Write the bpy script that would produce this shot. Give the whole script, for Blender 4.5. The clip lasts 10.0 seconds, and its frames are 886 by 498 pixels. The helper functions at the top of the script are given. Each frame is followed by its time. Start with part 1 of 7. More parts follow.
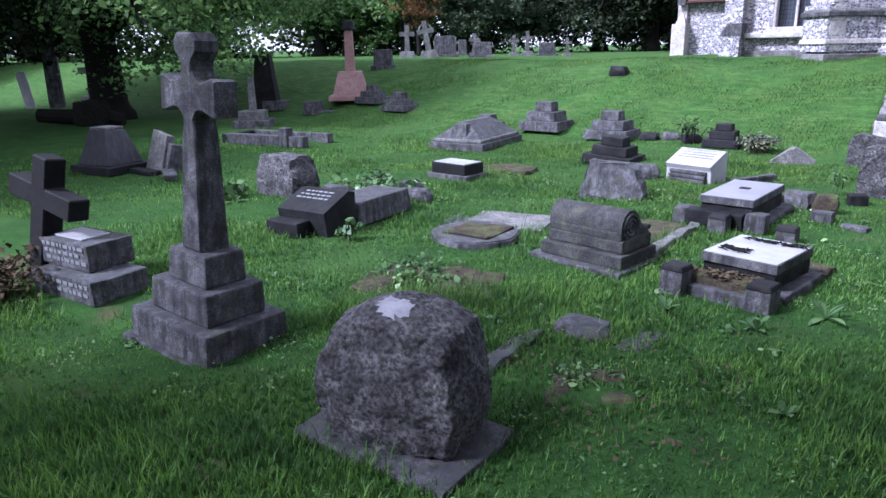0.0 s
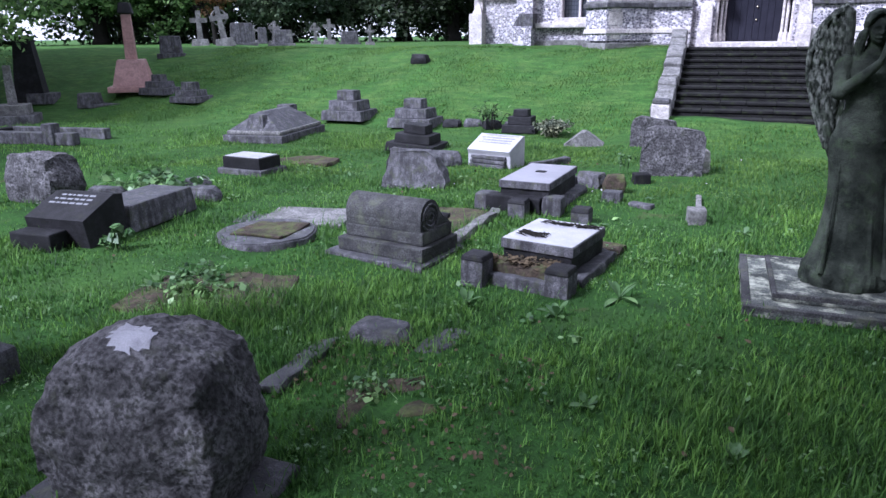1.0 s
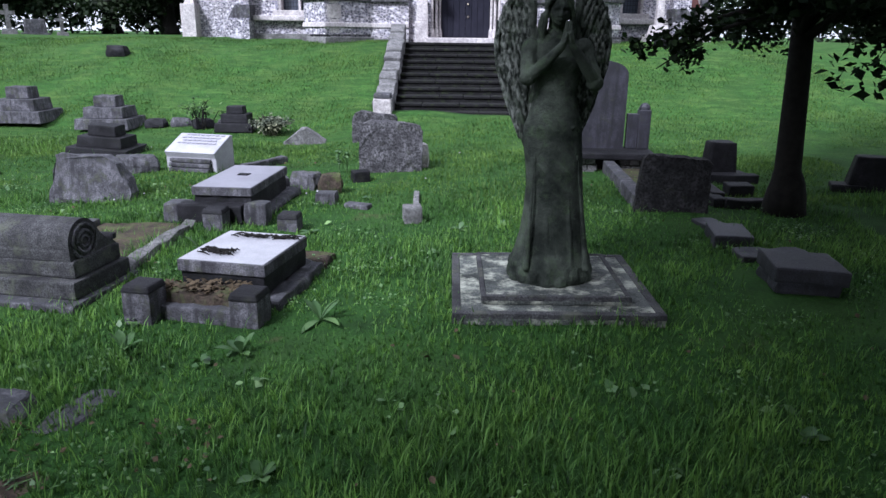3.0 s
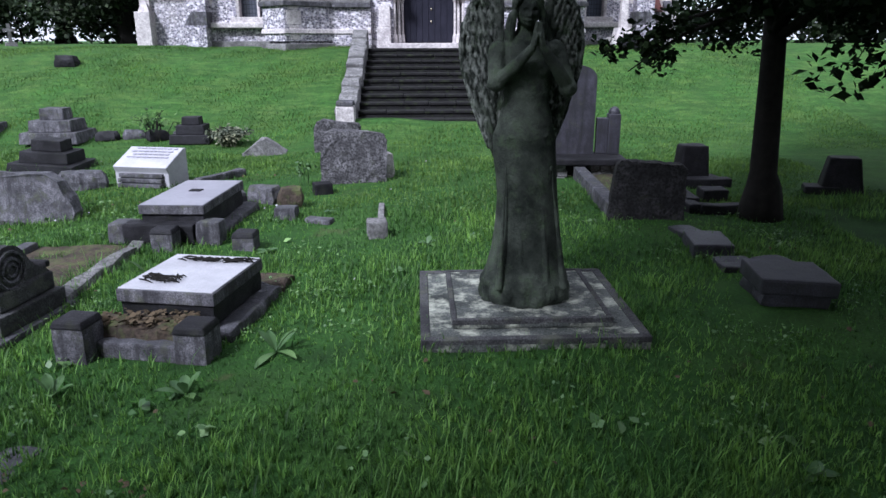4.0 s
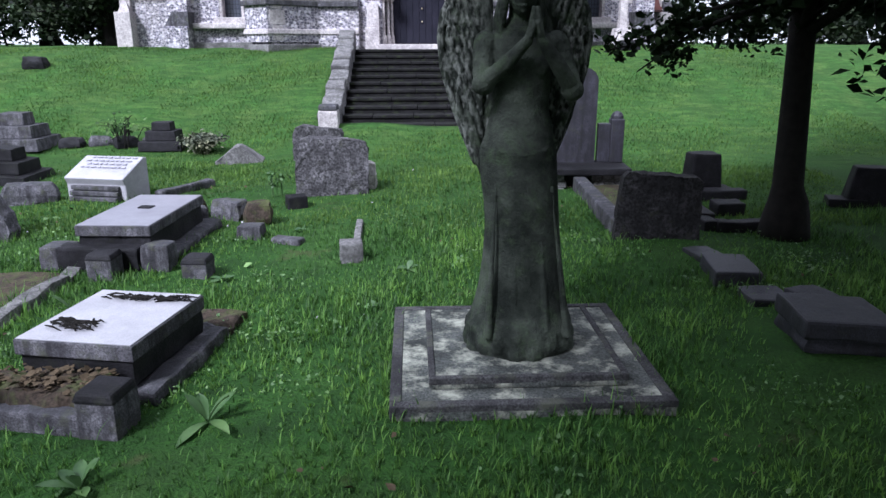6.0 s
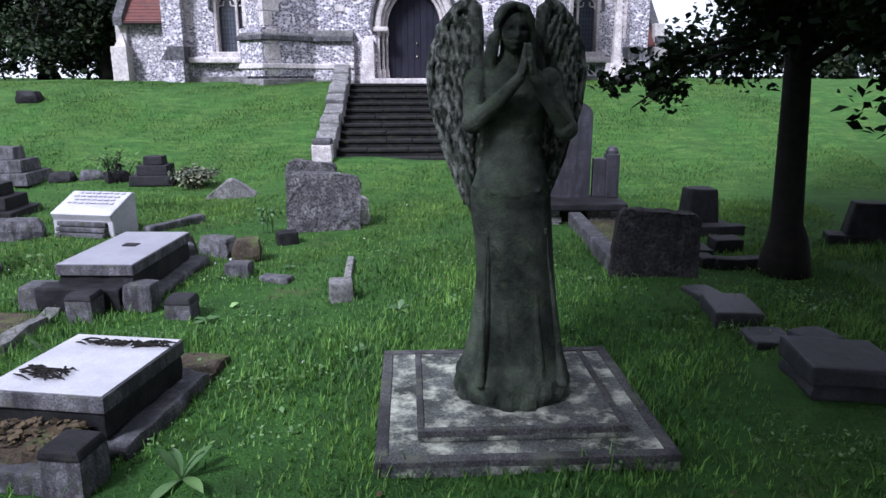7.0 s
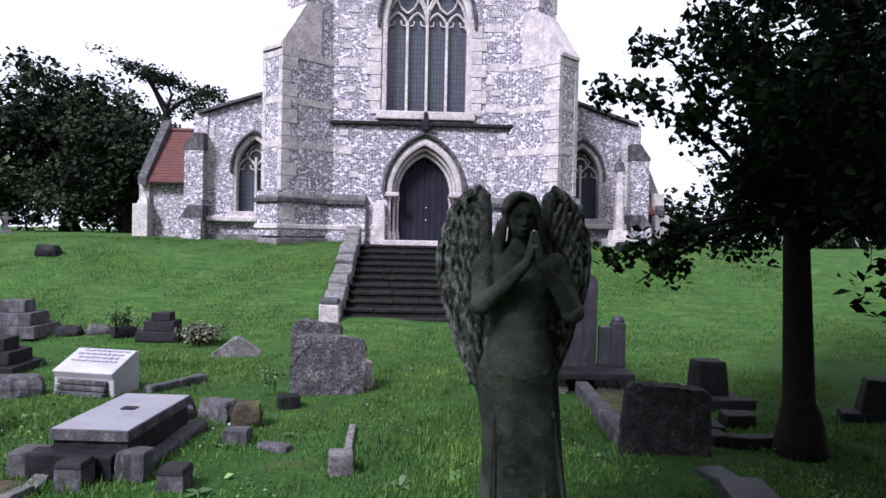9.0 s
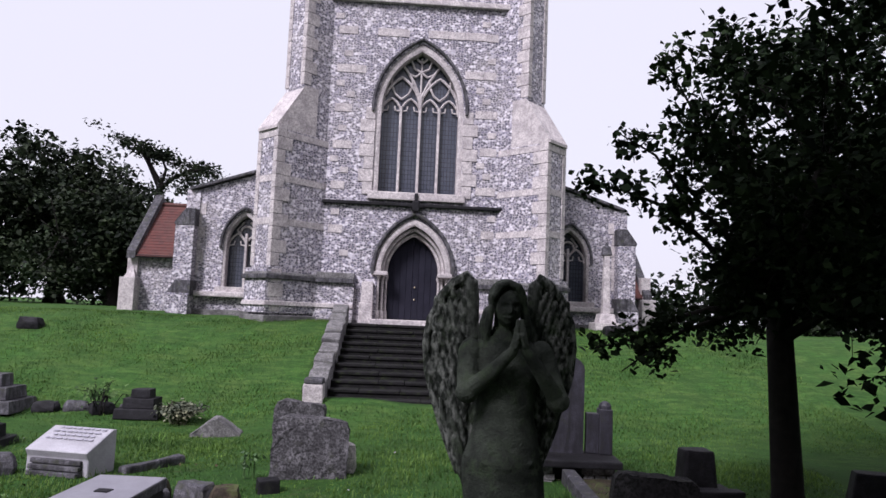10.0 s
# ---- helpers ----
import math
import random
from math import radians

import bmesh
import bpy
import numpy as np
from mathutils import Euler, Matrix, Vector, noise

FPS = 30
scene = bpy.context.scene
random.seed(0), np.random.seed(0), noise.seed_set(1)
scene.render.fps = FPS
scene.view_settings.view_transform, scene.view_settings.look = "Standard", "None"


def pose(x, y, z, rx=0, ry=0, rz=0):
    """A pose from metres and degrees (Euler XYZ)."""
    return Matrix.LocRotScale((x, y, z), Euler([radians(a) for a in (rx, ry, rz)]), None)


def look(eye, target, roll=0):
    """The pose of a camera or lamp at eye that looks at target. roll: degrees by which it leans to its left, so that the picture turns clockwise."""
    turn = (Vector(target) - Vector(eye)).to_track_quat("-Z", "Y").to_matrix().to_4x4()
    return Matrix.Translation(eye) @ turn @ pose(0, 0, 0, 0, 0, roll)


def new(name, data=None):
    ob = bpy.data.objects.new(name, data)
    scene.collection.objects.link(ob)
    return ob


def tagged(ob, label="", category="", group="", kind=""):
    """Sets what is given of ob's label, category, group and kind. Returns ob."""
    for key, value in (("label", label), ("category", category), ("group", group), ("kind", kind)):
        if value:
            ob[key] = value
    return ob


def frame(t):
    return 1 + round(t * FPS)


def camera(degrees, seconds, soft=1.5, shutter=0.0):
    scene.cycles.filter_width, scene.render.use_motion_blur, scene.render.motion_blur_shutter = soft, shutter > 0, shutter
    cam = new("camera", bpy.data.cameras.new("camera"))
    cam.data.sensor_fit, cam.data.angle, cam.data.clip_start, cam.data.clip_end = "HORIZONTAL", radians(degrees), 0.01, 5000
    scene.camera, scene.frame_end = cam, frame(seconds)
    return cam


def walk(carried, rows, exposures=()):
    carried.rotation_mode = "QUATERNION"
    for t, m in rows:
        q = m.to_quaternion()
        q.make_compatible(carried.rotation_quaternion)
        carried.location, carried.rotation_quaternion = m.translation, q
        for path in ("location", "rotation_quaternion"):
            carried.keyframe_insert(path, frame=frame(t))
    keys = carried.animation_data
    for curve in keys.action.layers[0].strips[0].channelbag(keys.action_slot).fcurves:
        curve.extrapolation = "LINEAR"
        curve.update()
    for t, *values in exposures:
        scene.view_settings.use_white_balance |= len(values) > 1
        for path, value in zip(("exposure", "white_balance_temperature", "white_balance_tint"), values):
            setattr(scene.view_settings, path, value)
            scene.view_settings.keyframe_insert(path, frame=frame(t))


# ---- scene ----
cam = camera(65.0, 10.0)
EXPOSURES = [(0.0, 1.25, 5150, 20), (2.5, 0.86, 5350, 14), (4.5, 0.8, 5400, 13), (7.0, 0.86, 5400, 16), (8.5, 0.85, 5480, 19), (10.0, 0.27, 5880, 21)]
PATH = [
    (0, (0.014, -0.853, 1.79), (-1.132, 0.69, 1.234), -1.1),
    (0.5, (-0.01, -0.547, 1.729), (-0.923, 1.135, 1.149), -0.5),
    (1, (-0.033, -0.28, 1.685), (-0.731, 1.501, 1.099), -0.6),
    (1.5, (-0.013, -0.058, 1.66), (-0.423, 1.809, 1.071), -0.6),
    (2, (0.045, 0.178, 1.615), (-0.164, 2.079, 1.029), -0.5),
    (2.5, (0.178, 0.452, 1.581), (0.083, 2.371, 1.027), 0.8),
    (3, (0.244, 0.634, 1.548), (0.227, 2.545, 0.958), 0.6),
    (4.5, (0.29, 1.239, 1.512), (0.371, 3.155, 0.942), -0.2),
    (5, (0.362, 1.472, 1.475), (0.406, 3.387, 0.9), 0.4),
    (6.5, (0.414, 1.985, 1.473), (0.511, 3.907, 0.926), -0.3),
    (7, (0.443, 2.031, 1.491), (0.537, 3.97, 1.011), -0.1),
    (7.5, (0.456, 2.043, 1.523), (0.551, 4.002, 1.132), 0.4),
    (8, (0.449, 2.033, 1.558), (0.517, 4.014, 1.295), 0.8),
    (8.5, (0.444, 2.028, 1.588), (0.502, 4.022, 1.437), 0.9),
    (9, (0.43, 2.03, 1.609), (0.508, 4.028, 1.57), 1.2),
    (9.5, (0.435, 2.005, 1.624), (0.529, 4.001, 1.696), 2.0),
    (10, (0.429, 1.972, 1.645), (0.533, 3.96, 1.833), 2.4),
]
walk(cam, [(t, look(eye, target, roll)) for t, eye, target, roll in PATH], EXPOSURES)

# ---- light ----
world = bpy.data.worlds.new("overcast_sky")
scene.world = world
world.use_nodes = True
wn, wl = world.node_tree.nodes, world.node_tree.links
wn.clear()
sky = wn.new("ShaderNodeTexSky")
sky.sky_type, sky.sun_disc = "NISHITA", False
sky.sun_elevation, sky.sun_rotation = radians(45), radians(216)
sky.dust_density, sky.air_density, sky.ozone_density = 6.0, 1.0, 1.0
cloud = wn.new("ShaderNodeMix")
cloud.data_type = "RGBA"
cloud.inputs[0].default_value = 0.85
cloud.inputs[7].default_value = (10.4, 10.1, 10.0, 1)
back = wn.new("ShaderNodeBackground")
back.inputs[1].default_value = 0.08
wout = wn.new("ShaderNodeOutputWorld")
wl.new(sky.outputs[0], cloud.inputs[6])
wl.new(cloud.outputs[2], back.inputs[0])
wl.new(back.outputs[0], wout.inputs[0])

sun = new("sun", bpy.data.lights.new("sun", "SUN"))
sun.data.energy, sun.data.angle, sun.data.color = 4.0, radians(14), (1.0, 0.96, 0.92)
sun.matrix_world = look((0, 0, 0), (0.42, 0.57, -0.7))


# ---- materials ----
def nodes(name):
    m = bpy.data.materials.new(name)
    m.use_nodes = True
    t = m.node_tree
    t.nodes.clear()
    out = t.nodes.new("ShaderNodeOutputMaterial")
    b = t.nodes.new("ShaderNodeBsdfPrincipled")
    t.links.new(b.outputs[0], out.inputs[0])
    return m, t, b


def coords(t, jitter=True):
    c = t.nodes.new("ShaderNodeTexCoord")
    if not jitter:
        return c.outputs["Object"]
    o = t.nodes.new("ShaderNodeObjectInfo")
    v = t.nodes.new("ShaderNodeVectorMath")
    v.operation = "MULTIPLY_ADD"
    t.links.new(o.outputs["Random"], v.inputs[0])
    v.inputs[1].default_value = (17, 31, 23)
    t.links.new(c.outputs["Object"], v.inputs[2])
    return v.outputs[0]


def tex_noise(t, at, scale, detail=4.0, rough=0.6):
    n = t.nodes.new("ShaderNodeTexNoise")
    n.inputs["Scale"].default_value, n.inputs["Detail"].default_value, n.inputs["Roughness"].default_value = scale, detail, rough
    t.links.new(at, n.inputs["Vector"])
    return n.outputs["Fac"]


def ramp(t, fac, stops):
    r = t.nodes.new("ShaderNodeValToRGB")
    e = r.color_ramp.elements
    while len(e) < len(stops):
        e.new(0.5)
    for k, (p, c) in zip(e, stops):
        k.position, k.color = p, (*c, 1) if len(c) == 3 else c
    t.links.new(fac, r.inputs[0])
    return r.outputs[0]


def mix(t, fac, a, b, mode="MIX"):
    m = t.nodes.new("ShaderNodeMix")
    m.data_type, m.blend_type = "RGBA", mode
    for k, v in ((0, fac), (6, a), (7, b)):
        if isinstance(v, (int, float)):
            m.inputs[k].default_value = v
        elif isinstance(v, tuple):
            m.inputs[k].default_value = (*v, 1)
        else:
            t.links.new(v, m.inputs[k])
    return m.outputs[2]


def bumped(t, b, height, strength, distance=0.01):
    n = t.nodes.new("ShaderNodeBump")
    n.inputs["Strength"].default_value, n.inputs["Distance"].default_value = strength, distance
    t.links.new(height, n.inputs["Height"])
    t.links.new(n.outputs[0], b.inputs["Normal"])


def stone(name, light, dark, moss=(0.12, 0.13, 0.07), mossy=0.35, grain=90, rough=0.85, bump=0.5, patch=3.0, deep=0.012, stain=0.5, algae=0.0):
    """Weathered stone: broad stains, fine grain, and lichen in patches."""
    m, t, b = nodes(name)
    at = coords(t)
    broad, mid, fine = tex_noise(t, at, patch, 5), tex_noise(t, at, 14, 5), tex_noise(t, at, grain, 3)
    col = ramp(t, broad, [(0.33, dark), (0.62, light)])
    col = mix(t, ramp(t, mid, [(0.44, (0, 0, 0)), (0.6, (stain, stain, stain))]), col, tuple(0.55 * v for v in dark))
    col = mix(t, ramp(t, fine, [(0.38, (stain + 0.15,) * 3), (0.6, (0, 0, 0))]), col, tuple(0.4 * v for v in dark))
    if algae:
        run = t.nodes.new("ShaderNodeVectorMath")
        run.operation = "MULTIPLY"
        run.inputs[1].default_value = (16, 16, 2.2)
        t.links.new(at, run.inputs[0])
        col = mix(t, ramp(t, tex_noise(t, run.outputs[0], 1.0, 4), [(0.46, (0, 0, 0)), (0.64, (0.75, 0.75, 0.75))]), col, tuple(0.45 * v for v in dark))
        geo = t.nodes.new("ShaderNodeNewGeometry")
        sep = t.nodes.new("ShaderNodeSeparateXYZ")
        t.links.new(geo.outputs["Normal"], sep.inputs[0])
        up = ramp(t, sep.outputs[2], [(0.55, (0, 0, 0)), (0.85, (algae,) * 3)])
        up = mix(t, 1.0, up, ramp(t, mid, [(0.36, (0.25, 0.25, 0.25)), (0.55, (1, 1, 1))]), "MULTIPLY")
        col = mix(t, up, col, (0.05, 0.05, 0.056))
    lich = ramp(t, tex_noise(t, at, 7, 6, 0.7), [(0.6 - 0.2 * mossy, (0, 0, 0)), (0.72 - 0.1 * mossy, (mossy, mossy, mossy))])
    col = mix(t, lich, col, moss)
    t.links.new(col, b.inputs["Base Color"])
    b.inputs["Roughness"].default_value = rough
    b.inputs["Specular IOR Level"].default_value = 0.2 if rough > 0.6 else 0.5
    both = mix(t, 0.4, mid, fine)
    bumped(t, b, both, bump, deep)
    return m


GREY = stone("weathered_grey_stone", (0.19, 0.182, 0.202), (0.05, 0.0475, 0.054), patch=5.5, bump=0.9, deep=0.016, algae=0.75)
DARK = stone("dark_granite", (0.026, 0.0245, 0.029), (0.007, 0.0066, 0.008), moss=(0.06, 0.065, 0.04), mossy=0.2, rough=0.72)
BLACK = stone("blackened_granite", (0.014, 0.0132, 0.016), (0.004, 0.0038, 0.0046), moss=(0.03, 0.035, 0.02), mossy=0.2, rough=0.75)
PALE = stone("pale_limestone", (0.7, 0.64, 0.63), (0.42, 0.38, 0.385), mossy=0.12, grain=60)
WHITE = stone("white_marble", (0.42, 0.405, 0.44), (0.31, 0.298, 0.325), moss=(0.3, 0.29, 0.27), mossy=0.1, rough=0.45, bump=0.15, stain=0.12)
# sky glare on flat tops is put into this pale colour
POLISHED = stone("sky_bright_polished_granite", (0.4, 0.39, 0.42), (0.32, 0.31, 0.335), mossy=0.1, grain=140, rough=0.25, bump=0.04, stain=0.1)
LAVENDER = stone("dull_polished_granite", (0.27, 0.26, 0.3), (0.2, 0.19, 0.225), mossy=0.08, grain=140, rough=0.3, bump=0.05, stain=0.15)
PINK = stone("pink_granite", (0.42, 0.24, 0.22), (0.28, 0.15, 0.14), mossy=0.08, rough=0.5)
ROUGH = stone("rough_hewn_granite", (0.2, 0.19, 0.203), (0.05, 0.047, 0.051), mossy=0.2, stain=0.75, grain=38, bump=1.0, patch=7, deep=0.03)
# pale spots are lichen plus sun flecks painted into the colour
PLINTH = stone("lichen_and_sun_fleck_stone", (0.13, 0.138, 0.13), (0.036, 0.04, 0.037), moss=(0.6, 0.61, 0.5), mossy=0.62, grain=80, patch=3)
EARTH = stone("leaf_strewn_earth", (0.075, 0.055, 0.04), (0.028, 0.021, 0.017), moss=(0.08, 0.1, 0.03), mossy=0.7, grain=45, bump=1.0, patch=6)
ROLL = stone("lichened_dark_stone", (0.1, 0.098, 0.1), (0.035, 0.034, 0.037), moss=(0.16, 0.17, 0.12), mossy=0.4, stain=0.6, bump=0.8)
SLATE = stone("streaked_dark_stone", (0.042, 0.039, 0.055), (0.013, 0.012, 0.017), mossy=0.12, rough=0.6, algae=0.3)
# copy of ROUGH with the tree's shade put into its colour
PITTED_SHADED = stone("shaded_pitted_granite", (0.055, 0.052, 0.055), (0.014, 0.013, 0.014), mossy=0.15, stain=0.7, grain=38, bump=1.0, patch=7, deep=0.03)
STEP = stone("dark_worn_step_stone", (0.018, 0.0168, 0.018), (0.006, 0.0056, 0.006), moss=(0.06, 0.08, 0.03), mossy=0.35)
RUBBLE = stone("rubble_stone", (0.26, 0.25, 0.25), (0.1, 0.096, 0.096), mossy=0.25, grain=40, bump=0.8)


def flint():
    """Knapped flint: black and white nodules in pale mortar."""
    m, t, b = nodes("knapped_flint")
    at = coords(t, False)
    warp = t.nodes.new("ShaderNodeVectorMath")
    warp.operation = "MULTIPLY"
    warp.inputs[1].default_value = (1.0, 1.0, 1.35)
    t.links.new(at, warp.inputs[0])
    v = t.nodes.new("ShaderNodeTexVoronoi")
    v.inputs["Scale"].default_value = 12.5
    t.links.new(warp.outputs[0], v.inputs["Vector"])
    e = t.nodes.new("ShaderNodeTexVoronoi")
    e.feature = "DISTANCE_TO_EDGE"
    e.inputs["Scale"].default_value = 12.5
    t.links.new(warp.outputs[0], e.inputs["Vector"])
    sep = t.nodes.new("ShaderNodeSeparateColor")
    t.links.new(v.outputs["Color"], sep.inputs[0])
    nod = ramp(t, sep.outputs[0], [(0.0, (0.012, 0.011, 0.026)), (0.5, (0.045, 0.04, 0.08)), (0.72, (0.17, 0.155, 0.23)), (0.9, (0.74, 0.7, 0.76))])
    grain = tex_noise(t, at, 30, 3)
    nod = mix(t, 0.22, nod, ramp(t, grain, [(0.3, (0.05, 0.05, 0.06)), (0.7, (0.5, 0.49, 0.5))]))
    mortar = ramp(t, tex_noise(t, at, 2.0, 4), [(0.3, (0.33, 0.3, 0.33)), (0.7, (0.5, 0.46, 0.485))])
    edge = ramp(t, e.outputs["Distance"], [(0.05, (0, 0, 0)), (0.12, (1, 1, 1))])
    col = mix(t, edge, mortar, nod)
    col = mix(t, ramp(t, tex_noise(t, at, 0.6, 4), [(0.5, (0, 0, 0)), (0.78, (0.25, 0.25, 0.25))]), col, (0.5, 0.46, 0.42))
    t.links.new(col, b.inputs["Base Color"])
    b.inputs["Roughness"].default_value = 0.7
    bumped(t, b, edge, 0.5, 0.02)
    return m


FLINT = flint()


def plain(name, a, c, scale=8.0, rough=0.7, bump=0.2, metal=0.0):
    m, t, b = nodes(name)
    at = coords(t)
    f = tex_noise(t, at, scale, 5)
    g = tex_noise(t, at, scale * 9, 3)
    col = mix(t, ramp(t, g, [(0.4, (0, 0, 0)), (0.7, (0.35, 0.35, 0.35))]), ramp(t, f, [(0.3, a), (0.7, c)]), tuple(0.5 * v for v in a))
    t.links.new(col, b.inputs["Base Color"])
    b.inputs["Roughness"].default_value, b.inputs["Metallic"].default_value = rough, metal
    b.inputs["Specular IOR Level"].default_value = 0.15 if rough > 0.8 else 0.5
    bumped(t, b, g, bump, 0.005)
    return m


DOOR = plain("dark_painted_oak", (0.01, 0.01, 0.017), (0.02, 0.019, 0.03), 3, 0.82)
LEAD = plain("lead_sheet", (0.06, 0.06, 0.075), (0.11, 0.11, 0.13), 4, 0.5)
BRASS = plain("worn_brass", (0.5, 0.42, 0.3), (0.7, 0.62, 0.45), 20, 0.35, 0.05, 1.0)
TEXT = plain("faded_lettering", (0.12, 0.12, 0.135), (0.21, 0.21, 0.23), 30, 0.8)
TEXTD = plain("dark_lettering", (0.3, 0.29, 0.34), (0.37, 0.355, 0.4), 30, 0.85)
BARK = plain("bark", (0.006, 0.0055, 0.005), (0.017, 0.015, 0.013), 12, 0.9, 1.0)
DEAD = plain("dead_twigs", (0.055, 0.04, 0.024), (0.11, 0.082, 0.052), 20, 0.9, 0.4)


def glass():
    m, t, b = nodes("leaded_glass")
    at = coords(t, False)
    br = t.nodes.new("ShaderNodeTexBrick")
    br.offset = 0.0
    for k, v in (("Scale", 1.0), ("Mortar Size", 0.006), ("Brick Width", 0.09), ("Row Height", 0.13)):
        br.inputs[k].default_value = v
    br.inputs["Color1"].default_value, br.inputs["Color2"].default_value = (0.045, 0.05, 0.07, 1), (0.06, 0.065, 0.085, 1)
    br.inputs["Mortar"].default_value = (0.015, 0.015, 0.018, 1)
    sx = t.nodes.new("ShaderNodeSeparateXYZ")
    cx = t.nodes.new("ShaderNodeCombineXYZ")
    t.links.new(at, sx.inputs[0])
    t.links.new(sx.outputs[0], cx.inputs[0])
    t.links.new(sx.outputs[2], cx.inputs[1])
    t.links.new(cx.outputs[0], br.inputs["Vector"])
    t.links.new(br.outputs[0], b.inputs["Base Color"])
    b.inputs["Roughness"].default_value = 0.18
    bumped(t, b, tex_noise(t, at, 9, 2), 0.25, 0.02)
    return m


GLASS = glass()


def tiles():
    m, t, b = nodes("red_clay_roof_tiles")
    at = coords(t, False)
    br = t.nodes.new("ShaderNodeTexBrick")
    for k, v in (("Scale", 1.0), ("Mortar Size", 0.008), ("Brick Width", 0.17), ("Row Height", 0.11)):
        br.inputs[k].default_value = v
    br.inputs["Color1"].default_value, br.inputs["Color2"].default_value = (0.1, 0.026, 0.02, 1), (0.065, 0.02, 0.017, 1)
    br.inputs["Mortar"].default_value = (0.07, 0.03, 0.025, 1)
    t.links.new(at, br.inputs["Vector"])
    col = mix(t, ramp(t, tex_noise(t, at, 1.5, 5), [(0.4, (0, 0, 0)), (0.7, (0.5, 0.5, 0.5))]), br.outputs[0], (0.1, 0.045, 0.036))
    t.links.new(col, b.inputs["Base Color"])
    b.inputs["Roughness"].default_value = 0.85
    bumped(t, b, br.outputs["Fac"], 0.5, 0.02)
    return m


TILES = tiles()


def leafy(name, dark, light, rough=0.5, trans=0.25, gloss=0.3):
    """Leaves or blades: each island its own shade."""
    m, t, b = nodes(name)
    g = t.nodes.new("ShaderNodeNewGeometry")
    at = coords(t, False)
    col = ramp(t, g.outputs["Random Per Island"], [(0.0, dark), (0.65, light), (1.0, tuple(1.25 * v for v in light))])
    broad = ramp(t, tex_noise(t, at, 0.7, 4), [(0.35, (0.55, 0.62, 0.6)), (0.65, (1.2, 1.12, 1.0))])
    col = mix(t, 1.0, col, broad, "MULTIPLY")
    small = ramp(t, tex_noise(t, at, 4.5, 5), [(0.36, (0.55, 0.58, 0.58)), (0.62, (1.4, 1.24, 1.05))])
    col = mix(t, 0.8, col, small, "MULTIPLY")
    t.links.new(col, b.inputs["Base Color"])
    b.inputs["Roughness"].default_value = rough
    b.inputs["Specular IOR Level"].default_value = gloss
    if trans:
        tr = t.nodes.new("ShaderNodeBsdfTranslucent")
        t.links.new(col, tr.inputs[0])
        ms = t.nodes.new("ShaderNodeMixShader")
        ms.inputs[0].default_value = trans
        t.links.new(b.outputs[0], ms.inputs[1])
        t.links.new(tr.outputs[0], ms.inputs[2])
        out = [n for n in t.nodes if n.type == "OUTPUT_MATERIAL"][0]
        t.links.new(ms.outputs[0], out.inputs[0])
    return m


BLADE = leafy("grass_blades", (0.026, 0.072, 0.017), (0.124, 0.264, 0.06), 0.6, 0.4)
BANK = leafy("short_bank_grass", (0.055, 0.125, 0.028), (0.1, 0.195, 0.046), 0.6, 0.45)
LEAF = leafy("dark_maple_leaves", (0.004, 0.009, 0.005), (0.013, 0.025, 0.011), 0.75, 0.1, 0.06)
LEAF_MID = leafy("woodland_leaves", (0.04, 0.085, 0.035), (0.2, 0.35, 0.14), 0.6, 0.55)
LEAF_DARK = leafy("yew_needles", (0.006, 0.01, 0.007), (0.018, 0.028, 0.016), 0.6, 0.0, 0.1)
LEAF_WOOD = leafy("shaded_wood_leaves", (0.03, 0.05, 0.034), (0.1, 0.15, 0.1), 0.6, 0.3, 0.2)
LEAF_RUST = leafy("rusty_autumn_leaves", (0.1, 0.05, 0.02), (0.2, 0.11, 0.05), 0.6, 0.2)
LEAF_GREY = leafy("grey_green_leaves", (0.08, 0.1, 0.075), (0.16, 0.18, 0.14), 0.7, 0.2)
WEED = leafy("broad_weed_leaves", (0.05, 0.12, 0.04), (0.14, 0.25, 0.11), 0.45, 0.25)


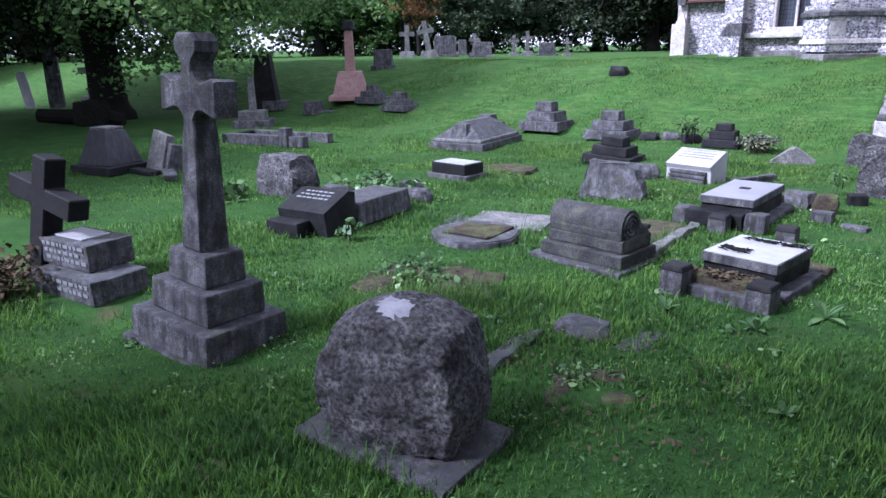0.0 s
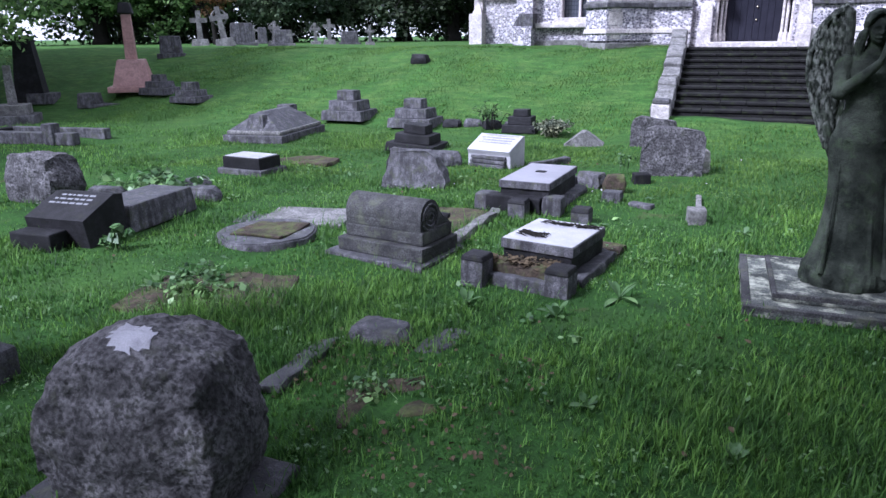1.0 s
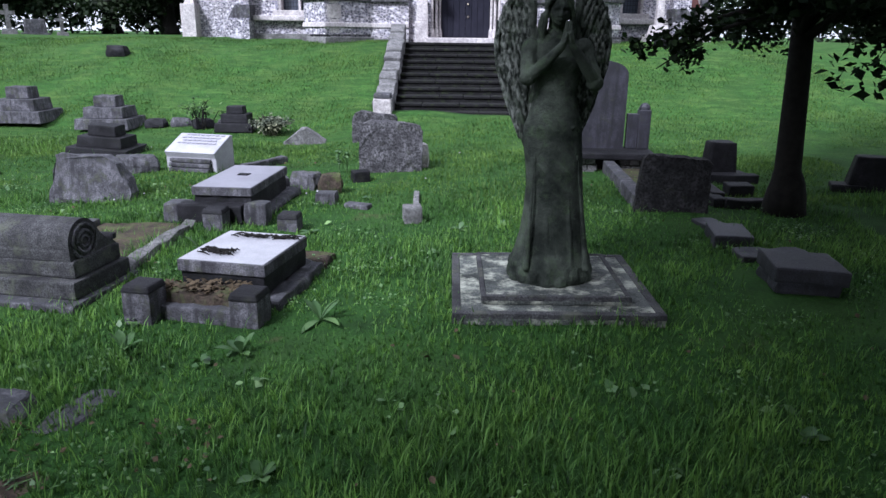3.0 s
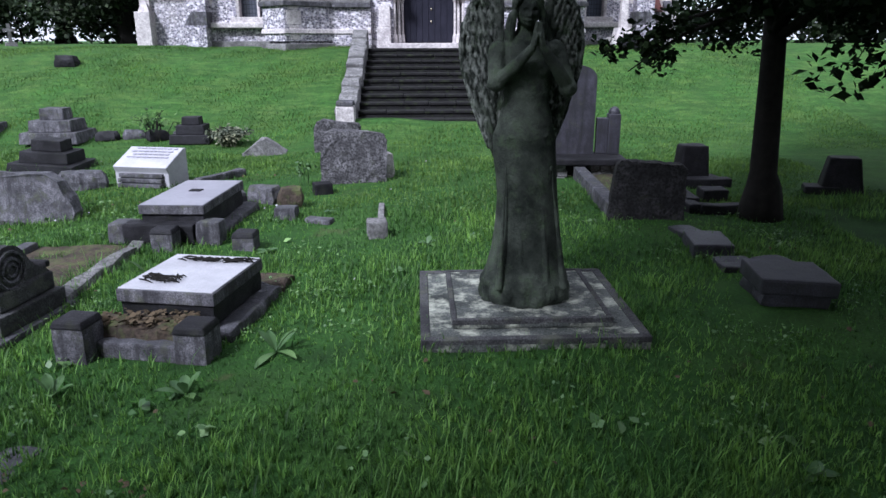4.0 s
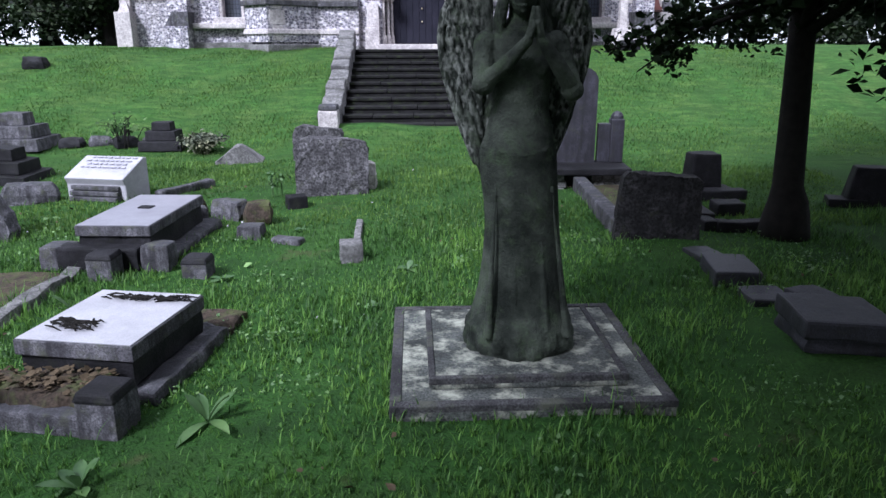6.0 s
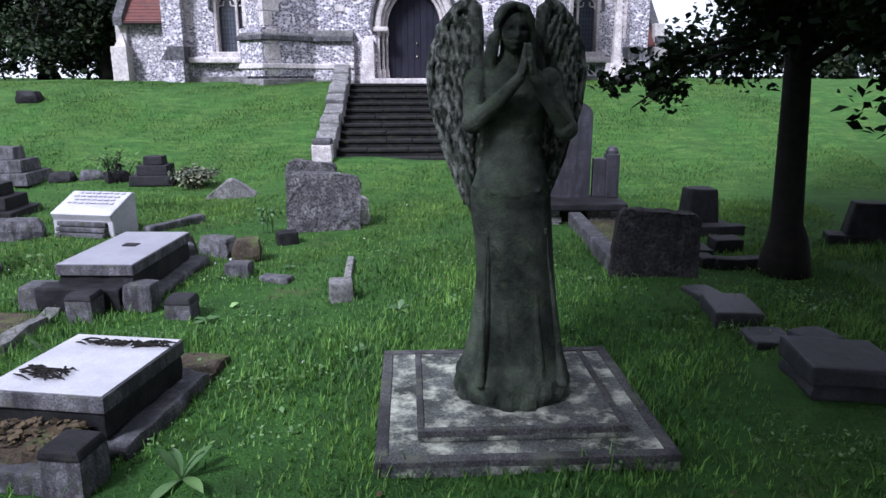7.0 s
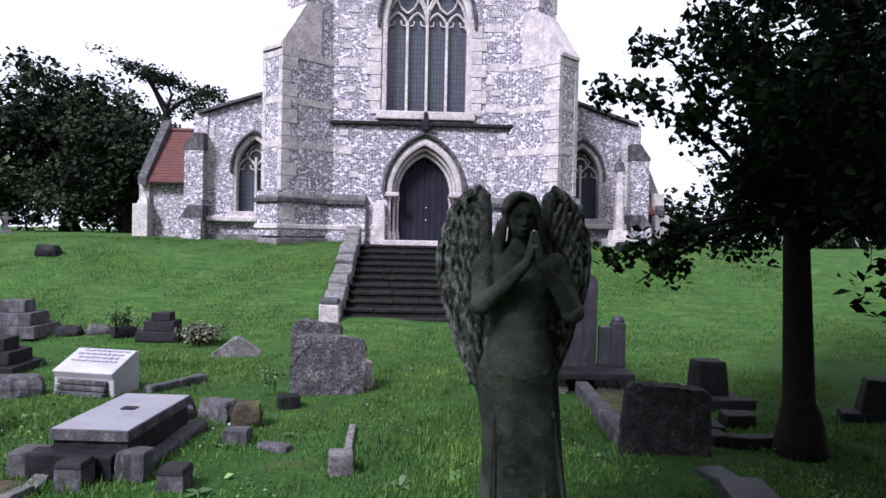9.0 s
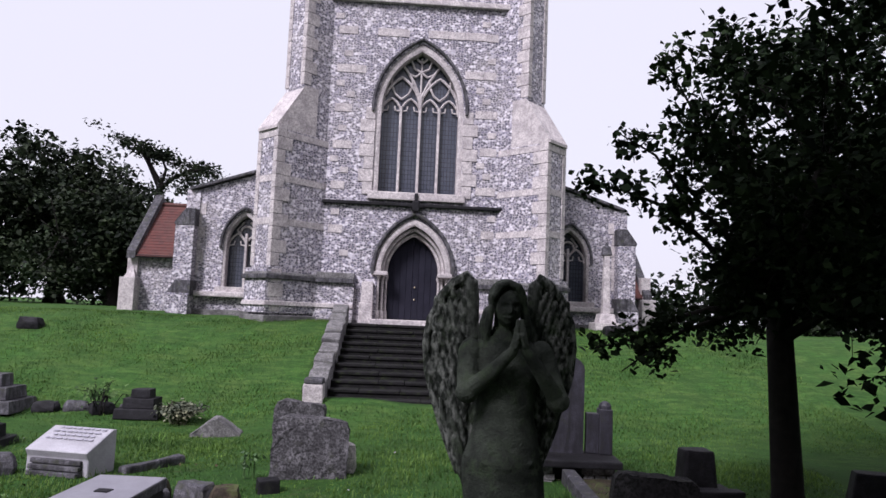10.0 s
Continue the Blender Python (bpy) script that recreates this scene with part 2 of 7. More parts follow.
def lawn():
    m, t, b = nodes("lawn_soil_and_turf")
    at = coords(t, False)
    broad, mid, fine = tex_noise(t, at, 0.45, 5), tex_noise(t, at, 3.0, 6, 0.7), tex_noise(t, at, 60, 3)
    col = ramp(t, mid, [(0.3, (0.018, 0.042, 0.011)), (0.55, (0.032, 0.085, 0.016)), (0.75, (0.055, 0.12, 0.025))])
    col = mix(t, ramp(t, broad, [(0.5, (0, 0, 0)), (0.72, (0.5, 0.5, 0.5))]), col, (0.085, 0.15, 0.035))
    col = mix(t, ramp(t, fine, [(0.35, (0.7, 0.7, 0.7)), (0.6, (0, 0, 0))]), col, (0.016, 0.036, 0.012))
    col = mix(t, ramp(t, tex_noise(t, at, 1.7, 5), [(0.64, (0, 0, 0)), (0.74, (0.6, 0.6, 0.6))]), col, (0.075, 0.06, 0.035))
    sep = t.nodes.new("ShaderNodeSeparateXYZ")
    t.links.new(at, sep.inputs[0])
    lit_bank = t.nodes.new("ShaderNodeMapRange")
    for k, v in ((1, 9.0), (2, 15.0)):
        lit_bank.inputs[k].default_value = v
    t.links.new(sep.outputs[1], lit_bank.inputs[0])
    # dry: the bank's sunlit brightness put into turf colour; shaded yard stays darker
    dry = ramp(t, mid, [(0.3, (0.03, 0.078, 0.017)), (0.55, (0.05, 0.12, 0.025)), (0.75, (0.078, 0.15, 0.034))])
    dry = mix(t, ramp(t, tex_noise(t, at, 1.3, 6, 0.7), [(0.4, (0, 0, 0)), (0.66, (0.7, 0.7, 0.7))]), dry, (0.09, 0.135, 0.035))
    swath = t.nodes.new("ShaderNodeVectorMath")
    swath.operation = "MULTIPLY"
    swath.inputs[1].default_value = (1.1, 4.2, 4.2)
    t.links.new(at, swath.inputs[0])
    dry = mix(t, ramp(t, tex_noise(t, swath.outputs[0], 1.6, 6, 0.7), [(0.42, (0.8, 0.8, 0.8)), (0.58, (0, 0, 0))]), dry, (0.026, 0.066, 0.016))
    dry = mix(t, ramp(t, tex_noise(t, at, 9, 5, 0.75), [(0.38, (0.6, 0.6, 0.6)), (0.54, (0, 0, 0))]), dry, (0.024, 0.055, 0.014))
    col = mix(t, lit_bank.outputs[0], col, dry)
    t.links.new(col, b.inputs["Base Color"])
    b.inputs["Roughness"].default_value = 0.95
    b.inputs["Specular IOR Level"].default_value = 0.1
    bumped(t, b, mix(t, 0.5, mid, fine), 0.8, 0.05)
    return m


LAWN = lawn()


# ---- building helpers ----
def part(name, bm, material, parent=None, label="", smooth=False):
    me = bpy.data.meshes.new(name)
    bm.normal_update()
    bm.to_mesh(me)
    bm.free()
    me.materials.append(material)
    if smooth:
        me.polygons.foreach_set("use_smooth", [True] * len(me.polygons))
    ob = new(name, me)
    ob.parent = parent
    return tagged(ob, label)


def thing(name, x, y, turn=0.0, label="", category="", group="", z=None, lean=(0, 0)):
    ob = new(name)
    ob.empty_display_size = 0.1
    ob.matrix_world = pose(x, y, height(x, y) - 0.02 if z is None else z, lean[0], lean[1], turn)
    return tagged(ob, label, category, group)


def arrays(name, verts, faces, material, parent=None, smooth=False):
    """A mesh from arrays of points and of faces with equally many corners."""
    me = bpy.data.meshes.new(name)
    n, k = faces.shape
    me.vertices.add(len(verts))
    me.vertices.foreach_set("co", np.ascontiguousarray(verts, np.float32).ravel())
    me.loops.add(n * k)
    me.loops.foreach_set("vertex_index", np.ascontiguousarray(faces, np.int32).ravel())
    me.polygons.add(n)
    me.polygons.foreach_set("loop_start", np.arange(0, n * k, k, dtype=np.int32))
    if smooth:
        me.polygons.foreach_set("use_smooth", np.ones(n, bool))
    me.update(calc_edges=True)
    me.materials.append(material)
    ob = new(name, me)
    ob.parent = parent
    return ob


def block(bm, cx, cy, z0, w, d, h, taper=1.0, bevel=0.012, turn=0.0, tilt=0.0, taper_y=None):
    """A dressed block with worn arrises; taper narrows its top."""
    made = bmesh.ops.create_cube(bm, size=1.0)["verts"]
    ty = taper if taper_y is None else taper_y
    for v in made:
        up = v.co.z > 0
        v.co = Vector((v.co.x * w * (taper if up else 1), v.co.y * d * (ty if up else 1), (v.co.z + 0.5) * h))
    edges = list({e for v in made for e in v.link_edges})
    if bevel:
        made = bmesh.ops.bevel(bm, geom=edges, offset=bevel, segments=2, affect="EDGES", profile=0.6)["verts"]
        made = list({v for v in made} | {v for f in bm.faces for v in f.verts if v.tag})
    m = pose(cx, cy, z0, tilt, 0, turn)
    isl = set(made)
    for v in isl:
        v.co = m @ v.co
    return isl


def worn(bm, amp=0.006, scale=6.0, cuts=0, seed=0.0):
    """Unevenness: shifts the points along a soft noise."""
    if cuts:
        bmesh.ops.subdivide_edges(bm, edges=bm.edges[:], cuts=cuts, use_grid_fill=True)
    for v in bm.verts:
        n = noise.noise_vector((v.co + Vector((seed, seed * 1.7, 0))) * scale)
        v.co += n * amp
    return bm


def blocks(*rows, amp=0.004, cuts=0, seed=0.0):
    bm = bmesh.new()
    for r in rows:
        block(bm, *r[:6], **(r[6] if len(r) > 6 else {}))
    return worn(bm, amp, 7.0, cuts, seed)


def prism(bm, outline, y0, y1, m=None):
    """An outline in x and z, drawn out along y."""
    a = [bm.verts.new((x, y0, z)) for x, z in outline]
    b = [bm.verts.new((x, y1, z)) for x, z in outline]
    n = len(a)
    bm.faces.new(a)
    bm.faces.new(b[::-1])
    for i in range(n):
        bm.faces.new((a[i], b[i], b[(i + 1) % n], a[(i + 1) % n]))
    if m:
        for v in a + b:
            v.co = m @ v.co
    bmesh.ops.recalc_face_normals(bm, faces=bm.faces[:])
    return bm


def tube(bm, pts, radii, sides=8):
    rings = []
    for i, p in enumerate(pts):
        p = Vector(p)
        d = (Vector(pts[min(i + 1, len(pts) - 1)]) - Vector(pts[max(i - 1, 0)])).normalized()
        a = d.orthogonal().normalized() if abs(d.z) > 0.95 else d.cross(Vector((0, 0, 1))).normalized()
        c = d.cross(a)
        rings.append([bm.verts.new(p + (a * math.cos(u) + c * math.sin(u)) * radii[i]) for u in (2 * math.pi * k / sides for k in range(sides))])
    for r, s in zip(rings, rings[1:]):
        for k in range(sides):
            bm.faces.new((r[k], r[(k + 1) % sides], s[(k + 1) % sides], s[k]))
    bm.faces.new(rings[0][::-1])
    bm.faces.new(rings[-1])
    return bm


def ellipsoid(bm, c, r, m=None, u=16, v=10):
    made = bmesh.ops.create_uvsphere(bm, u_segments=u, v_segments=v, radius=1.0)["verts"]
    for w in made:
        p = Vector((w.co.x * r[0], w.co.y * r[1], w.co.z * r[2]))
        w.co = Vector(c) + ((m.to_3x3() @ p) if m else p)
    return made


# ---- ground ----
TERRACE, FLAT = 1.36, -0.3


def smooth_step(a, b, v):
    u = np.clip((v - a) / (b - a), 0, 1)
    return u * u * (3 - 2 * u)


def height(x, y):
    return float(relief(np.array([x], float), np.array([y], float))[0])


def relief(x, y):
    """The lie of the land: a flat burial ground, a grass bank, the church terrace."""
    z = FLAT + (TERRACE - FLAT) * smooth_step(12.8, 20.2, y)
    z = z + 0.018 * np.sin(1.3 * x + 0.6 * y) + 0.014 * np.sin(2.9 * y - 1.1 * x + 1.0) + 0.012 * np.sin(4.1 * x + 2.3)
    z = z + 0.055 * np.exp(-((x - 0.97) ** 2 + (y - 5.49) ** 2) / 2.2)
    z = z + 0.03 * np.sin(0.9 * x + 2.0) * smooth_step(12.5, 15.0, y)
    return z


def spaced(lo, a, b, hi, step, grow=1.25):
    mid = list(np.arange(a, b, step))
    out, s, v = [], step, a
    while v > lo:
        s *= grow
        v -= s
        out.append(v)
    right, s, v = [], step, mid[-1]
    while v < hi:
        s *= grow
        v += s
        right.append(v)
    return np.array(out[::-1] + mid + right)


gx, gy = spaced(-900, -18, 10, 900, 0.12), spaced(-500, -3, 22, 1500, 0.12)
GX, GY = np.meshgrid(gx, gy)
GZ = relief(GX, GY)
# no turf inside the stair well
GZ = np.where((GX > -1.25) & (GX < 2.25) & (GY > 14.9) & (GY < 20.7), GZ - 0.8, GZ)
gv = np.stack([GX.ravel(), GY.ravel(), GZ.ravel()], 1)
idx = np.arange(gv.shape[0]).reshape(GX.shape)
gf = np.stack([idx[:-1, :-1].ravel(), idx[:-1, 1:].ravel(), idx[1:, 1:].ravel(), idx[1:, :-1].ravel()], 1)
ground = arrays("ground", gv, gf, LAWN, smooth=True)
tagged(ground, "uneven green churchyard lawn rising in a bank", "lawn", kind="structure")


# ---- church ----
CX, FACE = 0.5, 20.6


def arch(xc, half, z0, spring, n=10, rise=1.0):
    """A two-centred pointed arch over a rectangle, as points from the lower left round to the lower right."""
    r = 2 * half * rise
    cl, cr = xc - half + r, xc + half - r
    top = math.acos((r - half) / r)
    left = [(cl - r * math.cos(a), spring + r * math.sin(a)) for a in (top * i / n for i in range(n + 1))]
    right = [(cr + r * math.cos(a), spring + r * math.sin(a)) for a in (top * (n - i) / n for i in range(n + 1))]
    return [(xc - half, z0)] + left + right[1:] + [(xc + half, z0)]


def wall_with(outline, holes, y0, y1):
    """A wall in the plane of x and z, of some thickness, with openings cut through it."""
    bm = bmesh.new()
    loops = []
    for ring in [outline] + holes:
        vs = [bm.verts.new((x, y0, z)) for x, z in ring]
        for a, b in zip(vs, vs[1:] + vs[:1]):
            bm.edges.new((a, b))
        loops.append(vs)
    bmesh.ops.triangle_fill(bm, edges=bm.edges[:], use_beauty=True, use_dissolve=False)
    front = bm.faces[:]
    got = bmesh.ops.extrude_face_region(bm, geom=front)
    for v in got["geom"]:
        if isinstance(v, bmesh.types.BMVert):
            v.co.y = y1
    bmesh.ops.recalc_face_normals(bm, faces=bm.faces[:])
    return bm


def band(path, wide, y0, y1, closed=False):
    """A moulding of that width that follows a path of x and z, standing from y0 to y1."""
    bm = bmesh.new()
    n = len(path)
    rows = []
    for i, (x, z) in enumerate(path):
        a, b = path[max(i - 1, 0)], path[min(i + 1, n - 1)]
        d = Vector((b[0] - a[0], b[1] - a[1]))
        d = d.normalized() if d.length > 0 else Vector((1, 0))
        ox, oz = -d.y * wide, d.x * wide
        rows.append([bm.verts.new(p) for p in ((x, y0 + 0.02, z), (x + 0.3 * ox, y0, z + 0.3 * oz), (x + 0.8 * ox, y0, z + 0.8 * oz), (x + ox, y0 + 0.03, z + oz), (x + ox, y1, z + oz), (x, y1, z))])
    for r, s in zip(rows, rows[1:]):
        for k in range(6):
            bm.faces.new((r[k], r[(k + 1) % 6], s[(k + 1) % 6], s[k]))
    bm.faces.new(rows[0])
    bm.faces.new(rows[-1][::-1])
    bmesh.ops.recalc_face_normals(bm, faces=bm.faces[:])
    return bm


def path3(bm, line, r, y, sides=6):
    tube(bm, [(x, y, z) for x, z in line], [r] * len(line), sides)


church = new("church")
church.matrix_world = pose(0, 0, 0)
tagged(church, "flint and limestone church with a buttressed west tower", "church")

DX, SPRING, FLAT_ARCH = 0.62, 2.72, 0.8  # doorway: middle, springing, blunter than equilateral
door_hole = arch(DX, 0.95, TERRACE - 0.2, SPRING, 12, FLAT_ARCH)
win_hole = arch(DX, 1.2, 4.72, 7.2, 14, 0.86)
TOP = 12.5
tower = part("tower_wall", wall_with([(CX - 3.45, TERRACE - 0.4), (CX + 3.45, TERRACE - 0.4), (CX + 3.45, TOP), (CX - 3.45, TOP)], [door_hole, win_hole], FACE, FACE + 1.1), FLINT, church, "knapped flint wall in pale mortar")
bm = bmesh.new()
for sx in (-1, 1):
    block(bm, CX + sx * 3.0, FACE + 4.3, TERRACE - 0.4, 0.9, 6.4, TOP - TERRACE + 0.4, bevel=0)
block(bm, CX, FACE + 7.2, TERRACE - 0.4, 6.9, 0.6, TOP - TERRACE + 0.4, bevel=0)
block(bm, CX, FACE + 4.0, TOP, 7.1, 7.6, 0.2, bevel=0)
part("tower_side_wall", bm, FLINT, church)

# diagonal corner buttresses: plinth, lower stage, sloped weathering, slimmer upper stage
for sx in (-1, 1):
    c = Vector((CX + sx * 2.62, FACE + 0.3, 0))
    turn = sx * 45
    out = Vector((sx * math.sin(radians(45)), -math.cos(radians(45)), 0))

    def at(d):
        return c + out * d

    bm = bmesh.new()
    p = at(0.5)
    block(bm, p.x, p.y, TERRACE - 0.4, 0.84, 2.2, 5.25, bevel=0.01, turn=turn)
    p = at(0.15)
    block(bm, p.x, p.y, 6.1, 0.8, 1.5, 6.3, bevel=0.01, turn=turn)
    butt = part("corner_buttress", bm, FLINT, church, "diagonal flint buttress with ashlar quoins")
    bm = bmesh.new()
    w = 0.42
    prism(bm, [(0.42, 6.2), (1.66, 6.2), (1.66, 6.28), (0.86, 7.5), (0.42, 7.5)], -w, w)
    m = Matrix.Translation(c) @ pose(0, 0, 0, 0, 0, -90 + turn)
    for v in bm.verts:
        v.co = m @ v.co
    part("weathering", bm, PALE, butt, "sloped limestone weathering")
    p = at(0.55)
    for nm, z0, w, d, h, tp, mt in (("plinth_foot", TERRACE - 0.4, 1.06, 2.46, 0.5, 1.0, RUBBLE), ("plinth_panel", TERRACE + 0.16, 0.96, 2.34, 1.12, 1.0, FLINT), ("plinth_string", 1.7, 1.05, 2.44, 0.12, 0.97, PALE), ("plinth_moulding", 2.36, 1.08, 2.48, 0.12, 1.0, GREY), ("plinth_slope", 2.48, 1.02, 2.4, 0.18, 0.84, RUBBLE)):
        bm = bmesh.new()
        block(bm, p.x, p.y, z0, w, d, h, taper=tp, taper_y=1 - (1 - tp) * 0.45, bevel=0.02 if mt is not FLINT else 0, turn=turn)
        part(nm, bm, mt, butt)
    for k in range(3):
        for side in (-1, 1):
            bm = bmesh.new()
            q = at(1.6 - 0.16)
            sd = Vector((math.cos(radians(45)), sx * math.sin(radians(45)), 0)) * side * 0.4
            block(bm, q.x + sd.x, q.y + sd.y, TERRACE + 0.2 + 0.36 * k, 0.18, 0.3 + 0.14 * (k % 2), 0.34, bevel=0.008, turn=turn)
            part("quoin", bm, PALE, butt)
    # long-and-short quoins at the outer end
    for k in range(11):
        z = 2.7 + k * 0.33
        long = 0.46 if k % 2 else 0.26
        for side in (-1, 1):
            bm = bmesh.new()
            q = at(1.62 - long / 2)
            s = Vector((math.cos(radians(45)) * 1, sx * math.sin(radians(45)), 0)) * side * 0.36
            block(bm, q.x + s.x, q.y + s.y, z, 0.16, long, 0.315, bevel=0.008, turn=turn)
            part("quoin", bm, PALE, butt)
    for k in range(15):
        z = 7.55 + k * 0.33
        long = 0.4 if k % 2 else 0.24
        for side in (-1, 1):
            bm = bmesh.new()
            q = at(0.92 - long / 2)
            s = Vector((math.cos(radians(45)), sx * math.sin(radians(45)), 0)) * side * 0.34
            block(bm, q.x + s.x, q.y + s.y, z, 0.16, long, 0.315, bevel=0.008, turn=turn)
            part("quoin", bm, PALE, butt)
    for z in (3.75, 4.85, 6.0):
        bm = bmesh.new()
        p = at(0.5)
        block(bm, p.x, p.y, z, 0.86, 2.22, 0.17, bevel=0.004, turn=turn)
        part("ashlar_band", bm, PALE, butt)

# plinth courses along the face, on both sides of the doorway
for x0, x1 in ((CX - 3.3, CX - 1.42), (CX + 1.42, CX + 3.3)):
    for z0, h, d, mt in ((TERRACE - 0.4, 0.46, 0.24, RUBBLE), (TERRACE + 0.06, 0.28, 0.2, FLINT), (1.7, 0.12, 0.23, PALE), (1.82, 0.54, 0.18, FLINT), (2.36, 0.12, 0.27, GREY), (2.48, 0.16, 0.17, RUBBLE)):
        bm = bmesh.new()
        block(bm, (x0 + x1) / 2, FACE - d / 2 + 0.01, z0, x1 - x0, d, h, bevel=0 if mt is FLINT else 0.02)
        part("plinth_course", bm, mt, church)

# ashlar bands: rows of separate blocks in the flint
random.seed(4)
for z in (3.72, 4.92, 6.02, 7.05, 8.15, 9.25):
    x = CX - 2.2
    while x < CX + 2.15:
        w = random.uniform(0.32, 0.62)
        lo, hi = x, min(x + w - 0.012, CX + 2.25)
        clear = 1.62 if z > 4.7 and z < 8 else (1.5 if z < 4.0 else (1.15 if z < 9.0 else 0))
        if (hi < CX - clear or lo > CX + clear) and random.random() < 0.93:
            bm = bmesh.new()
            block(bm, (lo + hi) / 2, FACE + 0.02, z - random.uniform(0, 0.02), hi - lo, 0.07, 0.22, bevel=0.006)
            part("ashlar_block", bm, PALE, church)
        x += w
for k, z in enumerate((3.1, 4.2, 5.35, 5.65, 6.5, 7.45, 7.75, 8.6, 9.65)):
    for sx in (-1, 1):
        x = CX + sx * (1.75 + 0.47 * ((k * 0.618 + 0.3 * (sx > 0)) % 1.0))
        bm = bmesh.new()
        block(bm, x, FACE + 0.018, z, 0.22, 0.07, 0.16, bevel=0.006)
        part("ashlar_block", bm, PALE, church)

# string course above the door, with a small carved boss
bm = blocks((DX, FACE - 0.05, 4.5, 5.0, 0.14, 0.09, {"bevel": 0.02}))
part("string_course", bm, DARK, church, "weather-darkened string course")
bm = blocks((DX, FACE - 0.14, 4.36, 0.2, 0.14, 0.3, {"bevel": 0.04}), (DX, FACE - 0.14, 4.46, 0.4, 0.12, 0.12, {"bevel": 0.04}), (DX, FACE - 0.14, 4.66, 0.1, 0.1, 0.2, {"bevel": 0.03}))
part("carved_boss", bm, DARK, church, "dark carved boss over the door arch")
part("upper_string_course", blocks((CX, FACE - 0.06, 10.15, 5.6, 0.16, 0.16, {"bevel": 0.03})), PALE, church)

# west doorway: stepped orders, shafts, leaves
doorway = part("door_surround", band(arch(DX, 0.86, TERRACE, SPRING, 12, FLAT_ARCH)[1:-1], 0.17, FACE - 0.05, FACE + 0.35), PALE, church, "moulded limestone arch of the doorway")
part("inner_order", band(arch(DX, 0.775, TERRACE, SPRING, 12, FLAT_ARCH)[1:-1], 0.09, FACE + 0.1, FACE + 0.5), PALE, doorway)
part("hollow_order", band(arch(DX, 0.69, TERRACE, SPRING, 12, FLAT_ARCH)[1:-1], 0.09, FACE + 0.26, FACE + 0.62), PALE, doorway)
part("hood_mould", band(arch(DX, 1.04, SPRING - 0.05, SPRING, 14, FLAT_ARCH), 0.09, FACE - 0.14, FACE + 0.02), GREY, doorway, "weathered hood mould over the arch")
for sx in (-1, 1):
    part("impost", blocks((DX + sx * 0.88, FACE + 0.12, SPRING - 0.1, 0.44, 0.46, 0.11, {"bevel": 0.03})), PALE, doorway)
    for dx, dy in ((0.92, 0.06), (0.81, 0.22), (0.72, 0.38)):
        bm = bmesh.new()
        tube(bm, [(DX + sx * dx, FACE + dy, z) for z in (TERRACE + 0.1, TERRACE + 0.3, TERRACE + 0.34, SPRING - 0.22, SPRING - 0.18, SPRING - 0.09)], [0.075, 0.065, 0.042, 0.042, 0.06, 0.075], 12)
        part("shaft", bm, PALE, doorway)
    part("jamb_block", blocks((DX + sx * 1.2, FACE - 0.16, TERRACE - 0.1, 0.36, 0.3, 0.62, {"bevel": 0.02}), (DX + sx * 1.18, FACE - 0.12, TERRACE + 0.52, 0.32, 0.24, 0.56, {"bevel": 0.02, "taper": 0.9})), PALE, doorway)
for sx in (-1, 1):
    bm = bmesh.new()
    ring = arch(DX, 0.7, TERRACE + 0.1, SPRING, 10, FLAT_ARCH)
    halfring = [(x, z) for x, z in ring if sx * (x - DX) >= -0.001]
    halfring = halfring + [(DX, TERRACE + 0.1)] if sx < 0 else [(DX, TERRACE + 0.1)] + halfring
    halfring = [(x + sx * 0.004 if abs(x - DX) < 1e-3 else x, z) for x, z in halfring]
    prism(bm, halfring, FACE + 0.5, FACE + 0.58)
    leaf = part("door_leaf", bm, DOOR, church, "dark painted plank door leaf")
    for k in range(4):
        x = 0.084 + 0.168 * k
        zt = SPRING + max(0.08, 0.98 * (1 - (x / 0.7) ** 2) ** 0.62) - 0.1
        bm = bmesh.new()
        block(bm, DX + sx * x, FACE + 0.495, TERRACE + 0.12, 0.16, 0.03, zt - TERRACE - 0.15, bevel=0.006)
        part("plank", bm, DOOR, leaf)
for z in (2.35, 2.02):
    bm = bmesh.new()
    ellipsoid(bm, (DX + 0.07, FACE + 0.46, z), (0.025, 0.03, 0.03), u=10, v=6)
    part("door_knob", bm, BRASS, leaf, "small brass knob")
part("door_step", blocks((DX, FACE - 0.1, TERRACE - 0.1, 2.1, 1.3, 0.2, {"bevel": 0.02})), PALE, church)


